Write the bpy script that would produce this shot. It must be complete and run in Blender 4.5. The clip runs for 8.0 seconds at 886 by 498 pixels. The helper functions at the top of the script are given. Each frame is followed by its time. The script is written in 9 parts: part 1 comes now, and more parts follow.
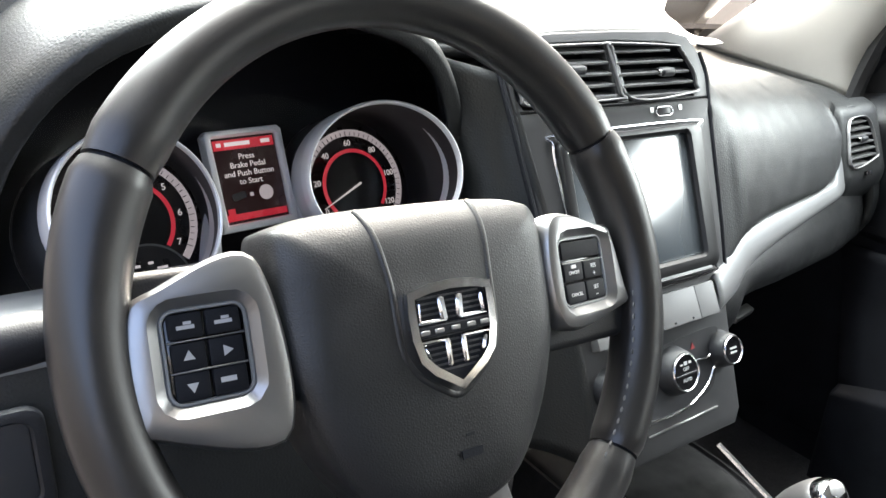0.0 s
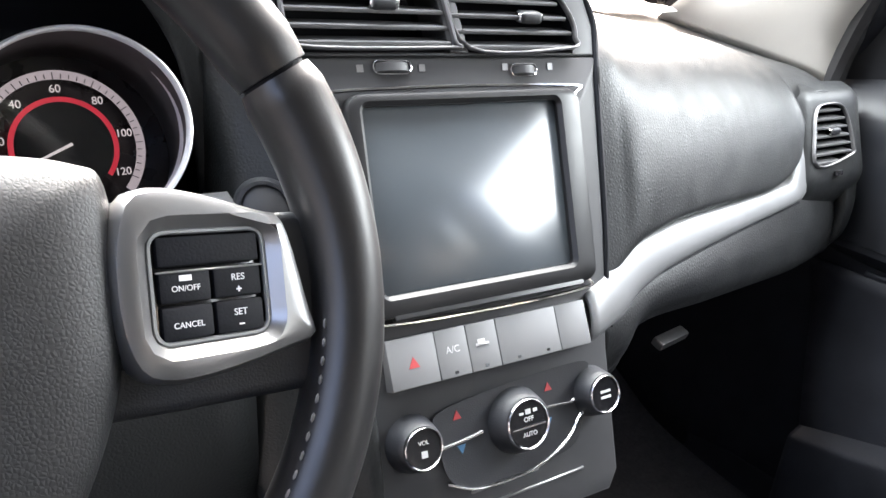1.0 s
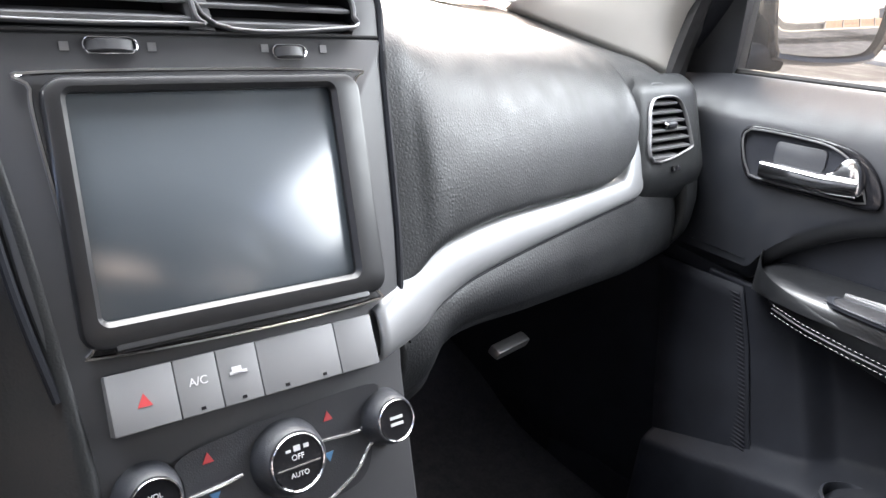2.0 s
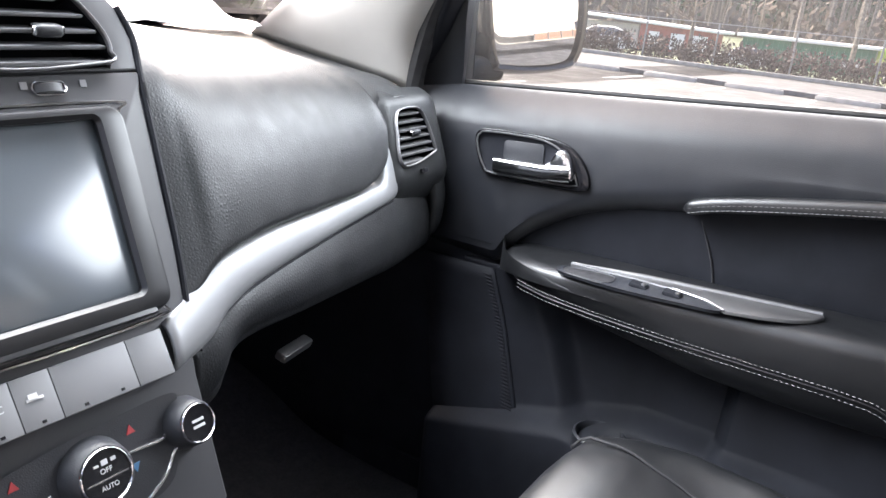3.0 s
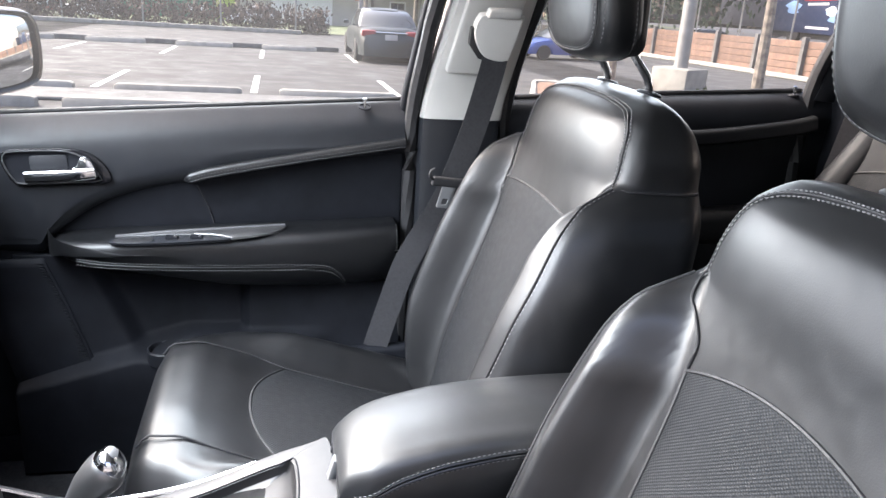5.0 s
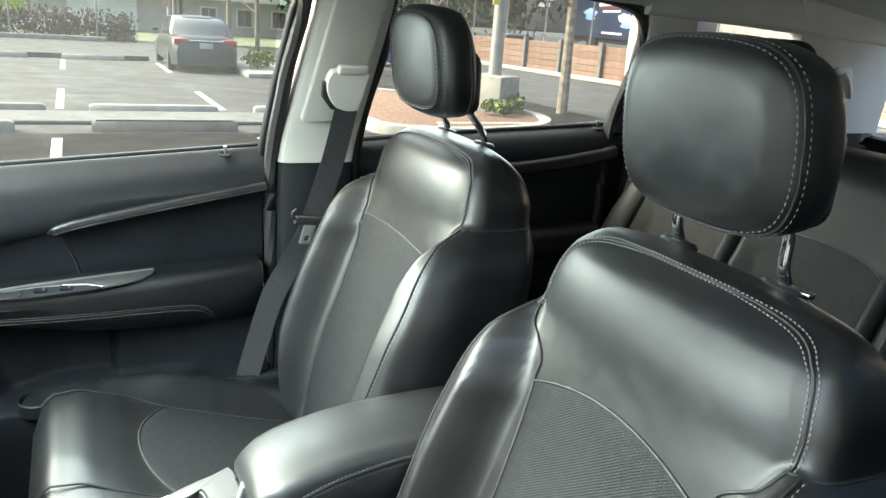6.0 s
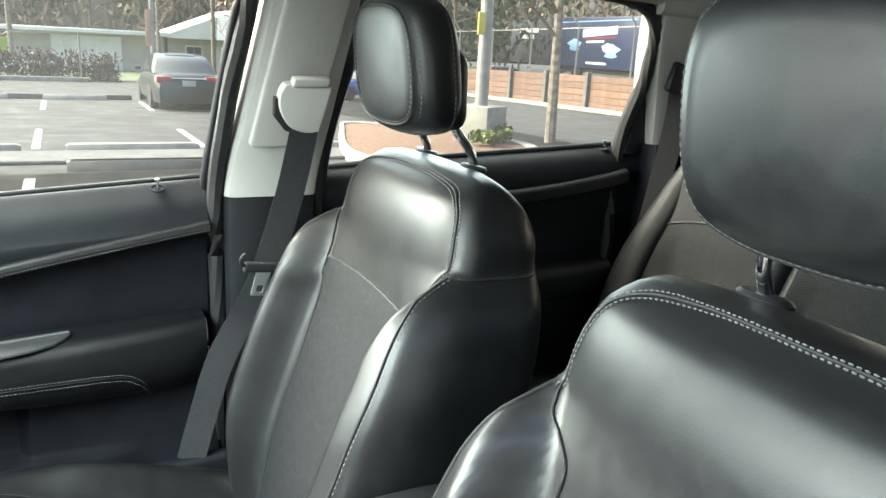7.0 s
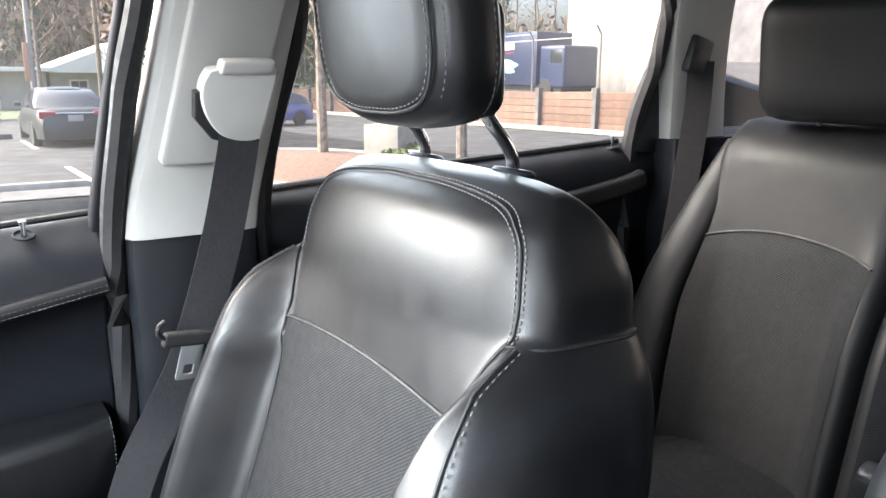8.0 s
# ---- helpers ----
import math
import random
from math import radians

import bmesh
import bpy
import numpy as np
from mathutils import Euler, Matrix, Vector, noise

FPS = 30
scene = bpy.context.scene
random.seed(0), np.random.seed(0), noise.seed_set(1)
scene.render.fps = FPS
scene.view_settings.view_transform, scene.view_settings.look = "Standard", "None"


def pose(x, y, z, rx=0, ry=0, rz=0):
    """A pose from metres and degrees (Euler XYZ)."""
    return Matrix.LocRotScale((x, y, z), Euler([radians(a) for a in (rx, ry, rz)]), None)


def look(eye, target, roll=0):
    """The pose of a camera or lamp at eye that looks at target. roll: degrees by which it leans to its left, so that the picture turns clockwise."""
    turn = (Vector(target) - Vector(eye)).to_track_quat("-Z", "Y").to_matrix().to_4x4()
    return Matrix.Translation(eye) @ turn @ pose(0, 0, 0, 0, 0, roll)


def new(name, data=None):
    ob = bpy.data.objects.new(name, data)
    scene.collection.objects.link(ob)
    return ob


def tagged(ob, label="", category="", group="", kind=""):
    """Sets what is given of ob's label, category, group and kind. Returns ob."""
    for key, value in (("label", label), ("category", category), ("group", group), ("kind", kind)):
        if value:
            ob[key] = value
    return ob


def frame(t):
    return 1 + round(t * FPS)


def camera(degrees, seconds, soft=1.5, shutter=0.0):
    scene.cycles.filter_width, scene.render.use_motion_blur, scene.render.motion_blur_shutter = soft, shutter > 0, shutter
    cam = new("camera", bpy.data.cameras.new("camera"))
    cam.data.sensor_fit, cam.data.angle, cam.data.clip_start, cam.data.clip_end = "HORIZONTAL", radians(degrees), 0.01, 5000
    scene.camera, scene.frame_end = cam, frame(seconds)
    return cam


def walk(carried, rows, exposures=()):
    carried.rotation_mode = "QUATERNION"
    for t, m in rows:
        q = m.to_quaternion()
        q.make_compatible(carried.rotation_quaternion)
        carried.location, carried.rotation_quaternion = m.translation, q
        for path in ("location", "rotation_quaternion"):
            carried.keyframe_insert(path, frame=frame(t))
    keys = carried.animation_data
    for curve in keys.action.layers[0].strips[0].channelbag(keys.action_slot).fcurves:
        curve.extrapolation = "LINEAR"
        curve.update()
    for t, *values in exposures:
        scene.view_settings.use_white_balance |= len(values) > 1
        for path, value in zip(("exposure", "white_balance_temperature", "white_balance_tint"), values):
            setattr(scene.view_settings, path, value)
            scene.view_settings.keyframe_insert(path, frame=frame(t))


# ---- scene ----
cam = camera(60.4, 8.0)
PATH = [
    (0, (-0.571, -0.239, 1.277), (0.5, 1.282, 0.541), 3.2),
    (0.5, (-0.437, -0.23, 1.255), (0.597, 1.306, 0.499), 4.3),
    (1, (-0.307, -0.193, 1.221), (0.707, 1.357, 0.466), 5.2),
    (1.2, (-0.27, -0.179, 1.209), (0.753, 1.366, 0.455), 5.5),
    (2.3, (-0.181, -0.2, 1.207), (1.152, 1.112, 0.499), 6.6),
    (2.5, (-0.193, -0.211, 1.213), (1.227, 1.017, 0.525), 6.5),
    (3, (-0.242, -0.237, 1.22), (1.377, 0.753, 0.588), 5.8),
    (3.5, (-0.308, -0.242, 1.237), (1.457, 0.48, 0.636), 5.0),
    (4, (-0.42, -0.23, 1.264), (1.451, 0.151, 0.67), 3.9),
    (4.5, (-0.611, -0.236, 1.293), (1.292, -0.251, 0.676), 3.5),
    (5, (-0.735, -0.169, 1.352), (1.112, -0.598, 0.718), 3.9),
    (5.2, (-0.767, -0.133, 1.376), (1.045, -0.693, 0.742), 4.3),
    (6.3, (-0.856, -0.065, 1.455), (0.845, -0.937, 0.869), 4.1),
    (6.5, (-0.802, -0.099, 1.439), (0.906, -0.964, 0.862), 3.9),
    (7, (-0.608, -0.199, 1.391), (1.115, -1.075, 0.878), 3.0),
    (7.5, (-0.415, -0.222, 1.362), (1.285, -1.153, 0.867), 1.5),
    (8, (-0.243, -0.262, 1.323), (1.376, -1.345, 0.869), 0.5),
]
walk(cam, [(t, look(eye, target, roll)) for t, eye, target, roll in PATH],
     exposures=[(0.0, 3.82, 6750, 10), (1.0, 4.10, 6650, 15), (2.5, 3.95, 6550, 17), (4.5, 3.44, 6150, 20), (6.5, 3.34, 6450, -7), (8.0, 3.58, 6150, 12)])

# ---- light ----
world = bpy.data.worlds.new("sky")
scene.world = world
world.use_nodes = True
wn = world.node_tree.nodes
sky = wn.new("ShaderNodeTexSky")
sky.sky_type = "NISHITA"
sky.sun_disc = False
sky.sun_elevation, sky.sun_rotation = radians(40), radians(35)
sky.air_density, sky.dust_density, sky.ozone_density = 0.7, 8.0, 0.2
wn["Background"].inputs["Strength"].default_value = 0.15
world.node_tree.links.new(sky.outputs["Color"], wn["Background"].inputs["Color"])
sun = new("sun", bpy.data.lights.new("sun", "SUN"))
sun.data.energy, sun.data.angle, sun.data.color = 0.5, radians(50), (1.0, 0.995, 0.985)
sun.matrix_world = look((11.5, 16.4, 16.8), (0, 0, 0))


def sky_panel(name, at, target, size, power):
    """The sky's light that comes in through an opening."""
    lamp = new(name, bpy.data.lights.new(name, "AREA"))
    lamp.data.shape, lamp.data.size, lamp.data.size_y, lamp.data.energy = "RECTANGLE", size[0], size[1], power
    lamp.data.color = (0.90, 0.97, 1.0)
    lamp.matrix_world = look(at, target)
    return lamp


sky_panel("windscreen_daylight", (0, 0.44, 1.46), (0, -0.05, 0.85), (1.15, 0.55), 4.8).data.spread = radians(125)
sky_panel("driver_opening_daylight", (-1.55, -0.25, 1.55), (0.1, -0.35, 0.95), (1.3, 0.9), 0.15)
sky_panel("passenger_window_daylight", (0.80, 0.0, 1.36), (0.0, 0.05, 0.95), (0.75, 0.30), 1.0).data.spread = radians(125)
sky_panel("rear_window_daylight", (0.78, -0.92, 1.37), (-0.30, -0.45, 0.85), (0.55, 0.26), 0.20).data.spread = radians(100)


# ---- materials ----
def material(name, color, rough=0.5, metal=0.0, spread=0.15, noise_scale=18.0, bump=0.0, bump_scale=400.0,
             kind="noise", rough_spread=0.12, spec=0.5, creases=0.0, emit=None, emit_strength=0.0, coat=0.0, per_object=0.0):
    m = bpy.data.materials.new(name)
    m.use_nodes = True
    nt = m.node_tree
    n, l = nt.nodes, nt.links
    b = n["Principled BSDF"]
    geo = n.new("ShaderNodeTexCoord")
    big = n.new("ShaderNodeTexNoise")
    big.inputs["Scale"].default_value, big.inputs["Detail"].default_value = noise_scale, 5.0
    l.new(geo.outputs["Object"], big.inputs["Vector"])
    ramp = n.new("ShaderNodeMapRange")
    ramp.inputs["From Min"].default_value, ramp.inputs["From Max"].default_value = 0.3, 0.7
    ramp.inputs["To Min"].default_value, ramp.inputs["To Max"].default_value = 1 - spread, 1 + spread
    l.new(big.outputs["Fac"], ramp.inputs["Value"])
    mul = n.new("ShaderNodeVectorMath")
    mul.operation = "SCALE"
    mul.inputs[0].default_value = color
    last = ramp.outputs["Result"]
    if per_object:
        info = n.new("ShaderNodeObjectInfo")
        vary = n.new("ShaderNodeMapRange")
        vary.inputs["To Min"].default_value, vary.inputs["To Max"].default_value = 1 - per_object, 1 + per_object
        l.new(info.outputs["Random"], vary.inputs["Value"])
        both = n.new("ShaderNodeMath")
        both.operation = "MULTIPLY"
        l.new(last, both.inputs[0])
        l.new(vary.outputs["Result"], both.inputs[1])
        last = both.outputs["Value"]
    l.new(last, mul.inputs["Scale"])
    l.new(mul.outputs["Vector"], b.inputs["Base Color"])
    rr = n.new("ShaderNodeMapRange")
    rr.inputs["From Min"].default_value, rr.inputs["From Max"].default_value = 0.3, 0.7
    rr.inputs["To Min"].default_value, rr.inputs["To Max"].default_value = max(0.02, rough - rough_spread), min(1.0, rough + rough_spread)
    fine = n.new("ShaderNodeTexNoise")
    fine.inputs["Scale"].default_value, fine.inputs["Detail"].default_value = noise_scale * 3.1, 3.0
    l.new(geo.outputs["Object"], fine.inputs["Vector"])
    l.new(fine.outputs["Fac"], rr.inputs["Value"])
    l.new(rr.outputs["Result"], b.inputs["Roughness"])
    b.inputs["Metallic"].default_value = metal
    b.inputs["Specular IOR Level"].default_value = spec
    b.inputs["Coat Weight"].default_value = coat
    b.inputs["Coat Roughness"].default_value = 0.05
    if bump:
        if kind == "leather":
            tex = n.new("ShaderNodeTexVoronoi")
            tex.feature = "DISTANCE_TO_EDGE"
            out = tex.outputs["Distance"]
        elif kind == "weave":
            tex = n.new("ShaderNodeTexVoronoi")
            tex.voronoi_dimensions = "2D"
            tex.inputs["Randomness"].default_value = 0.10
            out = tex.outputs["Distance"]
        else:
            tex = n.new("ShaderNodeTexNoise")
            tex.inputs["Detail"].default_value = 4.0
            out = tex.outputs["Fac"]
        tex.inputs["Scale"].default_value = bump_scale
        if kind == "weave":
            # threads cross at a slant, counted across the seat and down or along it
            cut, run, slant = n.new("ShaderNodeSeparateXYZ"), n.new("ShaderNodeMath"), n.new("ShaderNodeCombineXYZ")
            run.operation = "SUBTRACT"
            l.new(geo.outputs["Object"], cut.inputs["Vector"])
            l.new(cut.outputs["Z"], run.inputs[0])
            l.new(cut.outputs["Y"], run.inputs[1])
            l.new(cut.outputs["X"], slant.inputs["X"])
            l.new(run.outputs["Value"], slant.inputs["Y"])
            turn_ = n.new("ShaderNodeVectorRotate")
            turn_.rotation_type = "Z_AXIS"
            turn_.inputs["Angle"].default_value = radians(45)
            l.new(slant.outputs["Vector"], turn_.inputs["Vector"])
            l.new(turn_.outputs["Vector"], tex.inputs["Vector"])
        else:
            l.new(geo.outputs["Object"], tex.inputs["Vector"])
        bm_ = n.new("ShaderNodeBump")
        bm_.inputs["Strength"].default_value, bm_.inputs["Distance"].default_value = bump, 0.001
        l.new(out, bm_.inputs["Height"])
        if creases:
            fold = n.new("ShaderNodeTexNoise")
            fold.inputs["Scale"].default_value, fold.inputs["Detail"].default_value, fold.inputs["Distortion"].default_value = 13.0, 2.5, 0.8
            l.new(geo.outputs["Object"], fold.inputs["Vector"])
            soft_ = n.new("ShaderNodeBump")
            soft_.inputs["Strength"].default_value, soft_.inputs["Distance"].default_value = creases, 0.006
            l.new(fold.outputs["Fac"], soft_.inputs["Height"])
            l.new(soft_.outputs["Normal"], bm_.inputs["Normal"])
        if kind == "weave":
            # the raised threads are paler than the gaps between them
            knot = n.new("ShaderNodeMapRange")
            knot.inputs["From Min"].default_value, knot.inputs["From Max"].default_value = 0.15, 0.5
            knot.inputs["To Min"].default_value, knot.inputs["To Max"].default_value = 2.6, 0.35
            l.new(out, knot.inputs["Value"])
            shade = n.new("ShaderNodeVectorMath")
            shade.operation = "SCALE"
            l.new(mul.outputs["Vector"], shade.inputs[0])
            l.new(knot.outputs["Result"], shade.inputs["Scale"])
            l.new(shade.outputs["Vector"], b.inputs["Base Color"])
            bm_.invert = True
        l.new(bm_.outputs["Normal"], b.inputs["Normal"])
    if emit:
        b.inputs["Emission Color"].default_value = (*emit, 1)
        b.inputs["Emission Strength"].default_value = emit_strength
    return m


def glass_material(name, tint=(0.435, 0.453, 0.44), gloss=0.02, veil=0.009):
    """Thin pane: lets light pass, with a little mirror of its own and a pale layer that hazes the view."""
    m = bpy.data.materials.new(name)
    m.use_nodes = True
    n, l = m.node_tree.nodes, m.node_tree.links
    n.remove(n["Principled BSDF"])
    clear, shine, mix, fr = n.new("ShaderNodeBsdfTransparent"), n.new("ShaderNodeBsdfGlossy"), n.new("ShaderNodeMixShader"), n.new("ShaderNodeFresnel")
    clear.inputs["Color"].default_value = (*tint, 1)
    shine.inputs["Roughness"].default_value = gloss
    fr.inputs["IOR"].default_value = 1.25
    l.new(fr.outputs["Fac"], mix.inputs["Fac"])
    l.new(clear.outputs["BSDF"], mix.inputs[1])
    l.new(shine.outputs["BSDF"], mix.inputs[2])
    # added scattering layer: lays painted haze over what shows through the pane
    haze_, haze_mix = n.new("ShaderNodeBsdfTranslucent"), n.new("ShaderNodeMixShader")
    haze_.inputs["Color"].default_value = (0.8, 0.78, 0.74, 1)
    haze_mix.inputs["Fac"].default_value = veil
    l.new(mix.outputs["Shader"], haze_mix.inputs[1])
    l.new(haze_.outputs["BSDF"], haze_mix.inputs[2])
    l.new(haze_mix.outputs["Shader"], n["Material Output"].inputs["Surface"])
    return m


LEATHER = material("black_leather", (0.0030, 0.0034, 0.0040), 0.385, spread=0.2, noise_scale=14, bump=0.10, bump_scale=620, rough_spread=0.035, spec=0.85, creases=0.09)
# worn lid leather; base paler than LEATHER, with the lid's sheen in it
LEATHER_WORN_SHEEN = material("worn_armrest_leather_with_sheen", (0.0085, 0.0094, 0.0102), 0.41, spread=0.2, noise_scale=14, bump=0.12, bump_scale=620, rough_spread=0.03, spec=0.75, creases=0.06)
# seat leather with less gloss, standing in for the shade at the rear
LEATHER_SHADED = material("shaded_rear_leather", (0.0036, 0.0041, 0.0050), 0.5, spread=0.2, noise_scale=14, bump=0.14, bump_scale=520, kind="leather", rough_spread=0.05, spec=0.42)
VINYL = material("grained_airbag_vinyl", (0.0125, 0.0132, 0.0138), 0.44, spread=0.12, noise_scale=14, bump=0.26, bump_scale=560, kind="leather", rough_spread=0.08)
LEATHER_RIM = material("rim_leather", (0.007, 0.007, 0.0075), 0.36, spread=0.2, noise_scale=22, bump=0.05, bump_scale=700, rough_spread=0.03, spec=0.6)
FABRIC = material("seat_mesh_fabric", (0.0058, 0.0066, 0.0076), 0.62, spread=0.12, noise_scale=30, bump=1.0, bump_scale=300, kind="weave", rough_spread=0.06, spec=0.3)
SOFT = material("soft_grained_dash", (0.0112, 0.0123, 0.0128), 0.42, spread=0.10, noise_scale=12, bump=0.34, bump_scale=330, kind="leather", rough_spread=0.08, spec=0.34)
GLOVEBOX = material("coarse_grained_vinyl", (0.0078, 0.0086, 0.0094), 0.46, spread=0.12, noise_scale=14, bump=0.45, bump_scale=300, kind="leather", rough_spread=0.08, spec=0.32)
PLASTIC = material("grained_black_plastic", (0.0086, 0.0097, 0.0122), 0.45, spread=0.2, noise_scale=14, bump=0.2, bump_scale=600, kind="leather", rough_spread=0.08, spec=0.48)
PLASTIC_DARK = material("matt_black_plastic", (0.0074, 0.0083, 0.0110), 0.64, spread=0.25, noise_scale=16, bump=0.15, bump_scale=500, kind="leather", rough_spread=0.06, spec=0.16)
PANEL = material("satin_grey_panel", (0.030, 0.031, 0.033), 0.46, metal=0.1, spread=0.05, noise_scale=18, rough_spread=0.03)
GLOSSY = material("gloss_black", (0.006, 0.006, 0.007), 0.12, spread=0.1, noise_scale=30, rough_spread=0.04)
SILVER = material("silver_paint", (0.205, 0.21, 0.214), 0.46, metal=0.6, spread=0.02, noise_scale=30, rough_spread=0.02)
SATIN = material("satin_silver", (0.25, 0.25, 0.252), 0.32, metal=0.9, spread=0.02, noise_scale=25, rough_spread=0.02)
DECK = material("brushed_grey_deck", (0.072, 0.072, 0.0735), 0.46, metal=1.0, spread=0.03, noise_scale=25, rough_spread=0.03)
VENT_EDGE = material("vent_edge_silver", (0.22, 0.22, 0.225), 0.36, metal=0.8, spread=0.02, noise_scale=25, rough_spread=0.02)
SWITCH_GREY = material("satin_switch_grey", (0.115, 0.117, 0.119), 0.48, metal=0.3, spread=0.03, noise_scale=30, rough_spread=0.02)
SLAT = material("vent_slat_grey", (0.085, 0.086, 0.088), 0.38, metal=0.35, spread=0.03, noise_scale=25, rough_spread=0.03)
BADGE = material("bright_badge_metal", (0.78, 0.78, 0.79), 0.12, metal=1.0, spread=0.02, noise_scale=40, rough_spread=0.02)
CHROME = material("chrome", (0.78, 0.78, 0.79), 0.08, metal=1.0, spread=0.04, noise_scale=40, rough_spread=0.04)
TRIM_LIGHT = material("light_grey_trim", (0.46, 0.45, 0.42), 0.62, spread=0.06, noise_scale=10, bump=0.1, bump_scale=500)
HEADLINER = material("headliner_cloth", (0.48, 0.482, 0.47), 0.9, spread=0.06, noise_scale=14, bump=0.3, bump_scale=900)
RUBBER = material("black_rubber", (0.012, 0.012, 0.013), 0.55, spread=0.2, noise_scale=30)
WEBBING = material("seat_belt_webbing", (0.019, 0.019, 0.021), 0.62, spread=0.12, noise_scale=60, bump=0.4, bump_scale=450)
THREAD = material("pale_thread", (0.15, 0.15, 0.15), 0.7, spread=0.1, noise_scale=200)
THREAD_FINE = material("grey_thread", (0.085, 0.086, 0.088), 0.7, spread=0.1, noise_scale=200)
CARPET = material("black_carpet", (0.014, 0.0150, 0.018), 0.95, spread=0.3, noise_scale=60, bump=0.8, bump_scale=900)
SCREEN = material("unlit_touch_screen", (0.042, 0.050, 0.056), 0.18, spread=0.05, noise_scale=8, rough_spread=0.02, spec=1.0)
BEZEL = material("dark_satin_bezel", (0.007, 0.0073, 0.008), 0.34, spread=0.1, noise_scale=20, rough_spread=0.03)
PALE_MARK = material("pale_grey_print", (0.34, 0.34, 0.34), 0.6, spread=0.03)
WHITE_MARK = material("white_print", (0.7, 0.7, 0.7), 0.6, spread=0.03)
RED_MARK = material("red_print", (0.24, 0.02, 0.022), 0.5, spread=0.05)
BLUE_MARK = material("blue_print", (0.03, 0.10, 0.19), 0.5, spread=0.05)
GLASS = glass_material("window_glass")
GLASS_REAR = glass_material("tinted_rear_glass", (0.44, 0.455, 0.44))
# for the unseen driver-side door only: dark, to cut light to the rear
GLASS_DARK = glass_material("light_cutting_glass", (0.16, 0.17, 0.165))
COVER = glass_material("clear_cover", (0.93, 0.93, 0.93), veil=0.0)
MIRROR = material("mirror_glass", (0.85, 0.87, 0.87), 0.02, metal=1.0, spread=0.0, rough_spread=0.01)
BODY_PAINT = material("dark_body_paint", (0.03, 0.03, 0.032), 0.3, spread=0.1, coat=0.6)


# ---- mesh helpers ----
def vec(*a):
    return Vector(a)


def curve(points, n, closed=False):
    """n + 1 points (n if closed) on a smooth line through the given ones."""
    p = [Vector(q) for q in points]
    k = len(p)
    out = []
    spans = k if closed else k - 1
    for i in range(n if closed else n + 1):
        u = i * spans / n
        j = min(int(u), spans - 1)
        f = u - j
        if closed:
            a, b, c, d = p[(j - 1) % k], p[j % k], p[(j + 1) % k], p[(j + 2) % k]
        else:
            b, c = p[j], p[j + 1]
            a = p[j - 1] if j else b * 2 - c
            d = p[j + 2] if j + 2 < k else c * 2 - b
        out.append(0.5 * ((2 * b) + (c - a) * f + (2 * a - 5 * b + 4 * c - d) * f * f + (3 * b - a - 3 * c + d) * f ** 3))
    return out


def ease(a, b, x):
    t = min(1.0, max(0.0, (x - a) / (b - a)))
    return t * t * (3 - 2 * t)


def lerp_table(table, x):
    """Smooth value, without overshoot, from (x, value) pairs in rising order of x."""
    if x <= table[0][0]:
        return table[0][1]
    if x >= table[-1][0]:
        return table[-1][1]
    n = len(table)
    i = 0
    while x > table[i + 1][0]:
        i += 1

    def rise(k):
        return (table[k + 1][1] - table[k][1]) / (table[k + 1][0] - table[k][0])

    def slope(k):
        if k == 0:
            return rise(0)
        if k == n - 1:
            return rise(n - 2)
        p, q = rise(k - 1), rise(k)
        return 2 * p * q / (p + q) if p * q > 0 else 0.0
    h = table[i + 1][0] - table[i][0]
    t = (x - table[i][0]) / h
    return ((1 + 2 * t) * (1 - t) ** 2 * table[i][1] + t * (1 - t) ** 2 * h * slope(i)
            + t * t * (3 - 2 * t) * table[i + 1][1] + t * t * (t - 1) * h * slope(i + 1))


def grid(bm, rows, close_u=False, close_v=False):
    vs = [[bm.verts.new(p) for p in r] for r in rows]
    nu, nv = len(vs), len(vs[0])
    for i in range(nu if close_u else nu - 1):
        for j in range(nv if close_v else nv - 1):
            try:
                bm.faces.new((vs[i][j], vs[(i + 1) % nu][j], vs[(i + 1) % nu][(j + 1) % nv], vs[i][(j + 1) % nv]))
            except ValueError:
                pass
    return vs


def net(bm, control, nu, nv):
    """Smooth sheet through a small net of points."""
    lines = [curve(r, nv) for r in control]
    cols = [curve([ln[j] for ln in lines], nu) for j in range(nv + 1)]
    return grid(bm, [[cols[j][i] for j in range(nv + 1)] for i in range(nu + 1)])


def sweep(bm, path, profile, closed=False, up=(0, 0, 1), scale=None, caps=True):
    """Carries a closed profile (list of (a, b)) along a path; a is sideways, b along up."""
    path = [Vector(p) for p in path]
    n = len(path)
    rows = []
    for i, p in enumerate(path):
        if closed:
            d = path[(i + 1) % n] - path[i - 1]
        else:
            d = path[min(i + 1, n - 1)] - path[max(i - 1, 0)]
        d.normalize()
        side = d.cross(Vector(up))
        if side.length < 1e-6:
            side = d.cross(Vector((0, 1, 0.01)))
        side.normalize()
        top = side.cross(d)
        k = scale[i] if scale else 1.0
        rows.append([p + side * a * k + top * b * k for a, b in profile])
    vs = grid(bm, rows, close_u=closed, close_v=True)
    if caps and not closed:
        bm.faces.new(vs[0][::-1])
        bm.faces.new(vs[-1])


def disc(r, n=10, squash=1.0):
    return [(r * math.cos(2 * math.pi * i / n), r * squash * math.sin(2 * math.pi * i / n)) for i in range(n)]


def tube(bm, path, r, n=8, closed=False, up=(0, 0, 1), scale=None):
    sweep(bm, path, disc(r, n), closed, up, scale)


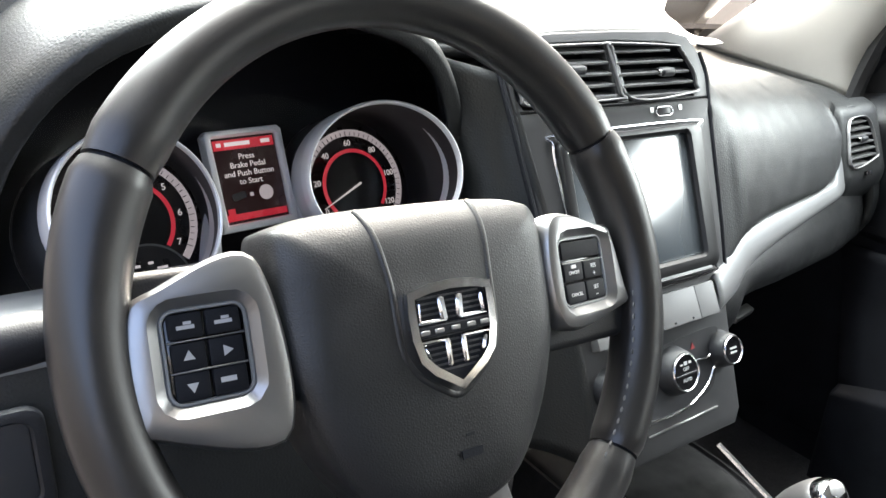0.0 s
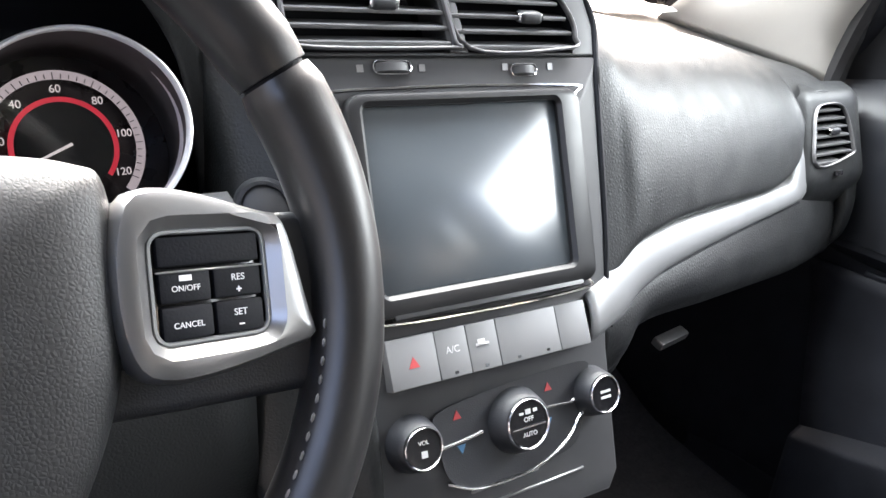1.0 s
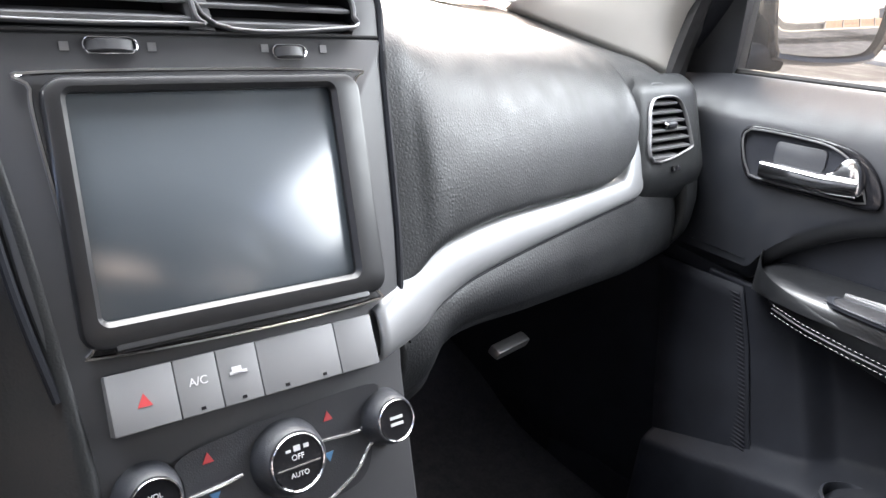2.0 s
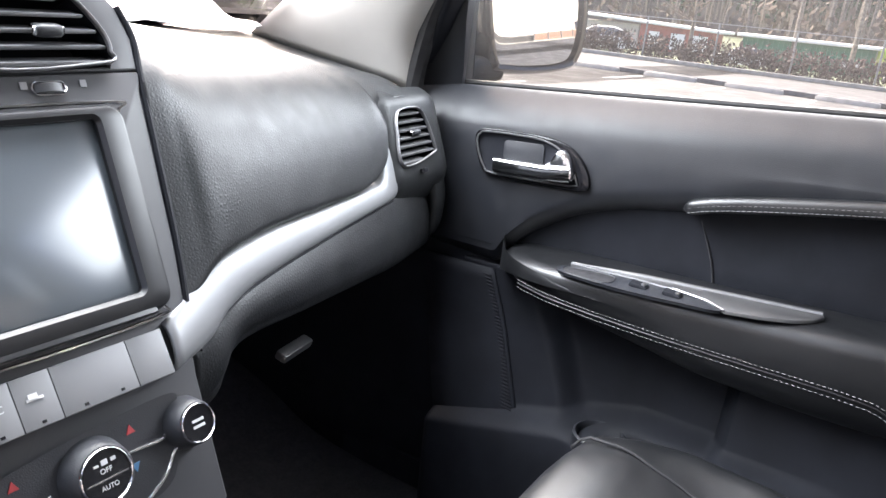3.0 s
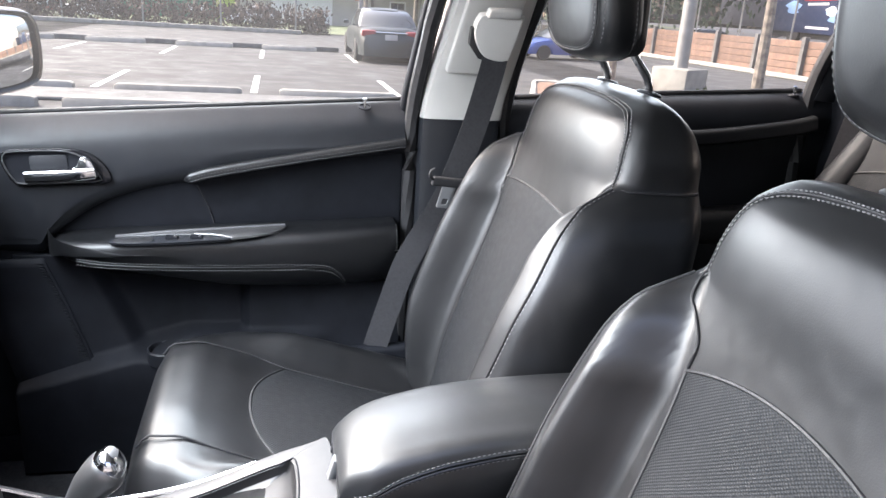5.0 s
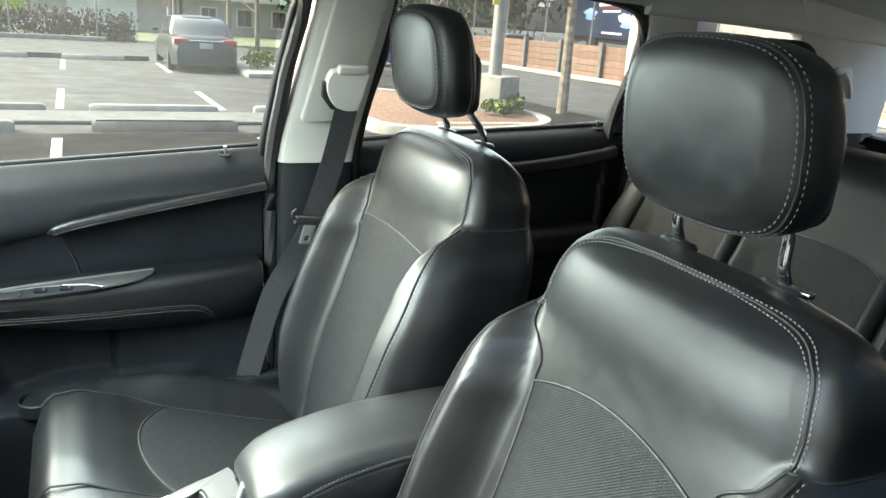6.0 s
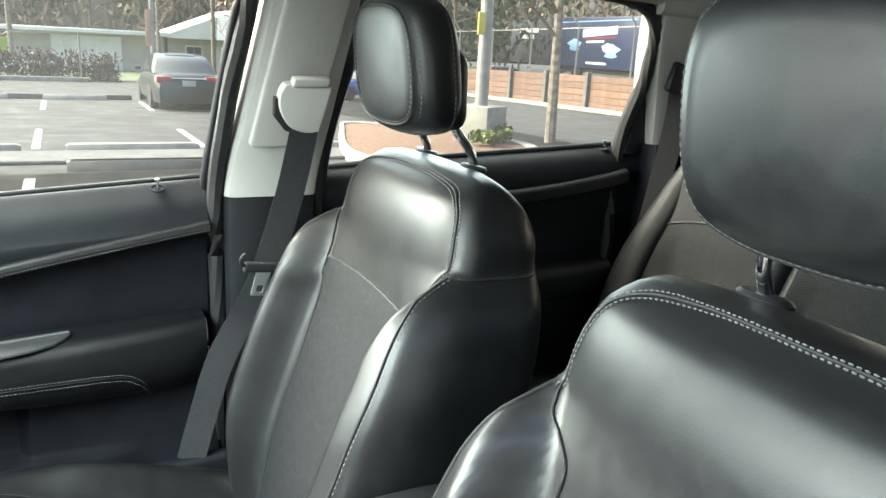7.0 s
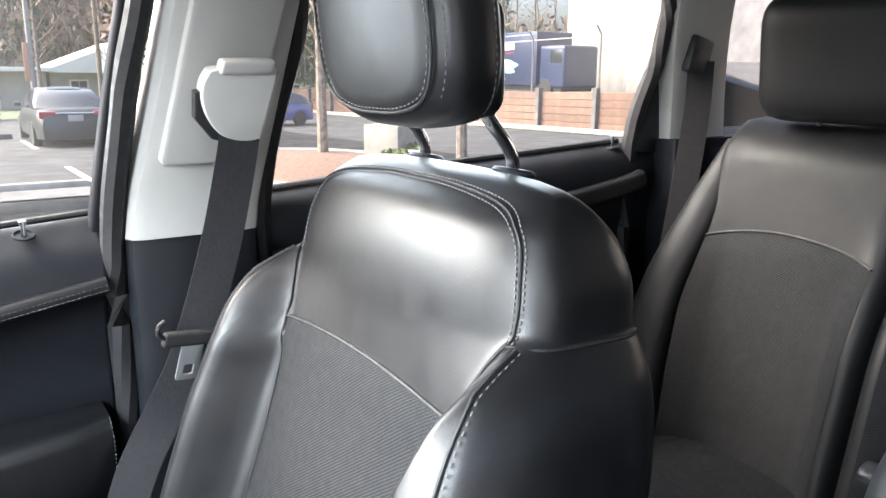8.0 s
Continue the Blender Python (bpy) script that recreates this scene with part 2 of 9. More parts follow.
def rounded(w, h, r, n=5, cx=0.0, cy=0.0):
    """Outline of a rounded rectangle."""
    out = []
    for sx, sy, a0 in ((1, 1, 0), (-1, 1, 90), (-1, -1, 180), (1, -1, 270)):
        for i in range(n + 1):
            a = radians(a0 + 90 * i / n)
            out.append((cx + sx * (w / 2 - r) + r * math.cos(a), cy + sy * (h / 2 - r) + r * math.sin(a)))
    return out


def inset(outline, d):
    n = len(outline)
    out = []
    for i, (x, y) in enumerate(outline):
        (ax, ay), (bx, by) = outline[i - 1], outline[(i + 1) % n]
        tx, ty = bx - ax, by - ay
        k = math.hypot(tx, ty) or 1.0
        out.append((x - ty / k * d, y + tx / k * d))
    return out


def plate(bm, outline, m, depth, bevel=0.0015, hole=None):
    """A bevelled plate with that outline (counter-clockwise), in the plane of m, standing out along its z; with an optional hole."""
    def ring(o, z):
        return [bm.verts.new(m @ Vector((x, y, z))) for x, y in o]

    def band(a, b):
        k = len(a)
        for i in range(k):
            bm.faces.new((a[i], a[(i + 1) % k], b[(i + 1) % k], b[i]))
    r0, r1 = ring(outline, 0), ring(outline, depth - bevel)
    r2 = ring(inset(outline, bevel * 0.35), depth - bevel * 0.3)
    r3 = ring(inset(outline, bevel), depth)
    band(r0, r1), band(r1, r2), band(r2, r3)
    if hole is None:
        bm.faces.new(r3)
        bm.faces.new(r0[::-1])
    else:
        h3, h2, h0 = ring(inset(hole, -bevel), depth), ring(hole, depth - bevel), ring(hole, 0)
        band(r3, h3), band(h3, h2), band(h2, h0), band(h0, r0)


def box(bm, size, m=None, bevel=0.004, seg=2):
    got = bmesh.ops.create_cube(bm, size=1.0, matrix=(m or Matrix()) @ Matrix.Diagonal((*size, 1)))
    if bevel:
        edges = list({e for v in got["verts"] for e in v.link_edges})
        bmesh.ops.bevel(bm, geom=edges, offset=bevel, segments=seg, affect="EDGES", profile=0.6)


def lathe(bm, profile, n, m):
    """Turns (radius, height) pairs round the z of m."""
    rows = []
    for r, z in profile:
        rows.append([m @ Vector((r * math.cos(2 * math.pi * i / n), r * math.sin(2 * math.pi * i / n), z)) for i in range(n)])
    vs = grid(bm, rows, close_v=True)
    for r, row in ((profile[0][0], vs[0]), (profile[-1][0], vs[-1])):
        if r > 1e-5:
            bm.faces.new(row)


def finish(bm, name, mat, sharp=38):
    bmesh.ops.remove_doubles(bm, verts=bm.verts, dist=1e-6)
    bmesh.ops.recalc_face_normals(bm, faces=bm.faces)
    me = bpy.data.meshes.new(name)
    bm.to_mesh(me)
    bm.free()
    me.materials.append(mat)
    me.polygons.foreach_set("use_smooth", [True] * len(me.polygons))
    me.set_sharp_from_angle(angle=radians(sharp))
    return me


def part(name, bm, mat, parent, label="", sharp=38):
    ob = new(name, finish(bm, name, mat, sharp))
    if parent is not None:
        ob.parent = parent
        ob.matrix_parent_inverse = Matrix.Translation(parent.matrix_basis.translation).inverted() if parent.type == "EMPTY" else Matrix()
    if label:
        tagged(ob, label)
    return ob


def solid(ob, t, away=(0, 1, -0.6)):
    """Gives a sheet its thickness, on the side that lies towards away."""
    me = ob.data
    nn = Vector()
    for f in me.polygons:
        nn += f.normal * f.area
    mod = ob.modifiers.new("thickness", "SOLIDIFY")
    mod.thickness, mod.offset = t, (1.0 if nn.dot(Vector(away)) > 0 else -1.0)
    return ob


def thing(name, at, label, category, group="", kind=""):
    ob = new(name)
    ob.empty_display_size = 0.05
    ob.matrix_basis = Matrix.Translation(at)
    return tagged(ob, label, category, group, kind)


def single(name, bm, mat, label, category, kind="", group="", sharp=38):
    return tagged(new(name, finish(bm, name, mat, sharp)), label, category, group, kind)


def stitches(path, length=0.0042, gap=0.0022, r=0.0007, lift=(0, 0, 0)):
    """A row of short thread stitches along a line, as one mesh."""
    bm = bmesh.new()
    path = [Vector(p) + Vector(lift) for p in path]
    dist = 0.0
    for a, b in zip(path, path[1:]):
        seg = (b - a).length
        if seg < 1e-6:
            continue
        d = (b - a) / seg
        while dist < seg:
            c = a + d * (dist + length / 2)
            m = Matrix.Translation(c) @ d.to_track_quat("X", "Z").to_matrix().to_4x4() @ Matrix.Diagonal((length / 2, r, r, 1))
            vs = [bm.verts.new(m @ Vector(q)) for q in ((-1, 0, 0), (-.5, 1, 0), (-.5, 0, 1), (-.5, -1, 0), (-.5, 0, -1), (.5, 1, 0), (.5, 0, 1), (.5, -1, 0), (.5, 0, -1), (1, 0, 0))]
            for i in range(4):
                j = (i + 1) % 4
                bm.faces.new((vs[0], vs[1 + j], vs[1 + i]))
                bm.faces.new((vs[1 + i], vs[1 + j], vs[5 + j], vs[5 + i]))
                bm.faces.new((vs[5 + i], vs[5 + j], vs[9]))
            dist += length + gap
        dist -= seg
    return bm


def frame_at(origin, right, up):
    """A pose with its x along right, y along up, z towards the viewer."""
    r, u = Vector(right).normalized(), Vector(up).normalized()
    n = r.cross(u)
    return Matrix(((r.x, u.x, n.x, origin[0]), (r.y, u.y, n.y, origin[1]), (r.z, u.z, n.z, origin[2]), (0, 0, 0, 1)))


def letters(text, size, m, mat, parent, name="print"):
    cu = bpy.data.curves.new(name, "FONT")
    cu.body, cu.size, cu.align_x, cu.align_y = text, size, "CENTER", "CENTER"
    cu.extrude = 0.0002
    tmp = bpy.data.objects.new(name, cu)
    me = bpy.data.meshes.new_from_object(tmp)
    bpy.data.objects.remove(tmp)
    me.transform(m)
    me.materials.clear()
    me.materials.append(mat)
    ob = new(name, me)
    ob.parent = parent
    if parent.type == "EMPTY":
        ob.matrix_parent_inverse = Matrix.Translation(parent.matrix_basis.translation).inverted()
    return ob

# ---- car shell ----
def belt(y):
    """Height of the window line at y: it rises to the rear."""
    return 1.138 - 0.07 * (y + 0.335)


def box_thing(name, size, at, mat, label, category, kind="", bevel=0.004, rot=(0, 0, 0)):
    bm = bmesh.new()
    box(bm, size, pose(*at, *rot), bevel)
    return single(name, bm, mat, label, category, kind)


def build_shell():
    # floor pan, with a low tunnel under the console
    bm = bmesh.new()
    net(bm, [[(x, y, 0.43 + 0.13 * math.exp(-((x - 0.02) / 0.13) ** 2) + (0.16 * ease(0.5, 0.95, y)) + 0.03 * ease(-0.75, -0.85, y)) for x in (-0.78, -0.5, -0.25, -0.1, 0.02, 0.14, 0.3, 0.5, 0.78)]
             for y in (-2.0, -1.2, -0.85, -0.75, 0.0, 0.5, 0.7, 0.98)], 40, 40)
    solid(single("floor", bm, CARPET, "black carpeted floor of the car cabin", "floor", "structure"), 0.03, (0, 0, -1))
    # firewall
    bm = bmesh.new()
    net(bm, [[(x, 0.98 + 0.02 * math.sin(x * 9), z) for x in (-0.8, -0.3, 0.3, 0.8)] for z in (0.4, 0.75, 1.08)], 6, 12)
    solid(single("wall_front", bm, CARPET, "carpeted bulkhead below the windscreen", "bulkhead", "structure"), 0.03, (0, 1, 0))
    # roof
    bm = bmesh.new()
    net(bm, [[(x * (0.6 if y > 0 else 0.62), y, z - 0.035 * x * x) for x in (-1, -0.6, 0, 0.6, 1)]
             for y, z in ((0.10, 1.515), (-0.1, 1.56), (-0.7, 1.60), (-1.5, 1.585), (-2.1, 1.52))], 24, 16)
    solid(single("ceiling", bm, HEADLINER, "pale grey cloth headliner of the car", "headliner", "structure"), 0.03, (0, 0, 1))
    # tailgate with its window
    bm = bmesh.new()
    box(bm, (1.5, 0.06, 0.78), pose(0, -2.16, 0.80), 0.02)
    single("wall_rear", bm, PLASTIC_DARK, "dark plastic trim inside the tailgate", "tailgate trim", "structure")
    for s in (-1, 1):
        bm = bmesh.new()
        box(bm, (0.12, 0.07, 0.42), pose(0.66 * s, -2.14, 1.38, 0, -6 * s, 0), 0.02)
        single("pillar_rear", bm, TRIM_LIGHT, "pale grey rear pillar trim", "pillar", "structure")
    # windscreen with its dark lower band
    ws = thing("windscreen", (0, 0.95, 1.12), "large curved clear windscreen with a black lower edge", "windscreen", kind="structure")
    base = lambda u: vec(0.70 * u, 0.98 - 0.27 * u * u, 1.125 + 0.02 * u * u)
    head = lambda u: vec(0.56 * u, 0.12 - 0.07 * u * u, 1.525 - 0.035 * u * u)
    bm = bmesh.new()
    grid(bm, [[base(u / 12).lerp(head(u / 12), v / 10) + vec(0, 0.05, 0.03) * math.sin(math.pi * v / 10) for u in range(-12, 13)] for v in range(11)])
    g = part("pane", bm, GLASS, ws)
    g.visible_shadow = False
    bm = bmesh.new()
    grid(bm, [[base(u / 12).lerp(head(u / 12), v / 60) + vec(0, 0.05, 0.03) * math.sin(math.pi * v / 60) + vec(0, -0.004, -0.004) for u in range(-12, 13)] for v in range(4)])
    part("black_edge", bm, GLOSSY, ws, "black printed glass edge")
    bm = bmesh.new()
    box(bm, (1.3, 0.05, 0.03), pose(0, 0.12, 1.53, 20), 0.01)
    single("roof_header", bm, HEADLINER, "pale grey cloth trim above the windscreen", "trim", "structure")
    # outside: cowl and bonnet seen through the glass
    hood_car = thing("car_front", (0, 1.4, 1.0), "dark painted bonnet and black wiper cowl ahead of the glass", "bonnet", kind="structure")
    bm = bmesh.new()
    net(bm, [[(x, y - 0.25 * (x / 0.75) ** 2, z - 0.05 * (x / 0.75) ** 2) for x in (-0.8, -0.4, 0, 0.4, 0.8)] for y, z in ((1.10, 1.08), (1.4, 1.07), (1.8, 1.0), (2.1, 0.86))], 12, 16)
    solid(part("bonnet", bm, BODY_PAINT, hood_car), 0.02, (0, 0, -1))
    bm = bmesh.new()
    net(bm, [[(x, y - 0.27 * (x / 0.75) ** 2, z) for x in (-0.8, -0.4, 0, 0.4, 0.8)] for y, z in ((0.99, 1.10), (1.05, 1.075), (1.12, 1.085))], 6, 16)
    solid(part("cowl", bm, PLASTIC_DARK, hood_car, "black plastic wiper cowl"), 0.02, (0, 0, -1))
    bm = bmesh.new()
    tube(bm, curve([(0.62, 0.90, 1.13), (0.2, 1.05, 1.145), (-0.15, 1.07, 1.13)], 16), 0.008)
    part("wiper", bm, RUBBER, hood_car, "black wiper arm at rest")
    # kick panels beside the footwells
    for s in (1, -1):
        bm = bmesh.new()
        net(bm, [[(s * x, y, z) for z in (0.42, 0.6, 0.75, 0.86, 0.90)] for y, x in ((0.26, 0.712), (0.34, 0.70), (0.5, 0.69), (0.75, 0.68), (1.0, 0.66))], 10, 10)
        solid(single("kick_panel", bm, PLASTIC_DARK, "black plastic kick panel beside the footwell", "trim", "structure"), 0.02, (s, 0, 0))
    # dark sills and outer skin below the windows, both sides
    for s, name in ((1, "passenger"), (-1, "driver")):
        bm = bmesh.new()
        box(bm, (0.10, 2.6, 0.16), pose(0.74 * s, -0.75, 0.40), 0.02)
        single("sill_" + name, bm, PLASTIC_DARK, "black plastic door sill of the car", "sill", "structure")


def pillar(s, rows, name, label, mat=TRIM_LIGHT):
    """A pillar from sections (z, x inner, y front, y rear), s = side."""
    bm = bmesh.new()
    loops = []
    for z, x, yf, yr in rows:
        r = 0.012
        loops.append([vec(s * (x + dx), y, z) for dx, y in ((0.07, yf), (0.018, yf), (0.005, yf - 0.006), (0, yf - r * 1.6), (0, yr + r * 1.6), (0.005, yr + 0.006), (0.018, yr), (0.07, yr))])
    dense = []
    for j in range(8):
        dense.append(curve([lp[j] for lp in loops], 18))
    vs = grid(bm, [[dense[j][i] for j in range(8)] for i in range(19)], close_v=True)
    bm.faces.new(vs[0]), bm.faces.new(vs[-1])
    return single(name, bm, mat, label, "pillar", "structure")


def build_pillars():
    for s in (1, -1):
        # front pillar: broad pale trim from the dashboard corner up to the roof
        bm = bmesh.new()
        net(bm, [[(s * 0.66, 0.72, 1.13), (s * 0.662, 0.60, 1.115), (s * 0.69, 0.46, 1.09), (s * 0.715, 0.42, 1.07)],
                 [(s * 0.645, 0.62, 1.20), (s * 0.635, 0.52, 1.19), (s * 0.66, 0.425, 1.18), (s * 0.695, 0.40, 1.17)],
                 [(s * 0.615, 0.42, 1.34), (s * 0.60, 0.35, 1.335), (s * 0.625, 0.29, 1.33), (s * 0.66, 0.27, 1.32)],
                 [(s * 0.565, 0.06, 1.53), (s * 0.545, 0.03, 1.52), (s * 0.565, -0.02, 1.50), (s * 0.61, -0.05, 1.48)]], 20, 14)
        solid(single("pillar_front", bm, TRIM_LIGHT, "pale grey plastic front pillar trim", "pillar", "structure"), 0.012, (s, 0.3, 0))
        # roof rail above the doors
        bm = bmesh.new()
        sweep(bm, curve([(s * 0.60, 0.0, 1.50), (s * 0.60, -0.3, 1.535), (s * 0.60, -0.8, 1.55), (s * 0.60, -1.5, 1.53), (s * 0.60, -2.1, 1.48)], 24), rounded(0.06, 0.10, 0.02))
        single("roof_rail", bm, TRIM_LIGHT, "pale grey trim along the roof edge", "trim", "structure")
        # black rubber seals along the door frames
        bm = bmesh.new()
        tube(bm, curve([(s * 0.71, 0.425, 1.06), (s * 0.705, 0.415, 1.13), (s * 0.685, 0.365, 1.24), (s * 0.65, 0.24, 1.37), (s * 0.615, 0.04, 1.48), (s * 0.61, -0.25, 1.515), (s * 0.615, -0.46, 1.50),
                        (s * 0.665, -0.445, 1.30), (s * 0.70, -0.425, 1.13), (s * 0.70, -0.425, 0.9), (s * 0.69, -0.42, 0.6)], 60), 0.014)
        single("door_seal", bm, RUBBER, "black rubber seal round the front door opening", "seal", "structure")
        bm = bmesh.new()
        tube(bm, curve([(s * 0.69, -0.60, 0.7), (s * 0.70, -0.605, 1.13), (s * 0.655, -0.64, 1.35), (s * 0.61, -0.68, 1.505), (s * 0.605, -1.0, 1.51), (s * 0.61, -1.24, 1.48), (s * 0.635, -1.275, 1.36), (s * 0.66, -1.245, 1.21), (s * 0.66, -1.24, 0.9)], 48), 0.014)
        single("door_seal", bm, RUBBER, "black rubber seal round the rear door opening", "seal", "structure")
        # middle pillar, pale above and black below
        pillar(s, ((1.128, 0.672, -0.437, -0.597), (1.18, 0.667, -0.445, -0.603), (1.30, 0.635, -0.470, -0.622), (1.42, 0.605, -0.492, -0.642), (1.54, 0.58, -0.515, -0.66)),
               "pillar_middle", "pale grey plastic trim of the middle pillar")
        pillar(s, ((0.45, 0.665, -0.40, -0.62), (0.6, 0.67, -0.42, -0.61), (0.85, 0.672, -0.435, -0.60), (1.128, 0.676, -0.437, -0.597)),
               "pillar_middle_lower", "black plastic lower trim of the middle pillar", PLASTIC)
        # rear quarter pillar
        pillar(s, ((1.215, 0.622, -1.30, -1.455), (1.30, 0.616, -1.29, -1.44), (1.40, 0.604, -1.275, -1.425), (1.52, 0.578, -1.26, -1.41)),
               "pillar_rear_quarter", "pale grey plastic trim of the rear pillar")
        # broad rear corner trim and the trim over the small side window
        pillar(s, ((1.20, 0.60, -1.78, -2.16), (1.32, 0.592, -1.77, -2.16), (1.44, 0.575, -1.74, -2.16), (1.56, 0.55, -1.70, -2.16)),
               "pillar_rear_corner", "broad pale grey trim of the rear corner")
        bm = bmesh.new()
        sweep(bm, curve([(s * 0.60, -1.25, 1.515), (s * 0.595, -1.5, 1.508), (s * 0.59, -1.8, 1.495), (s * 0.585, -2.15, 1.48)], 20), rounded(0.05, 0.085, 0.014))
        single("trim_rear", bm, TRIM_LIGHT, "pale grey trim above the small rear side window", "trim", "structure")
        gq = thing("side_window_rear", (s * 0.63, -1.6, 1.36), "small fixed rear side window", "window", kind="structure")
        bm = bmesh.new()
        net(bm, [[(s * (0.645 - 0.12 * (z - 1.2)), y, z) for y in (-1.40, -1.6, -1.80)] for z in (1.19, 1.34, 1.52)], 6, 6)
        gp = part("pane", bm, GLASS, gq)
        gp.visible_shadow = False
        gd = thing("belt_guide", (s * 0.59, -1.93, 1.33), "pale grey rear belt guide on the corner trim", "belt guide")
        bm = bmesh.new()
        plate(bm, rounded(0.075, 0.10, 0.02, 5), frame_at((s * 0.590, -1.93, 1.33), (0, -s, 0), (0, 0, 1)) if s < 0 else frame_at((0.590, -1.93, 1.33), (0, -1, 0), (0, 0, 1)), 0.012, 0.004)
        part("base", bm, TRIM_LIGHT, gd)
        bm = bmesh.new()
        sweep(bm, curve([(s * 0.575, -1.915, 1.36), (s * 0.565, -1.93, 1.335), (s * 0.57, -1.95, 1.305)], 10), rounded(0.03, 0.016, 0.007), up=(0, 1, 0))
        part("loop", bm, TRIM_LIGHT, gd)
        pillar(s, ((0.6, 0.60, -1.30, -2.1), (0.9, 0.60, -1.30, -2.1), (1.215, 0.602, -1.292, -2.1)),
               "side_trim_rear", "black plastic side trim beside the rear seat", PLASTIC_DARK)


# ---- dashboard ----
STACK = frame_at((0.003, 0.2635, 1.11), (1, 0, 0), (0, 0.41, 1))
CLUSTER = frame_at((-0.3562, 0.3348, 1.0745), (0.9949, 0.101, -0.0014), (-0.0366, 0.3735, 0.9269))


def on(m, x, y, z=0.0):
    return m @ Matrix.Translation((x, y, z))


def strip_hi(x):
    """Upper edge of the silver strip on the passenger side."""
    z = lerp_table(((0.09, 0.966), (0.122, 0.980), (0.177, 0.995), (0.246, 0.998), (0.349, 0.995), (0.482, 0.993), (0.70, 0.995)), x)
    return vec(x, 0.205 + 0.245 * (x - 0.14) + 0.3 * (z - 0.93), z)


def strip_lo(x):
    z = lerp_table(((0.09, 0.931), (0.135, 0.938), (0.161, 0.951), (0.214, 0.961), (0.343, 0.966), (0.521, 0.969), (0.70, 0.975)), x)
    return vec(x, 0.205 + 0.245 * (x - 0.14) + 0.3 * (z - 0.93), z)


def rays(outline, cx, cy, n):
    """The outline's points at n even angles round (cx, cy), counter-clockwise."""
    out = []
    k = len(outline)
    for i in range(n):
        a = 2 * math.pi * i / n
        dx, dy = math.cos(a), math.sin(a)
        far = 0.0
        for j in range(k):
            (ax, ay), (bx, by) = outline[j], outline[(j + 1) % k]
            ex, ey = bx - ax, by - ay
            den = dx * ey - dy * ex
            if abs(den) < 1e-12:
                continue
            t = ((ax - cx) * ey - (ay - cy) * ex) / den
            u = ((ax - cx) * dy - (ay - cy) * dx) / den
            if t > 0 and -1e-6 <= u <= 1 + 1e-6:
                far = max(far, t)
        out.append((cx + dx * far, cy + dy * far))
    return out


def vent_parts(parent, m, outline, slats, tilt, tab, seed, chrome=0.002):
    """An air vent: dark throat, sloping blades, a slider and a bright edge."""
    xs, ys = [p[0] for p in outline], [p[1] for p in outline]
    w, h = max(xs) - min(xs), max(ys) - min(ys)
    cx, cy = (max(xs) + min(xs)) / 2, (max(ys) + min(ys)) / 2
    bm = bmesh.new()
    plate(bm, inset(outline, -0.0022), m, 0.0045, 0.0013, hole=outline)
    part("vent_frame", bm, VENT_EDGE, parent, "satin silver vent edge")
    bm = bmesh.new()
    back = inset(outline, -0.001)
    lo, hi = [bm.verts.new(m @ vec(x, y, 0.001)) for x, y in back], [bm.verts.new(m @ vec(x, y, -0.045)) for x, y in back]
    for i in range(len(lo)):
        bm.faces.new((lo[i], lo[(i + 1) % len(lo)], hi[(i + 1) % len(lo)], hi[i]))
    bm.faces.new(hi)
    part("vent_throat", bm, PLASTIC_DARK, parent)
    for i in range(slats):
        y = min(ys) + h * (i + 0.55) / slats
        cut = []
        for (ax, ay), (bx, by) in zip(outline, outline[1:] + outline[:1]):
            if (ay - y) * (by - y) < 0:
                cut.append(ax + (bx - ax) * (y - ay) / (by - ay))
        x0, x1 = min(cut) + 0.0012, max(cut) - 0.0012
        bm = bmesh.new()
        box(bm, (x1 - x0, 0.0030, 0.015), m @ pose((x0 + x1) / 2, y, -0.0055, tilt, 0, 0), 0.0012, 2)
        part("slat", bm, SLAT, parent)
    if tab:
        bm = bmesh.new()
        box(bm, (0.020, 0.009, 0.012), m @ pose(cx + tab[0], cy + tab[1], 0.001, tilt), 0.0040, 3)
        t = part("slider", bm, PLASTIC, parent, "black vent slider with bright ends")
        for s in (-1, 1):
            bm = bmesh.new()
            box(bm, (0.0028, 0.0062, 0.0085), m @ pose(cx + tab[0] + 0.0098 * s, cy + tab[1], 0.0012, tilt), 0.001, 1)
            part("slider_tip", bm, CHROME, t)


def knob(parent, m, r, label, glyph):
    bm = bmesh.new()
    lathe(bm, ((r * 1.12, 0), (r * 1.11, 0.004), (r * 1.06, 0.008), (r * 0.88, 0.0225), (r * 0.82, 0.0268), (r * 0.76, 0.0282), (0.0, 0.0282)), 48, m)
    k = part("knob", bm, PLASTIC, parent, label)
    bm = bmesh.new()
    lathe(bm, ((r * 0.75, 0.0276), (r * 0.74, 0.0296), (r * 0.71, 0.0304), (r * 0.68, 0.0296), (r * 0.67, 0.0279)), 48, m)
    part("ring", bm, CHROME, k, "chrome ring")
    bm = bmesh.new()
    lathe(bm, ((r * 0.68, 0.0280), (r * 0.665, 0.0290), (0.0, 0.0292)), 30, m)
    part("cap", bm, GLOSSY, k)
    for x, y, w, h in glyph:
        bm = bmesh.new()
        box(bm, (w, h, 0.0006), m @ pose(x, y, 0.0294), 0)
        part("mark", bm, PALE_MARK, k)
    return k


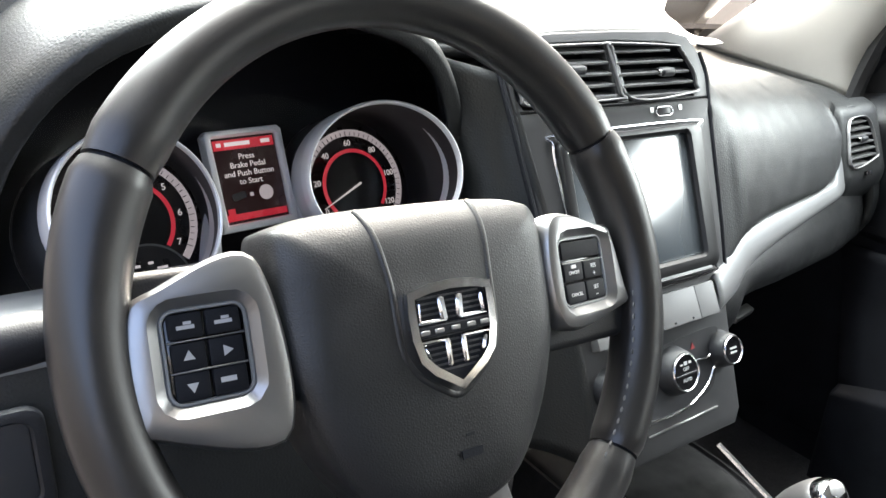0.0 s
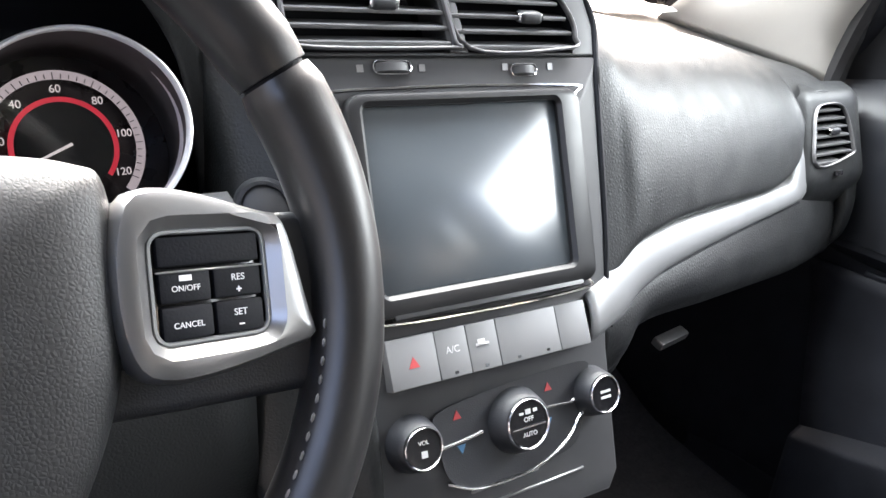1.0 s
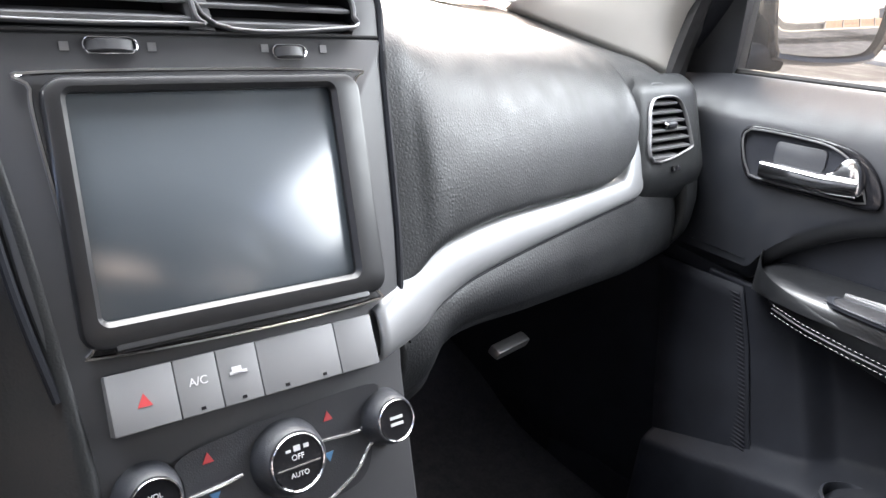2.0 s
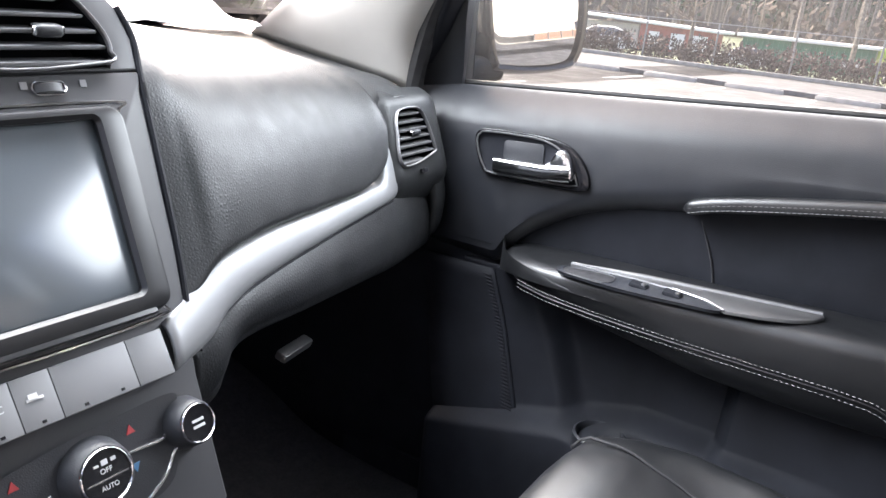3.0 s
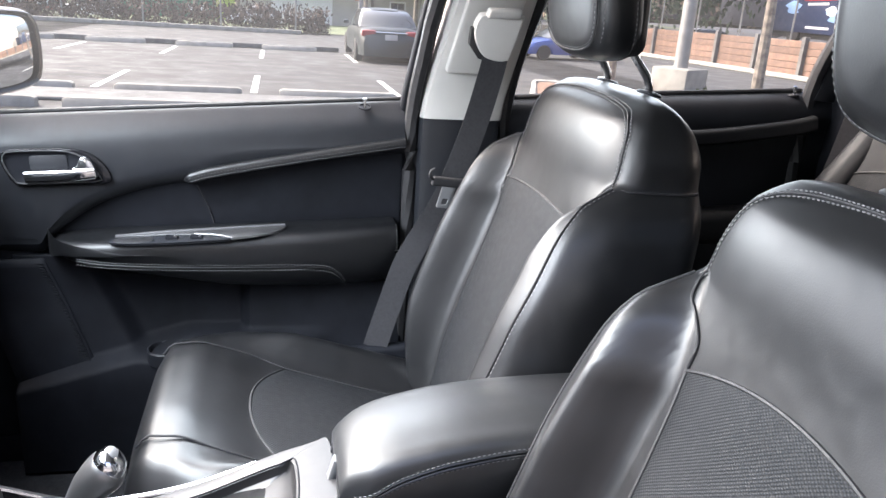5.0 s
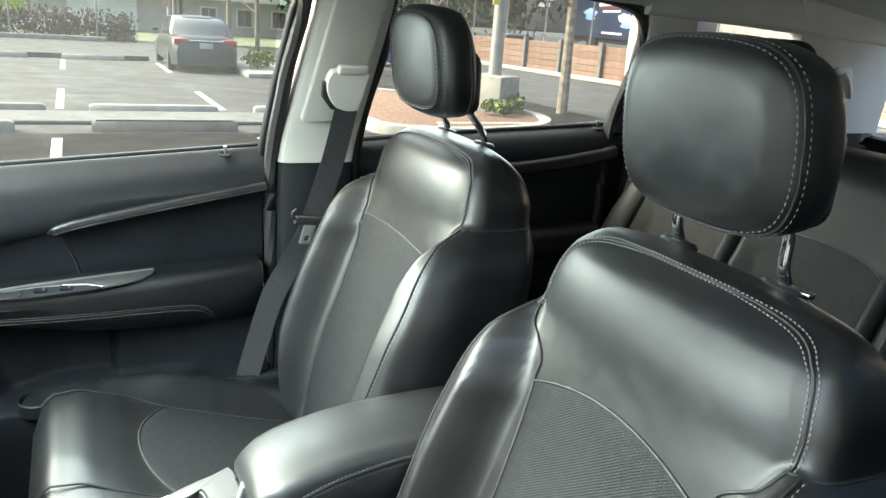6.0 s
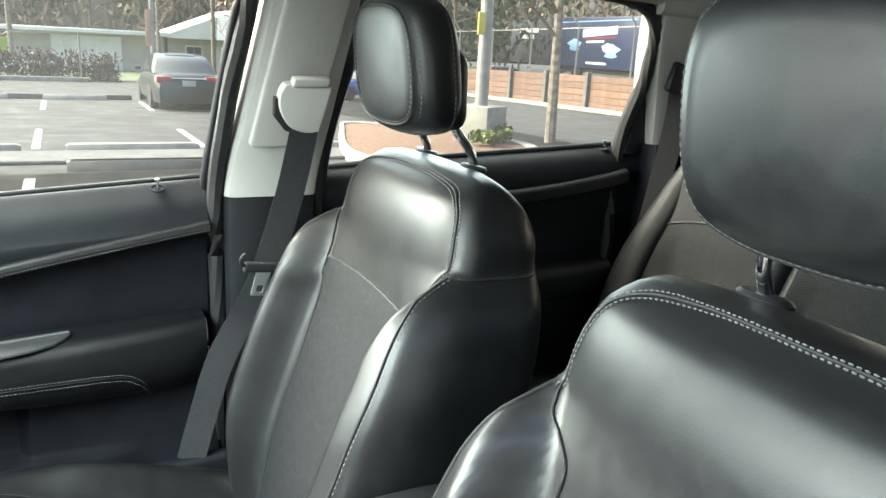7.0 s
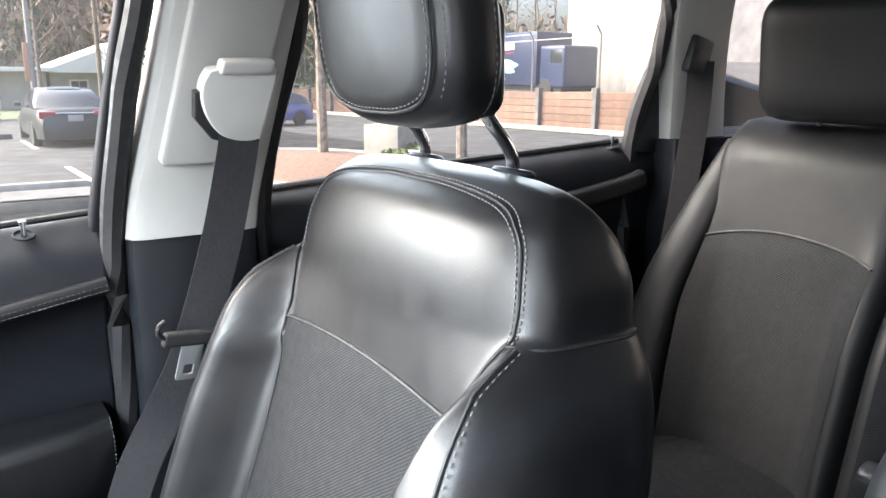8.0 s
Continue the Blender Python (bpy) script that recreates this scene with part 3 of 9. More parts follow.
def build_dash():
    dash = thing("dashboard", (0, 0.5, 0.7), "dark grey grained dashboard with satin silver trim strip", "dashboard")
    # passenger pad, padded and grained
    bm = bmesh.new()
    cols = []
    for x in (0.112, 0.135, 0.17, 0.24, 0.34, 0.44, 0.505, 0.532):
        lip = strip_hi(x)
        up = ease(0.49, 0.53, x)
        lip = lip + vec(0, 0.022, 0.055) * up
        crest = lerp_table(((0.11, 1.178), (0.2, 1.168), (0.4, 1.145), (0.55, 1.122)), x)
        k = (crest - lip.z) / 0.17
        col = [lip + vec(0, 0.012, -0.002), lip + vec(0, -0.004, 0.004), lip + vec(0, -0.005, 0.018 * k), lip + vec(0, 0.010, 0.062 * k), lip + vec(0, 0.034, 0.105 * k),
                     lip + vec(0, 0.070, 0.143 * k), vec(x, lip.y + 0.125, crest - 0.004), vec(x, lip.y + 0.22, crest - 0.002), vec(x, 0.92 - 0.3 * x * x, 1.135)]
        # the inner edge follows the side of the centre panel
        w = ease(0.20, 0.115, x)
        for q, hold in zip(col, (1, 1, 1, 1, 0.9, 0.55, 0.15)):
            v = (q.z - 1.11) / 0.925
            edge = 0.003 + lerp_table(((-0.16, 0.113), (-0.10, 0.119), (0.02, 0.126), (0.036, 0.1275), (0.06, 0.1295), (0.085, 0.1225)), v)
            q.y += (0.2635 + 0.41 * (q.z - 1.11) + 0.004 - q.y) * w * hold
            q.x += (edge + 0.0015 - 0.112) * w
        cols.append(col)
    net(bm, cols, 46, 46)
    solid(part("passenger_pad", bm, SOFT, dash, "grained soft passenger pad"), 0.02)
    # outer end of the pad, over the vent and round to the door
    bm = bmesh.new()
    net(bm, [[(0.520, 0.354, 1.060), (0.525, 0.372, 1.085), (0.525, 0.41, 1.110), (0.525, 0.50, 1.122), (0.53, 0.84, 1.135)],
             [(0.57, 0.357, 1.086), (0.575, 0.378, 1.096), (0.58, 0.43, 1.108), (0.585, 0.52, 1.116), (0.585, 0.82, 1.135)],
             [(0.62, 0.364, 1.080), (0.63, 0.388, 1.090), (0.645, 0.44, 1.100), (0.645, 0.52, 1.108), (0.64, 0.74, 1.135)],
             [(0.668, 0.402, 1.055), (0.678, 0.415, 1.068), (0.688, 0.450, 1.088), (0.688, 0.52, 1.10), (0.672, 0.72, 1.13)]], 20, 24)
    solid(part("pad_end", bm, SOFT, dash), 0.02)
    # grained panel round the vent, bent back towards the door
    VP = frame_at((0.586, 0.333, 1.041), (0.97, 0.07, 0), (0.10, 0.42, 0.9))
    vent_line = [(-0.040, -0.037), (0.036, -0.029), (0.043, -0.018), (0.034, 0.018), (0.018, 0.033), (-0.020, 0.034), (-0.034, 0.026), (-0.040, 0.004)]
    vent_line = [(p.x, p.y) for p in curve([vec(x, y, 0) for x, y in vent_line], 40, closed=True)]
    inner = rays(inset(vent_line, -0.001), 0.0, 0.0, 72)
    outer_line = rays([(-0.064, -0.098), (0.06, -0.098), (0.106, -0.09), (0.106, 0.03), (0.095, 0.066), (0.03, 0.068), (-0.04, 0.066), (-0.064, 0.040)], 0.0, 0.0, 72)
    bm = bmesh.new()
    rows = []
    for k in range(9):
        f = k / 8
        row = []
        for (ax, ay), (bx, by) in zip(inner, outer_line):
            x, y = ax + (bx - ax) * f, ay + (by - ay) * f
            row.append(VP @ vec(x, y, -7 * max(0, x - 0.050) ** 2 - 22 * max(0, y - 0.038) ** 2 - 18 * max(0, -0.046 - y) ** 2 - 25 * max(0, -0.043 - x) ** 2))
        rows.append(row)
    grid(bm, rows, close_v=True)
    part("vent_panel", bm, SOFT, dash, "grained panel round the vent")
    # end cap beside the door, below the vent
    bm = bmesh.new()
    net(bm, [[(0.622, 0.320, 0.980), (0.624, 0.316, 0.965), (0.626, 0.312, 0.94), (0.626, 0.314, 0.905), (0.625, 0.336, 0.868)],
             [(0.654, 0.326, 0.982), (0.656, 0.322, 0.965), (0.656, 0.318, 0.94), (0.654, 0.322, 0.905), (0.650, 0.346, 0.868)],
             [(0.680, 0.352, 0.984), (0.682, 0.348, 0.965), (0.682, 0.346, 0.94), (0.680, 0.352, 0.905), (0.675, 0.374, 0.868)],
             [(0.692, 0.44, 0.99), (0.694, 0.44, 0.965), (0.694, 0.44, 0.94), (0.690, 0.44, 0.905), (0.685, 0.44, 0.868)]], 16, 20)
    solid(part("end_cap", bm, SOFT, dash), 0.015)
    # silver strip and its widening round the vent
    bm = bmesh.new()
    rows = []
    for i in range(61):
        x = 0.092 + (0.5475 - 0.092) * i / 60
        hi, lo = strip_hi(x), strip_lo(x)
        hi = hi + vec(0, 0.036, 0.078) * ease(0.485, 0.546, x)
        lo = lo + vec(0, 0.010, 0.034) * ease(0.520, 0.548, x)
        out = vec(0.06, -0.30, 0.09).normalized()
        rows.append([lo + vec(0, 0.008, -0.003), lo + out * 0.001, lo.lerp(hi, 0.12) + out * 0.007, lo.lerp(hi, 0.5) + out * 0.008, lo.lerp(hi, 0.85) + out * 0.005, hi + out * 0.0, hi + vec(0, 0.012, 0)])
    sm = [curve(r, 14) for r in rows]
    grid(bm, sm)
    solid(part("silver_strip", bm, SILVER, dash, "satin silver painted trim strip"), 0.004)
    # glovebox bulge below the strip
    bm = bmesh.new()
    cols = []
    for x, z1, y1 in ((0.118, 0.87, 0.010), (0.15, 0.89, -0.006), (0.19, 0.918, -0.004), (0.30, 0.912, -0.014), (0.42, 0.900, -0.018), (0.52, 0.890, -0.020), (0.632, 0.885, -0.018)):
        lo = strip_lo(x)
        cols.append([lo + vec(0, 0.010, 0.002), lo + vec(0, -0.001, -0.003), lo.lerp(vec(x, lo.y + y1, z1), 0.5) + vec(0, -0.006, 0), vec(x, lo.y + y1 + 0.004, z1), vec(x, lo.y + y1 + 0.03, z1 - 0.018), vec(x, 0.42, z1 - 0.05), vec(x, 0.62, 0.74)])
    net(bm, cols, 36, 36)
    solid(part("glovebox_cover", bm, GLOVEBOX, dash, "grained glovebox cover"), 0.012)
    bm = bmesh.new()
    tube(bm, [strip_lo(0.125 + 0.39 * i / 50) + vec(0.0, -0.001, -0.001) for i in range(51)], 0.0016, 6)
    part("strip_gap", bm, PLASTIC_DARK, dash)
    # small grey slanted piece in the footwell, under the glovebox
    bm = bmesh.new()
    box(bm, (0.066, 0.016, 0.012), pose(0.381, 0.340, 0.797, 20, 4, 14), 0.004)
    part("glovebox_latch", bm, SATIN, dash, "small grey piece under the glovebox")

    # centre stack: one panel with openings
    side = [(-0.138, 0.036), (-0.137, 0.02), (-0.124, -0.10), (-0.114, -0.16), (-0.110, -0.20), (-0.108, -0.30), (-0.095, -0.315),
            (0.095, -0.315), (0.106, -0.30), (0.108, -0.20), (0.113, -0.16), (0.119, -0.10), (0.126, 0.02), (0.127, 0.036)]
    bm = bmesh.new()
    plate(bm, side, on(STACK, 0, 0, -0.030), 0.028, 0.003)
    part("stack_panel", bm, PANEL, dash, "satin dark grey centre panel")
    ring = [(-0.138, 0.036), (-0.08, 0.036), (0.0, 0.036), (0.08, 0.036), (0.127, 0.036), (0.129, 0.06), (0.122, 0.085), (0.108, 0.102), (0.08, 0.108), (0.0, 0.109), (-0.08, 0.108), (-0.13, 0.104), (-0.145, 0.085), (-0.142, 0.06)]
    gap = [(-0.128, 0.0395), (-0.08, 0.0395), (0.0, 0.0395), (0.08, 0.0395), (0.104, 0.0395), (0.110, 0.052), (0.105, 0.070), (0.090, 0.092), (0.07, 0.095), (0.0, 0.098), (-0.08, 0.097), (-0.126, 0.096), (-0.136, 0.086), (-0.135, 0.05)]
    bm = bmesh.new()
    plate(bm, ring, on(STACK, 0, 0, -0.030), 0.028, 0.002, hole=gap)
    part("vent_surround", bm, PANEL, dash, "satin dark grey vent surround")
    bm = bmesh.new()
    plate(bm, [(-0.011, 0.038), (0.006, 0.038), (-0.005, 0.098), (-0.021, 0.098)], on(STACK, 0, 0, -0.030), 0.030, 0.002)
    part("vent_divider", bm, PANEL, dash)
    # dark joint along both sides of the stack
    for pts in (((-0.150, 0.09), (-0.142, 0.02), (-0.128, -0.10), (-0.116, -0.165)), ((0.1245, 0.085), (0.1315, 0.06), (0.1285, 0.02), (0.1215, -0.10), (0.1155, -0.150))):
        bm = bmesh.new()
        tube(bm, [STACK @ vec(p.x, p.y, -0.0035) for p in curve([vec(x, y, 0) for x, y in pts], 30)], 0.0028, 8)
        part("joint", bm, PLASTIC_DARK, dash)
    # top cover over the vents
    bm = bmesh.new()
    net(bm, [[(x, y + 0.02 * (x / 0.14) ** 2, z - 0.018 * abs(x / 0.14) ** 3) for x in (-0.155, -0.08, 0, 0.08, 0.135)] for y, z in ((0.305, 1.203), (0.318, 1.214), (0.36, 1.216), (0.5, 1.19), (0.95, 1.135))], 20, 16)
    solid(part("top_cover", bm, SOFT, dash), 0.02)
    # vents
    left = [(-0.131, 0.052), (-0.118, 0.0425), (-0.010, 0.0425), (-0.008, 0.046), (-0.018, 0.092), (-0.024, 0.094), (-0.128, 0.092), (-0.133, 0.084)]
    right = [(0.005, 0.0425), (0.098, 0.0425), (0.105, 0.050), (0.103, 0.064), (0.088, 0.086), (0.078, 0.090), (-0.006, 0.094), (-0.010, 0.090)]
    left, right = ([(p.x, p.y) for p in curve([vec(x, y, 0) for x, y in q], 48, closed=True)] for q in (left, right))
    for o, tb, sd in ((left, (0.008, 0.003), 1), (right, (0.016, -0.002), 2)):
        v = thing("air_vent", STACK @ vec(0, 0.07, 0), "black louvred air vent with silver edge", "air vent", "dashboard vents")
        vent_parts(v, on(STACK, 0, 0, 0.0), o, 5, 28, tb, sd)
    # thumb wheels
    for x, y, w in ((-0.0585, 0.0285, 0.031), (0.054, 0.0255, 0.0255)):
        bm = bmesh.new()
        plate(bm, rounded(w, 0.0105, 0.0052, 6), on(STACK, x, y, -0.003), 0.003, 0.0008, hole=rounded(w - 0.003, 0.0078, 0.0038, 6))
        part("wheel_rim", bm, CHROME, dash, "thin bright rim")
        bm = bmesh.new()
        lathe(bm, ((0.0, -0.0036), (0.0085, -0.0036), (0.0095, -0.0028), (0.0095, 0.0028), (0.0085, 0.0036), (0, 0.0036)), 28, on(STACK, x, y, -0.0065) @ pose(0, 0, 0, 90, 0, 0) @ Matrix.Diagonal((52 * w, 1, 1, 1)))
        part("thumb_wheel", bm, PANEL, dash)
    for x in (-0.083, -0.035, 0.037, 0.080):
        bm = bmesh.new()
        box(bm, (0.005, 0.005, 0.0006), on(STACK, x, 0.028, -0.0016), 0)
        part("mark", bm, SATIN, dash)
    # screen unit
    unit = thing("touch_screen", STACK @ vec(0, -0.06, 0), "large unlit touch screen in a dark frame", "touch screen")
    outer = [(-0.104, 0.004), (-0.103, -0.03), (-0.092, -0.13), (-0.086, -0.146), (0.083, -0.148), (0.091, -0.13), (0.0985, -0.03), (0.099, 0.004), (0.091, 0.013), (-0.096, 0.013)]
    outer = [(p.x, p.y) for p in curve([vec(x, y, 0) for x, y in outer], 60, closed=True)]
    bm = bmesh.new()
    plate(bm, rounded(0.20, 0.152, 0.012, cy=-0.066), on(STACK, 0, 0, -0.004), 0.011, 0.003, hole=rounded(0.166, 0.128, 0.004, cx=-0.005, cy=-0.0625))
    part("bezel", bm, BEZEL, unit, "satin black bezel")
    bm = bmesh.new()
    plate(bm, rounded(0.1675, 0.1295, 0.004, cx=-0.005, cy=-0.0625), on(STACK, 0, 0, -0.004), 0.0045, 0.0005)
    part("glass", bm, SCREEN, unit, "dark glossy screen glass")
    bm = bmesh.new()
    box(bm, (0.168, 0.012, 0.006), on(STACK, 0, -0.139, 0.003) @ pose(0, 0, 0, -25), 0.002)
    part("lower_lip", bm, BEZEL, unit)
    bm = bmesh.new()
    tube(bm, [STACK @ vec(x, y, 0.0015) for x, y in outer], 0.0014, 6, closed=True, up=STACK.col[2].to_3d())
    part("chrome_line", bm, CHROME, unit, "thin chrome line")
    # silver switch bar below the screen
    bar = thing("switch_bar", STACK @ vec(0, -0.174, 0), "silver row of climate and hazard switches", "switch panel")
    edges = (-0.093, -0.055, -0.029, -0.003, 0.053, 0.083)
    for i, (a, b) in enumerate(zip(edges, edges[1:])):
        bm = bmesh.new()
        box(bm, (b - a - 0.0005, 0.0345, 0.014), on(STACK, (a + b) / 2, -0.174, 0.0) @ pose(0, 0, 0, -8), 0.0009, 2)
        part("switch", bm, SWITCH_GREY, bar)
        for x in (() if i in (0, 4) else ((a + b) / 2,) if i < 3 else (a + 0.016, a + 0.043)):
            bm = bmesh.new()
            box(bm, (0.0028, 0.0018, 0.001), on(STACK, x, -0.187, 0.0087) @ pose(0, 0, 0, -8), 0)
            part("lamp_window", bm, GLOSSY, bar)
    letters("A/C", 0.0070, on(STACK, -0.042, -0.171, 0.0068) @ pose(0, 0, 0, -8), PALE_MARK, bar)
    for x, mat, big in ((-0.074, RED_MARK, 0.0043),):
        bm = bmesh.new()
        plate(bm, [(-big, -big * 0.8), (big, -big * 0.8), (0, big)], on(STACK, x, -0.174, 0.0066) @ pose(0, 0, 0, -8), 0.0008, 0.0001)
        part("hazard_triangle", bm, mat, bar, "red hazard triangle")
    bm = bmesh.new()
    box(bm, (0.011, 0.0018, 0.0006), on(STACK, -0.017, -0.1715, 0.0071) @ pose(0, 0, 0, -8), 0)
    box(bm, (0.006, 0.0035, 0.0006), on(STACK, -0.018, -0.1695, 0.0073) @ pose(0, 0, 0, -8), 0)
    part("mark", bm, PALE_MARK, bar)
    # climate controls
    clim = thing("climate_panel", STACK @ vec(0, -0.24, 0), "climate panel with three rotary knobs", "climate control")
    bm = bmesh.new()
    wing = [(-0.052, -0.213), (0.070, -0.205), (0.072, -0.222), (0.062, -0.262), (0.03, -0.272), (-0.03, -0.274), (-0.056, -0.262), (-0.06, -0.23)]
    wing = [(p.x, p.y) for p in curve([vec(x, y, 0) for x, y in wing], 48, closed=True)]
    plate(bm, wing, on(STACK, 0.003, 0, -0.004), 0.005, 0.001)
    part("key_plate", bm, PLASTIC, clim)
    for x, y, mat, s in ((-0.042, -0.219, RED_MARK, 1), (-0.041, -0.244, BLUE_MARK, -1), (0.041, -0.217, RED_MARK, 1), (0.038, -0.244, BLUE_MARK, -1)):
        bm = bmesh.new()
        plate(bm, [(-0.0036, -0.0030 * s), (0.0036, -0.0030 * s), (0, 0.0036 * s)][::s], on(STACK, x, y, 0.001), 0.0006, 0.0001)
        part("arrow", bm, mat, clim, "red arrow" if s > 0 else "blue arrow")
    for pts in (((-0.060, -0.240), (-0.034, -0.238), (-0.022, -0.236)), ((0.032, -0.232), (0.060, -0.234), (0.066, -0.232)), ((-0.056, -0.266), (-0.03, -0.276), (0.02, -0.276), (0.055, -0.262), (0.070, -0.246), (0.082, -0.243))):
        bm = bmesh.new()
        tube(bm, [STACK @ vec(p.x, p.y, 0.0012) for p in curve([vec(x, y, 0) for x, y in pts], 20)], 0.0012, 6, up=STACK.col[2].to_3d())
        part("chrome_line", bm, CHROME, clim, "thin chrome line")
    knob(clim, on(STACK, -0.079, -0.2305, -0.013), 0.0200, "black volume knob with chrome ring", [(0, -0.004, 0.0045, 0.0045)])
    letters("VOL", 0.0042, on(STACK, -0.079, -0.2265, 0.0166), PALE_MARK, clim)
    knob(clim, on(STACK, 0.085, -0.2305, -0.013), 0.0200, "black tuning knob with chrome ring", [(0, 0.002, 0.010, 0.002), (0, -0.0025, 0.010, 0.002)])
    k = knob(clim, on(STACK, 0.0085, -0.235, -0.012), 0.0255, "large black fan knob with chrome ring", [(0, 0.0092, 0.0045, 0.0035), (-0.006, 0.0085, 0.0035, 0.0016), (0.0065, 0.0092, 0.0035, 0.0024)])
    letters("OFF", 0.0050, on(STACK, 0.0085, -0.2315, 0.0175), PALE_MARK, k)
    letters("AUTO", 0.0046, on(STACK, 0.0085, -0.2425, 0.0175), PALE_MARK, k)
    bm = bmesh.new()
    box(bm, (0.030, 0.0012, 0.0008), on(STACK, 0.0085, -0.2370, 0.0175), 0)
    part("bar", bm, CHROME, k)
    for x, y, w in ((-0.005, -0.278, 0.062), (0.017, -0.290, 0.106)):
        bm = bmesh.new()
        box(bm, (w, 0.0022, 0.003), on(STACK, x, y, -0.002) @ pose(0, 0, 0, 0, 0, 1), 0.0008, 1)
        part("slot_edge", bm, SATIN, clim)

    # passenger vent in the end of the strip
    v = thing("air_vent", (0.586, 0.333, 1.041), "black louvred passenger air vent with silver edge", "air vent", "dashboard vents")
    vent_parts(v, VP, vent_line, 7, 25, (0.002, 0.004), 3)
    bm = bmesh.new()
    lathe(bm, ((0.0, -0.003), (0.006, -0.003), (0.0065, 0), (0.006, 0.003), (0, 0.003)), 20, on(VP, 0.004, -0.050, 0.001) @ pose(0, 0, 0, 90, 0, 0))
    part("thumb_wheel", bm, GLOSSY, v)

    # driver side: cowl over the instruments
    hood = thing("instrument_hood", (-0.36, 0.35, 1.1), "grained dark hood arching over the instruments", "instrument hood")
    lip = [(-0.555, 0.300, 1.02), (-0.552, 0.295, 1.085), (-0.525, 0.285, 1.150), (-0.477, 0.277, 1.197), (-0.416, 0.272, 1.221), (-0.355, 0.270, 1.226), (-0.294, 0.272, 1.219), (-0.235, 0.282, 1.196), (-0.196, 0.300, 1.150), (-0.183, 0.312, 1.10), (-0.176, 0.318, 1.04)]
    lip = curve(lip, 40)
    bm = bmesh.new()
    rows = []
    c = vec(-0.365, 0.3, 1.08)
    for p in lip:
        d = vec(p.x - c.x, 0, p.z - c.z)
        dn = d.normalized()
        k = max(ease(-0.27, -0.20, p.x), 0.5 * ease(-0.47, -0.54, p.x)) * ease(1.20, 1.14, p.z)
        inner = p + dn * (0.012 + 0.028 * k) + vec(0, 0.045, 0)
        deep = p + dn * (0.016 + 0.034 * k) + vec(0, 0.13, 0)
        out1, out2 = p + dn * 0.016 + vec(0, 0.002, 0), p + dn * 0.026 + vec(0, 0.03, 0)
        out3 = p + dn * 0.040 + vec(0, 0.11, -0.004)
        out4 = p + dn * 0.050 + vec(0, 0.25, -0.03)
        out5 = vec(p.x * 1.02, 0.90, 1.13)
        rows.append(curve([deep, inner, p + vec(0, 0.004, -0.002), p + dn * 0.007 + vec(0, -0.003, 0), out1, out2, out3, out4, out5], 40))
    grid(bm, rows)
    part("hood_shell", bm, SOFT, hood, sharp=60)
    # flank between hood and stack
    bm = bmesh.new()
    net(bm, [[(-0.205, 0.312, 1.190), (-0.180, 0.305, 1.186), (-0.150, 0.298, 1.178), (-0.134, 0.292, 1.172)],
             [(-0.186, 0.325, 1.13), (-0.170, 0.295, 1.125), (-0.145, 0.280, 1.115), (-0.128, 0.262, 1.11)],
             [(-0.178, 0.325, 1.06), (-0.165, 0.275, 1.055), (-0.140, 0.255, 1.05), (-0.116, 0.236, 1.045)],
             [(-0.178, 0.30, 1.00), (-0.165, 0.255, 0.99), (-0.135, 0.232, 0.98), (-0.108, 0.205, 0.97)],
             [(-0.178, 0.27, 0.94), (-0.165, 0.232, 0.93), (-0.135, 0.210, 0.92), (-0.104, 0.178, 0.91)],
             [(-0.178, 0.24, 0.86), (-0.165, 0.205, 0.85), (-0.135, 0.185, 0.84), (-0.104, 0.150, 0.83)]], 30, 14)
    solid(part("flank", bm, SOFT, hood), 0.01)
    bm = bmesh.new()
    net(bm, [[(-0.215, 0.318, 1.198), (-0.17, 0.312, 1.196), (-0.13, 0.305, 1.195)], [(-0.22, 0.40, 1.21), (-0.17, 0.38, 1.212), (-0.12, 0.37, 1.213)], [(-0.22, 0.92, 1.13), (-0.17, 0.93, 1.13), (-0.12, 0.94, 1.13)]], 14, 10)
    solid(part("bridge", bm, SOFT, hood), 0.01)
    # start button
    SB = frame_at((-0.150, 0.262, 1.048), (1, -0.35, 0), (0, 0.35, 1))
    btn = thing("start_button", (-0.150, 0.262, 1.048), "round black start button with silver ring", "start button")
    bm = bmesh.new()
    lathe(bm, ((0.021, -0.006), (0.0205, 0.006), (0.018, 0.010), (0.0155, 0.010), (0.015, 0.005)), 32, SB)
    part("ring", bm, PLASTIC, btn)
    bm = bmesh.new()
    lathe(bm, ((0.0152, 0.004), (0.0152, 0.0075), (0.0135, 0.0088), (0, 0.0092)), 32, SB)
    part("cap", bm, PANEL, btn)
    # left end of the dashboard and knee panel
    bm = bmesh.new()
    net(bm, [[(-0.556, 0.31, 1.10), (-0.60, 0.30, 1.09), (-0.66, 0.33, 1.075), (-0.70, 0.37, 1.06)],
             [(-0.556, 0.30, 1.07), (-0.60, 0.28, 1.06), (-0.66, 0.30, 1.05), (-0.70, 0.34, 1.045)],
             [(-0.56, 0.275, 1.03), (-0.60, 0.255, 1.03), (-0.66, 0.275, 1.03), (-0.70, 0.32, 1.03)]], 12, 14)
    solid(part("left_end", bm, SOFT, hood), 0.012)
    bm = bmesh.new()
    net(bm, [[(-0.60, 0.31, 1.13), (-0.66, 0.33, 1.10), (-0.70, 0.37, 1.07)], [(-0.59, 0.42, 1.175), (-0.66, 0.44, 1.135), (-0.70, 0.46, 1.10)], [(-0.56, 0.9, 1.13), (-0.62, 0.82, 1.13), (-0.67, 0.72, 1.13)]], 14, 10)
    solid(part("left_top", bm, SOFT, hood), 0.012)
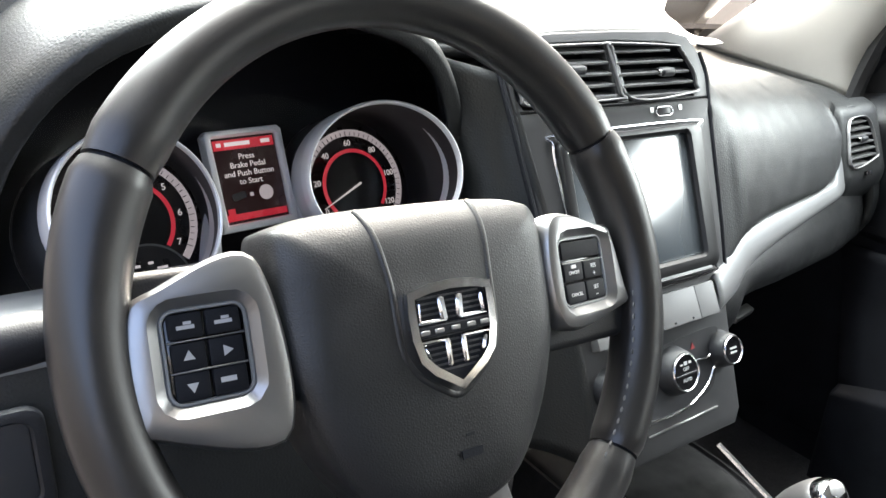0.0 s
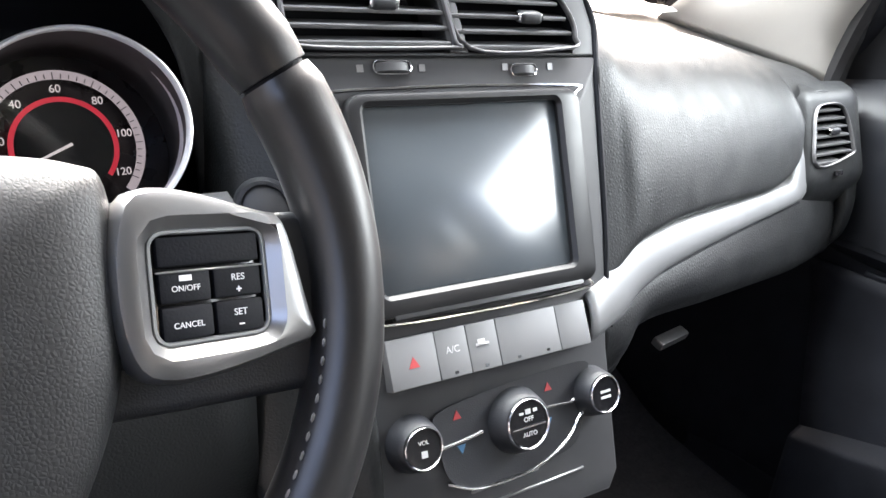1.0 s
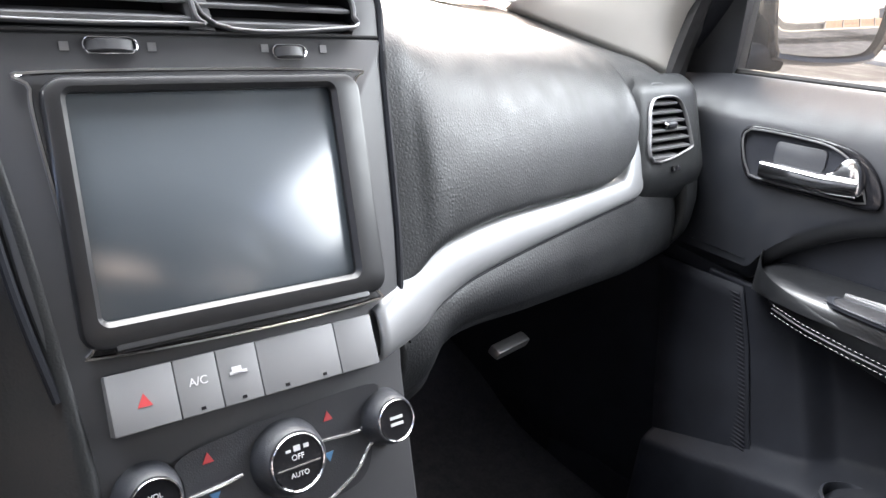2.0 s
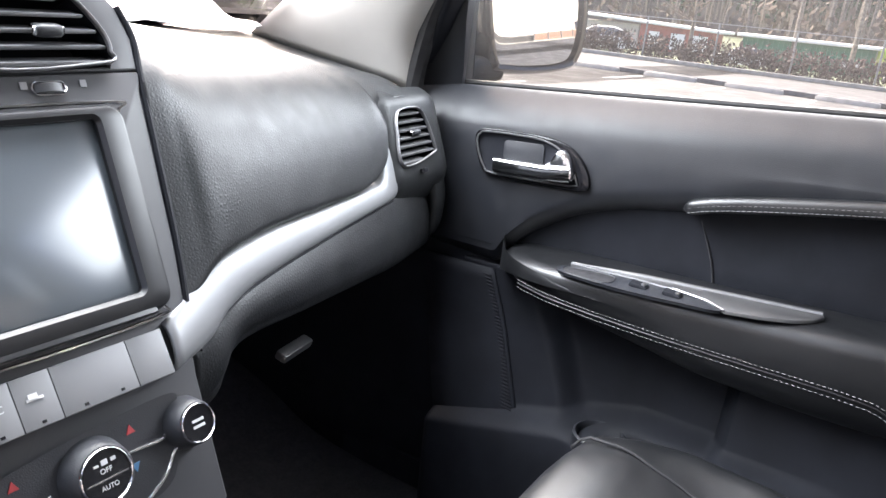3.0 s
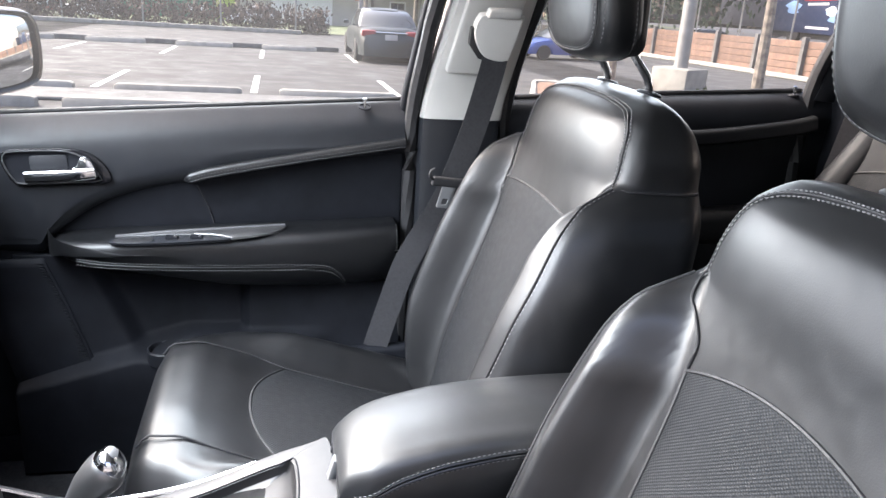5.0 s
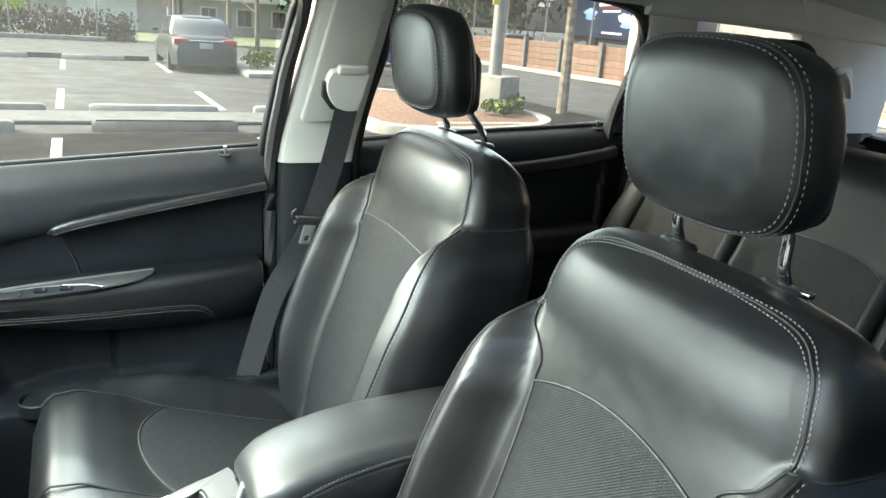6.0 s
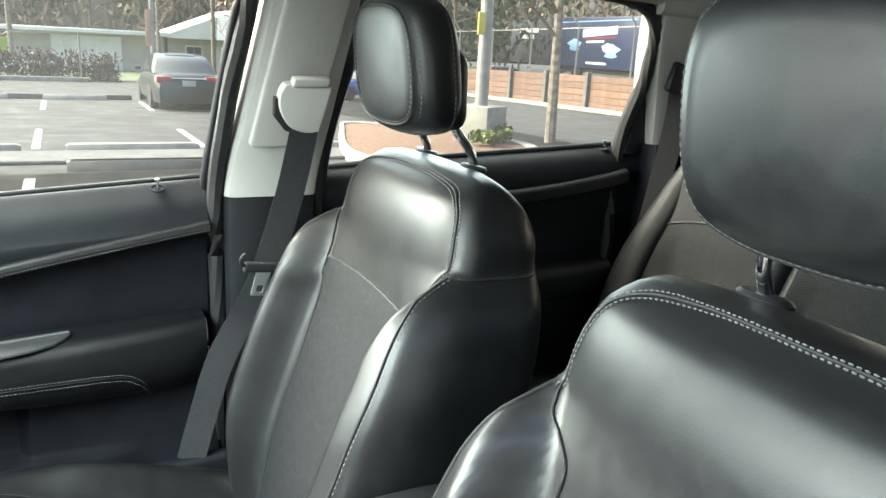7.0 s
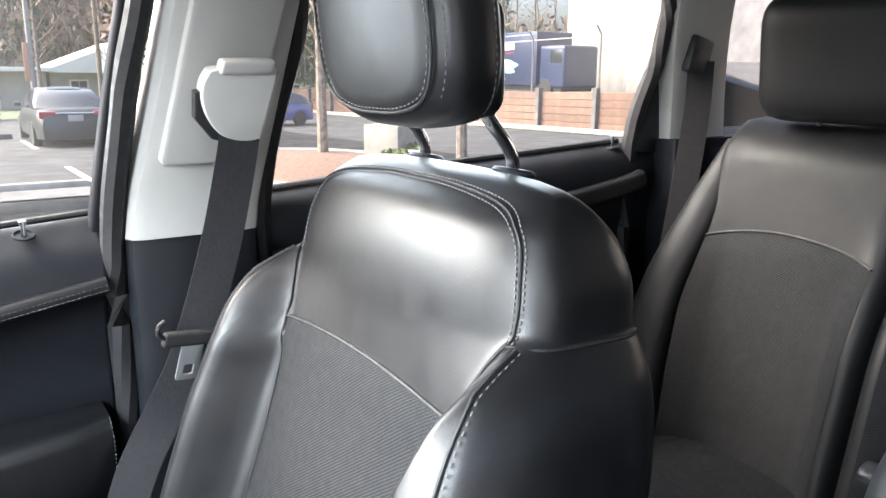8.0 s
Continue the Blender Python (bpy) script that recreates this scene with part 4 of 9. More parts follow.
    bm = bmesh.new()
    net(bm, [[(x, 0.255 + 0.02 * abs(x + 0.4) + dy, z) for x in (-0.70, -0.55, -0.36, -0.17)] for dy, z in ((0.02, 1.056), (-0.008, 1.050), (-0.020, 1.024), (-0.018, 1.018))], 10, 20)
    solid(part("silver_knee_strip", bm, SILVER, hood, "satin silver strip"), 0.01)
    bm = bmesh.new()
    net(bm, [[(x, 0.232 + 0.03 * abs(x + 0.4) + dy, z) for x in (-0.70, -0.55, -0.36, -0.17)] for dy, z in ((0.014, 1.021), (-0.002, 1.008), (-0.018, 0.85), (0.03, 0.72), (0.16, 0.62), (0.4, 0.58))], 20, 20)
    solid(part("knee_panel", bm, SOFT, hood, "grained knee panel"), 0.012)
    LS = frame_at((-0.590, 0.226, 0.965), (1, -0.03, 0), (0, 0.10, 1))
    sw = thing("light_switch", (-0.59, 0.226, 0.965), "black headlamp switch plate in a recess", "switch panel")
    bm = bmesh.new()
    plate(bm, rounded(0.10, 0.075, 0.012), LS, 0.006, 0.002, hole=rounded(0.082, 0.057, 0.008))
    part("surround", bm, PLASTIC, sw)
    bm = bmesh.new()
    plate(bm, rounded(0.082, 0.057, 0.008), on(LS, 0, 0, -0.002), 0.004, 0.001)
    part("plate", bm, PANEL, sw)
    bm = bmesh.new()
    lathe(bm, ((0.017, 0), (0.017, 0.01), (0.014, 0.013), (0, 0.013)), 28, on(LS, -0.02, 0, 0.002))
    part("dial", bm, PLASTIC, sw)


def build_cluster():
    cl = thing("instrument_cluster", (-0.365, 0.36, 1.08), "instrument cluster with two red-lit dials and a lit display", "instrument cluster")
    face = material("dial_face", (0.014, 0.013, 0.014), 0.3, spread=0.1)
    red = material("red_lit_ring", (0.4, 0.02, 0.03), 0.4, emit=(1.0, 0.06, 0.10), emit_strength=0.026)
    pale = material("pale_lit_band", (0.22, 0.20, 0.21), 0.5, emit=(1.0, 0.88, 0.92), emit_strength=0.022)
    lit = material("white_lit_print", (0.5, 0.48, 0.48), 0.5, emit=(1.0, 0.90, 0.90), emit_strength=0.034)
    black = material("display_black", (0.01, 0.006, 0.007), 0.2, emit=(1.0, 0.2, 0.2), emit_strength=0.0006)
    redbar = material("red_lit_bar", (0.4, 0.02, 0.03), 0.3, emit=(1.0, 0.04, 0.08), emit_strength=0.020)
    RINGS = material("silver_gauge_ring", (0.72, 0.72, 0.73), 0.34, metal=0.35, spread=0.02, noise_scale=30, rough_spread=0.02)
    bm = bmesh.new()
    plate(bm, rounded(0.50, 0.34, 0.06), on(CLUSTER, 0, 0.045, -0.05), 0.012, 0.004)
    part("backing", bm, PLASTIC_DARK, cl)

    def arc(m, r0, r1, a0, a1, z, mat, parent, name):
        bm = bmesh.new()
        n = 48
        grid(bm, [[m @ vec(r * math.cos(radians(a0 + (a1 - a0) * i / n)), r * math.sin(radians(a0 + (a1 - a0) * i / n)), z + dz) for r, dz in ((r0, 0), (r0, 0.0006), (r1, 0.0006), (r1, 0))] for i in range(n + 1)])
        return part(name, bm, mat, parent)

    for s, cx, dx, texts in ((1, 0.137, -0.035, ("0", "20", "40", "60", "80", "100", "120")), (-1, -0.137, 0.037, ("0", "1", "2", "3", "4", "5", "6", "7"))):
        # each ring leans outwards and stands well in front of its dial
        rx, rz, lean = (0.0975, 0.0528, 0.418) if s > 0 else (-0.106, 0.046, -0.20)

        def lip(r, z, a, rx=rx, rz=rz, lean=lean):
            return CLUSTER @ vec(rx + r * math.cos(a), 0.0032 + r * math.sin(a), rz + lean * r * math.cos(a) + z)
        turns = [math.pi * i / 36 for i in range(72)]
        bm = bmesh.new()
        grid(bm, [[lip(r, z, a) for a in turns] for r, z in ((0.0625, -0.030), (0.0627, -0.004), (0.0620, -0.001), (0.0608, 0.0), (0.0596, -0.001), (0.0590, -0.004))], close_v=True)
        g = part("gauge_ring", bm, RINGS, cl, "satin silver gauge ring")
        bm = bmesh.new()
        grid(bm, [[lip(0.0592, -0.003, a).lerp(CLUSTER @ vec(s * 0.106 + 0.070 * math.cos(a), -0.004 + 0.070 * math.sin(a), -0.0335), f) for a in turns] for f in (0.0, 0.06, 0.3, 0.65, 1.0)], close_v=True)
        part("ring_wall", bm, PANEL, g, "dark satin wall inside the ring")
        bm = bmesh.new()
        lathe(bm, ((0.071, -0.002), (0.071, 0.0), (0.0, 0.0)), 48, on(CLUSTER, s * 0.106, -0.004, -0.0325))
        part("dial", bm, face, g, "black dial")
        d = on(CLUSTER, cx + dx, 0.0, -0.010)
        arc(d, 0.0455, 0.0515, -42, 222, 0.0, pale, g, "scale_band")
        arc(d, 0.0305, 0.0338, -40, 220, 0.001, red, g, "red_ring")
        arc(d, 0.0, 0.0302, 0, 360, 0.0015, GLOSSY, g, "hub")
        k = len(texts)
        for i, t in enumerate(texts):
            a = radians(210 - 240 * i / (k - 1))
            letters(t, 0.0074, on(d, 0.0390 * math.cos(a), 0.0390 * math.sin(a), 0.001), lit, g, "numeral")
        for i in range(41):
            a = radians(210 - 240 * i / 40)
            bm = bmesh.new()
            box(bm, (0.005 if i % 5 == 0 else 0.003, 0.0006, 0.0004), on(d, 0.0475 * math.cos(a), 0.0475 * math.sin(a), 0.0008) @ pose(0, 0, 0, 0, 0, math.degrees(a)), 0)
            part("tick", bm, face, g)
        ang = radians(203 if s > 0 else 205)
        bm = bmesh.new()
        m2 = on(d, 0, 0, 0.006) @ pose(0, 0, 0, 0, 0, math.degrees(ang))
        vs = [bm.verts.new(m2 @ vec(*p)) for p in ((-0.004, -0.0011, 0), (-0.004, 0.0011, 0), (0.042, 0.0004, 0), (0.042, -0.0004, 0), (-0.004, 0, 0.001), (0.042, 0, 0.0006))]
        for f in ((0, 1, 2, 3), (0, 4, 5, 3), (1, 2, 5, 4), (0, 1, 4), (2, 3, 5)):
            bm.faces.new([vs[i] for i in f])
        part("needle", bm, lit, g, "thin white needle")
        if s < 0:
            sub = on(d, 0.004, -0.050, 0.002)
            bm = bmesh.new()
            lathe(bm, ((0.034, -0.002), (0.034, 0.001), (0.0, 0.001)), 40, sub)
            part("fuel_dial", bm, face, g, "small black fuel dial")
            arc(sub, 0.031, 0.033, 300, 345, 0.0015, red, g, "fuel_arc")
            arc(sub, 0.0325, 0.034, 20, 160, 0.0015, SATIN, g, "fuel_rim")
            for x, y, w, h in ((0.012, 0.012, 0.008, 0.006), (-0.006, 0.018, 0.004, 0.002), (0.004, 0.019, 0.004, 0.002), (0.0, -0.008, 0.016, 0.002)):
                bm = bmesh.new()
                box(bm, (w, h, 0.0005), on(sub, x, y, 0.0015), 0)
                part("mark", bm, lit, g)
    # display between the dials
    D = on(CLUSTER, 0, 0.022, 0.0)
    bm = bmesh.new()
    plate(bm, [(-0.0335, -0.043), (0.0335, -0.043), (0.0345, 0.036), (0.031, 0.0395), (-0.031, 0.0395), (-0.0345, 0.036)], on(D, 0, 0, -0.01), 0.012, 0.002, hole=[(-0.0275, -0.0365), (0.0275, -0.0365), (0.028, 0.033), (0.026, 0.0335), (-0.026, 0.0335), (-0.028, 0.033)])
    scr = part("display_frame", bm, RINGS, cl, "satin silver display frame")
    bm = bmesh.new()
    box(bm, (0.056, 0.071, 0.003), on(D, 0, -0.0015, -0.004), 0)
    part("display", bm, black, scr, "lit driver display")
    for y, h, w, x in ((0.0275, 0.008, 0.053, 0), (-0.0315, 0.0055, 0.053, 0), (-0.029, 0.010, 0.006, -0.022)):
        bm = bmesh.new()
        box(bm, (w, h, 0.0006), on(D, x, y, -0.0022), 0)
        part("red_band", bm, redbar, scr, "red lit band")
    for i, t in enumerate(("Press", "Brake Pedal", "and Push Button", "to Start")):
        letters(t, 0.0066, on(D, 0.0, 0.017 - 0.0068 * i, -0.0018), lit, scr, "message")
    for x, w in ((-0.006, 0.022), (0.019, 0.008), (-0.022, 0.004)):
        bm = bmesh.new()
        box(bm, (w, 0.0032, 0.0005), on(D, x, 0.0278, -0.0015), 0)
        part("message", bm, lit, scr)
    bm = bmesh.new()
    lathe(bm, ((0.0062, 0), (0.0062, 0.0006), (0.0048, 0.0006), (0.0048, 0)), 24, on(D, 0.011, -0.0145, -0.0022))
    lathe(bm, ((0.0038, 0), (0.0038, 0.0006), (0.0, 0.0006)), 24, on(D, 0.011, -0.0145, -0.0022))
    box(bm, (0.003, 0.003, 0.0005), on(D, -0.002, -0.0145, -0.0019), 0)
    part("button_picture", bm, pale, scr)
    bm = bmesh.new()
    box(bm, (0.012, 0.006, 0.0006), on(D, -0.013, -0.0145, -0.0019) @ pose(0, 0, 0, 0, 0, 12), 0.001, 1)
    part("pedal_picture", bm, PANEL, scr)
    # silver flanks that run from the display frame down between the dials
    for s in (-1, 1):
        bm = bmesh.new()
        net(bm, [[on(CLUSTER, s * x, y, z).translation for x, z in ((0.0350 + d, -0.004), (0.0385 + d, 0.0), (0.0435 + 1.5 * d, -0.004), (0.0480 + 1.9 * d, -0.016))] for y, d in ((0.004, -0.006), (-0.008, -0.003), (-0.024, 0.0), (-0.050, 0.004))], 12, 10)
        part("display_flank", bm, RINGS, cl, "satin silver flank beside the display")
    # clear cover
    bm = bmesh.new()
    net(bm, [[CLUSTER @ vec(x, y, 0.016 - 0.1 * x * x) for x in (-0.20, -0.1, 0, 0.1, 0.20)] for y in (-0.075, 0, 0.085)], 8, 16)
    c = part("cover", bm, COVER, cl, "clear plastic cover")
    c.visible_shadow = False


# ---- steering wheel ----
def build_wheel():
    W = frame_at((-0.3568, 0.0844, 1.0902), (0.9977, 0.0224, -0.0606), (0.0501, 0.4273, 0.903))
    wheel = thing("steering_wheel", W.translation, "black leather steering wheel with silver spokes", "steering wheel")
    R, r = 0.1785, 0.0172
    RIM = on(W, 0.007, 0.0, -0.006)
    # rim in four leather pieces, with joints between them
    cuts = (30, 151, 212, 317)
    for a0, a1 in zip(cuts, cuts[1:] + (cuts[0] + 360,)):
        bm = bmesh.new()
        n = 56
        rows = []
        for i in range(n + 1):
            a = radians(a0 + 0.35 + (a1 - a0 - 0.7) * i / n)
            e = min(i, n - i)
            k = 1.0 - 0.10 * max(0, 1 - e / 2.0)
            grip = 1.0 + 0.10 * math.exp(-((math.degrees(a) % 360 - 25) / 16) ** 2) + 0.10 * math.exp(-((math.degrees(a) % 360 - 155) / 16) ** 2)
            rows.append([RIM @ vec((R + r * grip * k * math.cos(q)) * math.cos(a), (R + r * grip * k * math.cos(q)) * math.sin(a), r * 1.12 * k * math.sin(q)) for q in (2 * math.pi * j / 24 for j in range(24))])
        vs = grid(bm, rows, close_v=True)
        bm.faces.new(vs[0]), bm.faces.new(vs[-1])
        part("rim_section", bm, LEATHER_RIM, wheel, "smooth black leather rim section", sharp=70)
    bm = bmesh.new()
    tube(bm, [RIM @ vec(R * math.cos(radians(a)), R * math.sin(radians(a)), 0) for a in range(0, 360, 4)], 0.0150, 12, closed=True, up=W.col[2].to_3d())
    part("rim_core", bm, PLASTIC_DARK, wheel)
    for a0, a1 in ((-47, -6),):
        path = [RIM @ vec((R - r * 0.86) * math.cos(radians(a)), (R - r * 0.86) * math.sin(radians(a)), r * 0.62) for a in np.linspace(a0, a1, 60)]
        part("rim_stitching", stitches(path, 0.0045, 0.0035, 0.0008), THREAD, wheel, "pale stitching")
    # hub pad
    half = [(0.0, 0.057), (0.05, 0.056), (0.078, 0.052), (0.088, 0.043), (0.090, 0.0), (0.086, -0.035), (0.070, -0.075), (0.045, -0.108), (0.02, -0.118), (0.0, -0.119)]
    outline = half + [(-x, y) for x, y in half[-2:0:-1]]
    outline = [(p.x, p.y) for p in curve([vec(x, y, 0) for x, y in outline], 96, closed=True)]
    dome = ((0.0, 0.0260), (0.1, 0.0258), (0.24, 0.0255), (0.38, 0.0250), (0.52, 0.0240), (0.66, 0.0225), (0.78, 0.0205), (0.88, 0.017), (0.95, 0.0125), (0.985, 0.006), (1.0, -0.004))
    reach = sorted((math.atan2(y + 0.015, x), math.hypot(x, y + 0.015)) for x, y in outline)
    reach = [(a - 2 * math.pi, d) for a, d in reach] + reach + [(a + 2 * math.pi, d) for a, d in reach]

    def pad_z(x, y):
        """Height of the airbag cover over the plane of the rim."""
        d = np.interp(math.atan2(y + 0.015, x), [q[0] for q in reach], [q[1] for q in reach])
        return lerp_table(dome, min(1.0, math.hypot(x, y + 0.015) / d)) - 0.004 * ease(0.03, 0.06, y)
    bm = bmesh.new()
    rows = [[W @ vec(x, y, -0.03) for x, y in outline]]
    for k in (1.0, 0.992, 0.985, 0.97, 0.95, 0.92, 0.88, 0.83, 0.78, 0.72, 0.66, 0.59, 0.52, 0.45, 0.38, 0.31, 0.24, 0.17, 0.1):
        rows.append([W @ vec(x * k, (y + 0.015) * k - 0.015, lerp_table(dome, k) - 0.004 * ease(0.03, 0.06, (y + 0.015) * k - 0.015)) for x, y in outline])
    vs = grid(bm, rows, close_v=True)
    bm.faces.new(vs[0]), bm.faces.new(vs[-1])
    hub = part("hub_pad", bm, VINYL, wheel, "grained black airbag cover", sharp=60)
    # a soft ridge runs down each side of the badge and round its foot
    flow = [(0.0375, 0.0535), (0.0360, 0.045), (0.0340, 0.028), (0.0322, 0.010), (0.0318, -0.008), (0.0300, -0.024), (0.0225, -0.0365), (0.0105, -0.0455), (0.0, -0.0505)]
    flow = flow + [(-x, y) for x, y in flow[-2::-1]]
    bm = bmesh.new()
    line = [(p.x, p.y) for p in curve([vec(x, y, 0) for x, y in flow], 110)]
    tube(bm, [W @ vec(x, y, pad_z(x, y) - 0.0013) for x, y in line], 0.0023, 10, up=W.col[2].to_3d())
    part("badge_border", bm, VINYL, wheel, "soft raised ridge round the badge")

    # badge: a shield cut in four by a cross, plain shapes
    def shield(k, dy=0.0):
        pts = [(0.0262, 0.0195), (0.0268, 0.008), (0.0262, -0.004), (0.0232, -0.0155), (0.0165, -0.0225), (0.0, -0.033), (-0.0165, -0.0225), (-0.0232, -0.0155), (-0.0262, -0.004), (-0.0268, 0.008), (-0.0262, 0.0195), (-0.014, 0.0222), (0.0, 0.0230), (0.014, 0.0222)]
        return [(x * k, (y + 0.004) * k - 0.004 + dy) for x, y in pts][::-1]
    B = on(W, 0, -0.013, 0.0262)
    bm = bmesh.new()
    plate(bm, shield(1.0)[::-1], B, 0.0048, 0.0014, hole=shield(0.925)[::-1])
    badge = part("badge", bm, BADGE, wheel, "chrome shield badge with a cross")
    bm = bmesh.new()
    plate(bm, shield(0.9)[::-1], B, 0.0014, 0.0003)
    part("field", bm, PLASTIC_DARK, badge)
    bm = bmesh.new()
    box(bm, (0.0535, 0.0060, 0.0040), on(B, 0, -0.0012, 0.0026), 0.0006, 1)
    part("cross_band", bm, PLASTIC_DARK, badge, "dark band with plain raised marks")
    for x in (-0.0195, -0.0105, 0.0, 0.0105, 0.0195):
        bm = bmesh.new()
        box(bm, (0.0058, 0.0024, 0.0009), on(B, x, -0.0012, 0.0048), 0.0004, 1)
        part("raised_mark", bm, SATIN, badge)
    for s in (-1, 1):
        for x, y, w, h, rot in ((0.0056, 0.0098, 0.0048, 0.0140, 5), (0.0134, 0.0036, 0.0195, 0.0032, 0), (0.0052, -0.0135, 0.0036, 0.0155, 0), (0.0142, -0.0064, 0.0205, 0.0030, 0), (0.0207, 0.0095, 0.0026, 0.0115, -4), (0.0188, -0.0125, 0.0026, 0.0090, 24)):
            bm = bmesh.new()
            box(bm, (w, h, 0.0040), on(B, s * x, y, 0.0024) @ pose(0, 0, 0, 0, 0, -rot * s), 0.0013, 1)
            part("cross_bar", bm, BADGE, badge)
    for i in range(14):
        y = 0.0165 - i * 0.0030
        hw = lerp_table(((-0.030, 0.003), (-0.020, 0.015), (0.0, 0.021), (0.02, 0.021)), y) - 0.001
        bm = bmesh.new()
        box(bm, (2 * hw, 0.0011, 0.0008), on(B, 0, y, 0.0016), 0)
        part("rib", bm, PANEL, badge)
    for y in (-0.073, -0.083):
        bm = bmesh.new()
        box(bm, (0.014 if y < -0.08 else 0.006, 0.0045 if y < -0.08 else 0.0015, 0.0006), on(W, 0.004, y, 0.0235), 0)
        part("airbag_mark", bm, PLASTIC_DARK, wheel)
    # spokes: silver frames with switch pads
    for s, y0 in ((-1, 0.004), (1, -0.004)):
        m = on(W, 0.1255 * s, y0, -0.002) @ pose(0, 0, 0, 0, 10 * s, 0)
        o = [(-0.030, 0.033), (0.019, 0.024), (0.031, 0.014), (0.035, -0.012), (0.033, -0.034), (0.026, -0.043), (-0.036, -0.054)]
        if s > 0:
            o = [(-0.037, 0.041), (0.020, 0.034), (0.030, 0.027), (0.038, -0.008), (0.040, -0.017), (0.033, -0.0235), (-0.036, -0.0265)]
        pw, pc, ph, cx = (0.0477, 0.0058, 0.0425, -0.0053) if s > 0 else (0.038, -0.008, 0.043, 0.003)
        o = [(x * s, y) for x, y in o][::-1 if s > 0 else 1]
        o = [(p.x, p.y) for p in curve([vec(x, y, 0) for x, y in o], 72, closed=True)]
        o, h = rays(o, 0.0, -0.004 if s < 0 else 0.0, 56), rays(rounded(pw, ph, 0.006, 8, cx=cx, cy=pc), 0.0, -0.004 if s < 0 else 0.0, 56)
        bm = bmesh.new()
        plate(bm, o, m, 0.014, 0.006, hole=h)
        sp = part("spoke", bm, SATIN, wheel, "satin silver spoke frame")
        bm = bmesh.new()
        plate(bm, rounded(pw, ph, 0.006, cx=cx, cy=pc), on(m, 0, 0, 0.002), 0.005, 0.001)
        part("switch_base", bm, GLOSSY, sp)
        rows = ((0.0195, 0.0115, 1), (0.0062, 0.0130, 2), (-0.0078, 0.0130, 2)) if s > 0 else ((0.0060, 0.0120, 2), (-0.0080, 0.0130, 2), (-0.0218, 0.0130, 2))
        for y, hh, n in rows:
            for i in range(n):
                w = (pw - 0.004) / n
                x = cx + (i - (n - 1) / 2) * w
                bm = bmesh.new()
                box(bm, (w - 0.0012, hh, 0.0075), on(m, x, y, 0.0065), 0.0016, 2)
                b = part("switch", bm, PLASTIC_DARK, sp, "black switch")
                if n == 2 and s > 0:
                    word = (("ON/OFF", "RES"), ("CANCEL", "SET"))[0 if y > -0.003 else 1][i]
                    letters(word, 0.0032 if len(word) > 4 else 0.0038, on(m, x, y + (0.0014 if len(word) < 4 else -0.001), 0.0103), WHITE_MARK, b)
                    if len(word) < 4:
                        for tall in ((0,) if word == "SET" else (0, 1)):
                            bm = bmesh.new()
                            box(bm, (0.0006, 0.0022, 0.0003) if tall else (0.0022, 0.0006, 0.0003), on(m, x, y - 0.0034, 0.0104), 0)
                            part("mark", bm, WHITE_MARK, b)
                    elif word == "ON/OFF":
                        bm = bmesh.new()
                        box(bm, (0.005, 0.0022, 0.0003), on(m, x, y + 0.0030, 0.0104), 0)
                        part("mark", bm, WHITE_MARK, b)
                elif n == 2:
                    # plain marks: bars above, an arrow pair and bars below
                    bm = bmesh.new()
                    if y > 0.003:
                        box(bm, (0.0080, 0.0018, 0.0004), on(m, x, y - 0.0005, 0.0104), 0)
                        box(bm, (0.0036, 0.0014, 0.0004), on(m, x + 0.001, y + 0.0014, 0.0104), 0)
                    elif i == 1 and y < -0.015:
                        box(bm, (0.0072, 0.0024, 0.0004), on(m, x - 0.001, y + 0.0005, 0.0104), 0)
                    else:
                        up_ = 1 if y > -0.015 else -1
                        lathe(bm, ((0.0030, 0), (0.0030, 0.0004), (0.0, 0.0004)), 3, on(m, x, y, 0.0102) @ pose(0, 0, 0, 0, 0, 90 * up_ if i == 0 else 0))
                    part("mark", bm, PALE_MARK, b)
        # bright lip round the switches, and bright lines between their rows
        bm = bmesh.new()
        tube(bm, [m @ vec(p.x, p.y, 0.0088) for p in curve([vec(x, y, 0) for x, y in h], 112, closed=True)], 0.0011, 6, closed=True, up=m.col[2].to_3d())
        part("switch_lip", bm, SILVER, sp, "bright lip round the switches")
        for y in ((0.0118,) if s > 0 else (-0.0008, -0.0148)):
            bm = bmesh.new()
            box(bm, (pw - 0.003, 0.0009, 0.0012), on(m, cx, y, 0.0100), 0.0003, 1)
            part("divider", bm, SATIN, sp)
        # leather root that joins the rim
        bm = bmesh.new()
        sweep(bm, [W @ vec(s * x, y0 - 0.005, z) for x, z in ((0.06, -0.018), (0.11, -0.014), (0.15, -0.013), (0.172, -0.012))], rounded(0.078, 0.016, 0.006), up=W.col[2].to_3d())
        part("spoke_back", bm, PLASTIC, wheel)
    # lower spoke pair
    for s in (-1, 1):
        bm = bmesh.new()
        sweep(bm, curve([W @ vec(s * 0.030, -0.085, -0.006), W @ vec(s * 0.037, -0.125, -0.010), W @ vec(s * 0.050, -0.170, -0.004)], 14), rounded(0.022, 0.014, 0.005), up=W.col[2].to_3d())
        part("lower_spoke", bm, SATIN, wheel, "satin silver lower spoke")
    # column shroud and stalks
    col = thing("steering_column", (-0.3625, 0.2, 1.03), "black plastic steering column shroud", "steering column")
    ax = -W.col[2].to_3d()
    bm = bmesh.new()
    sweep(bm, [W.translation + ax * d + vec(0, 0, -0.012) for d in (0.03, 0.06, 0.14, 0.26)], rounded(0.14, 0.115, 0.04), up=W.col[1].to_3d(), scale=(0.8, 1.0, 1.0, 0.9))
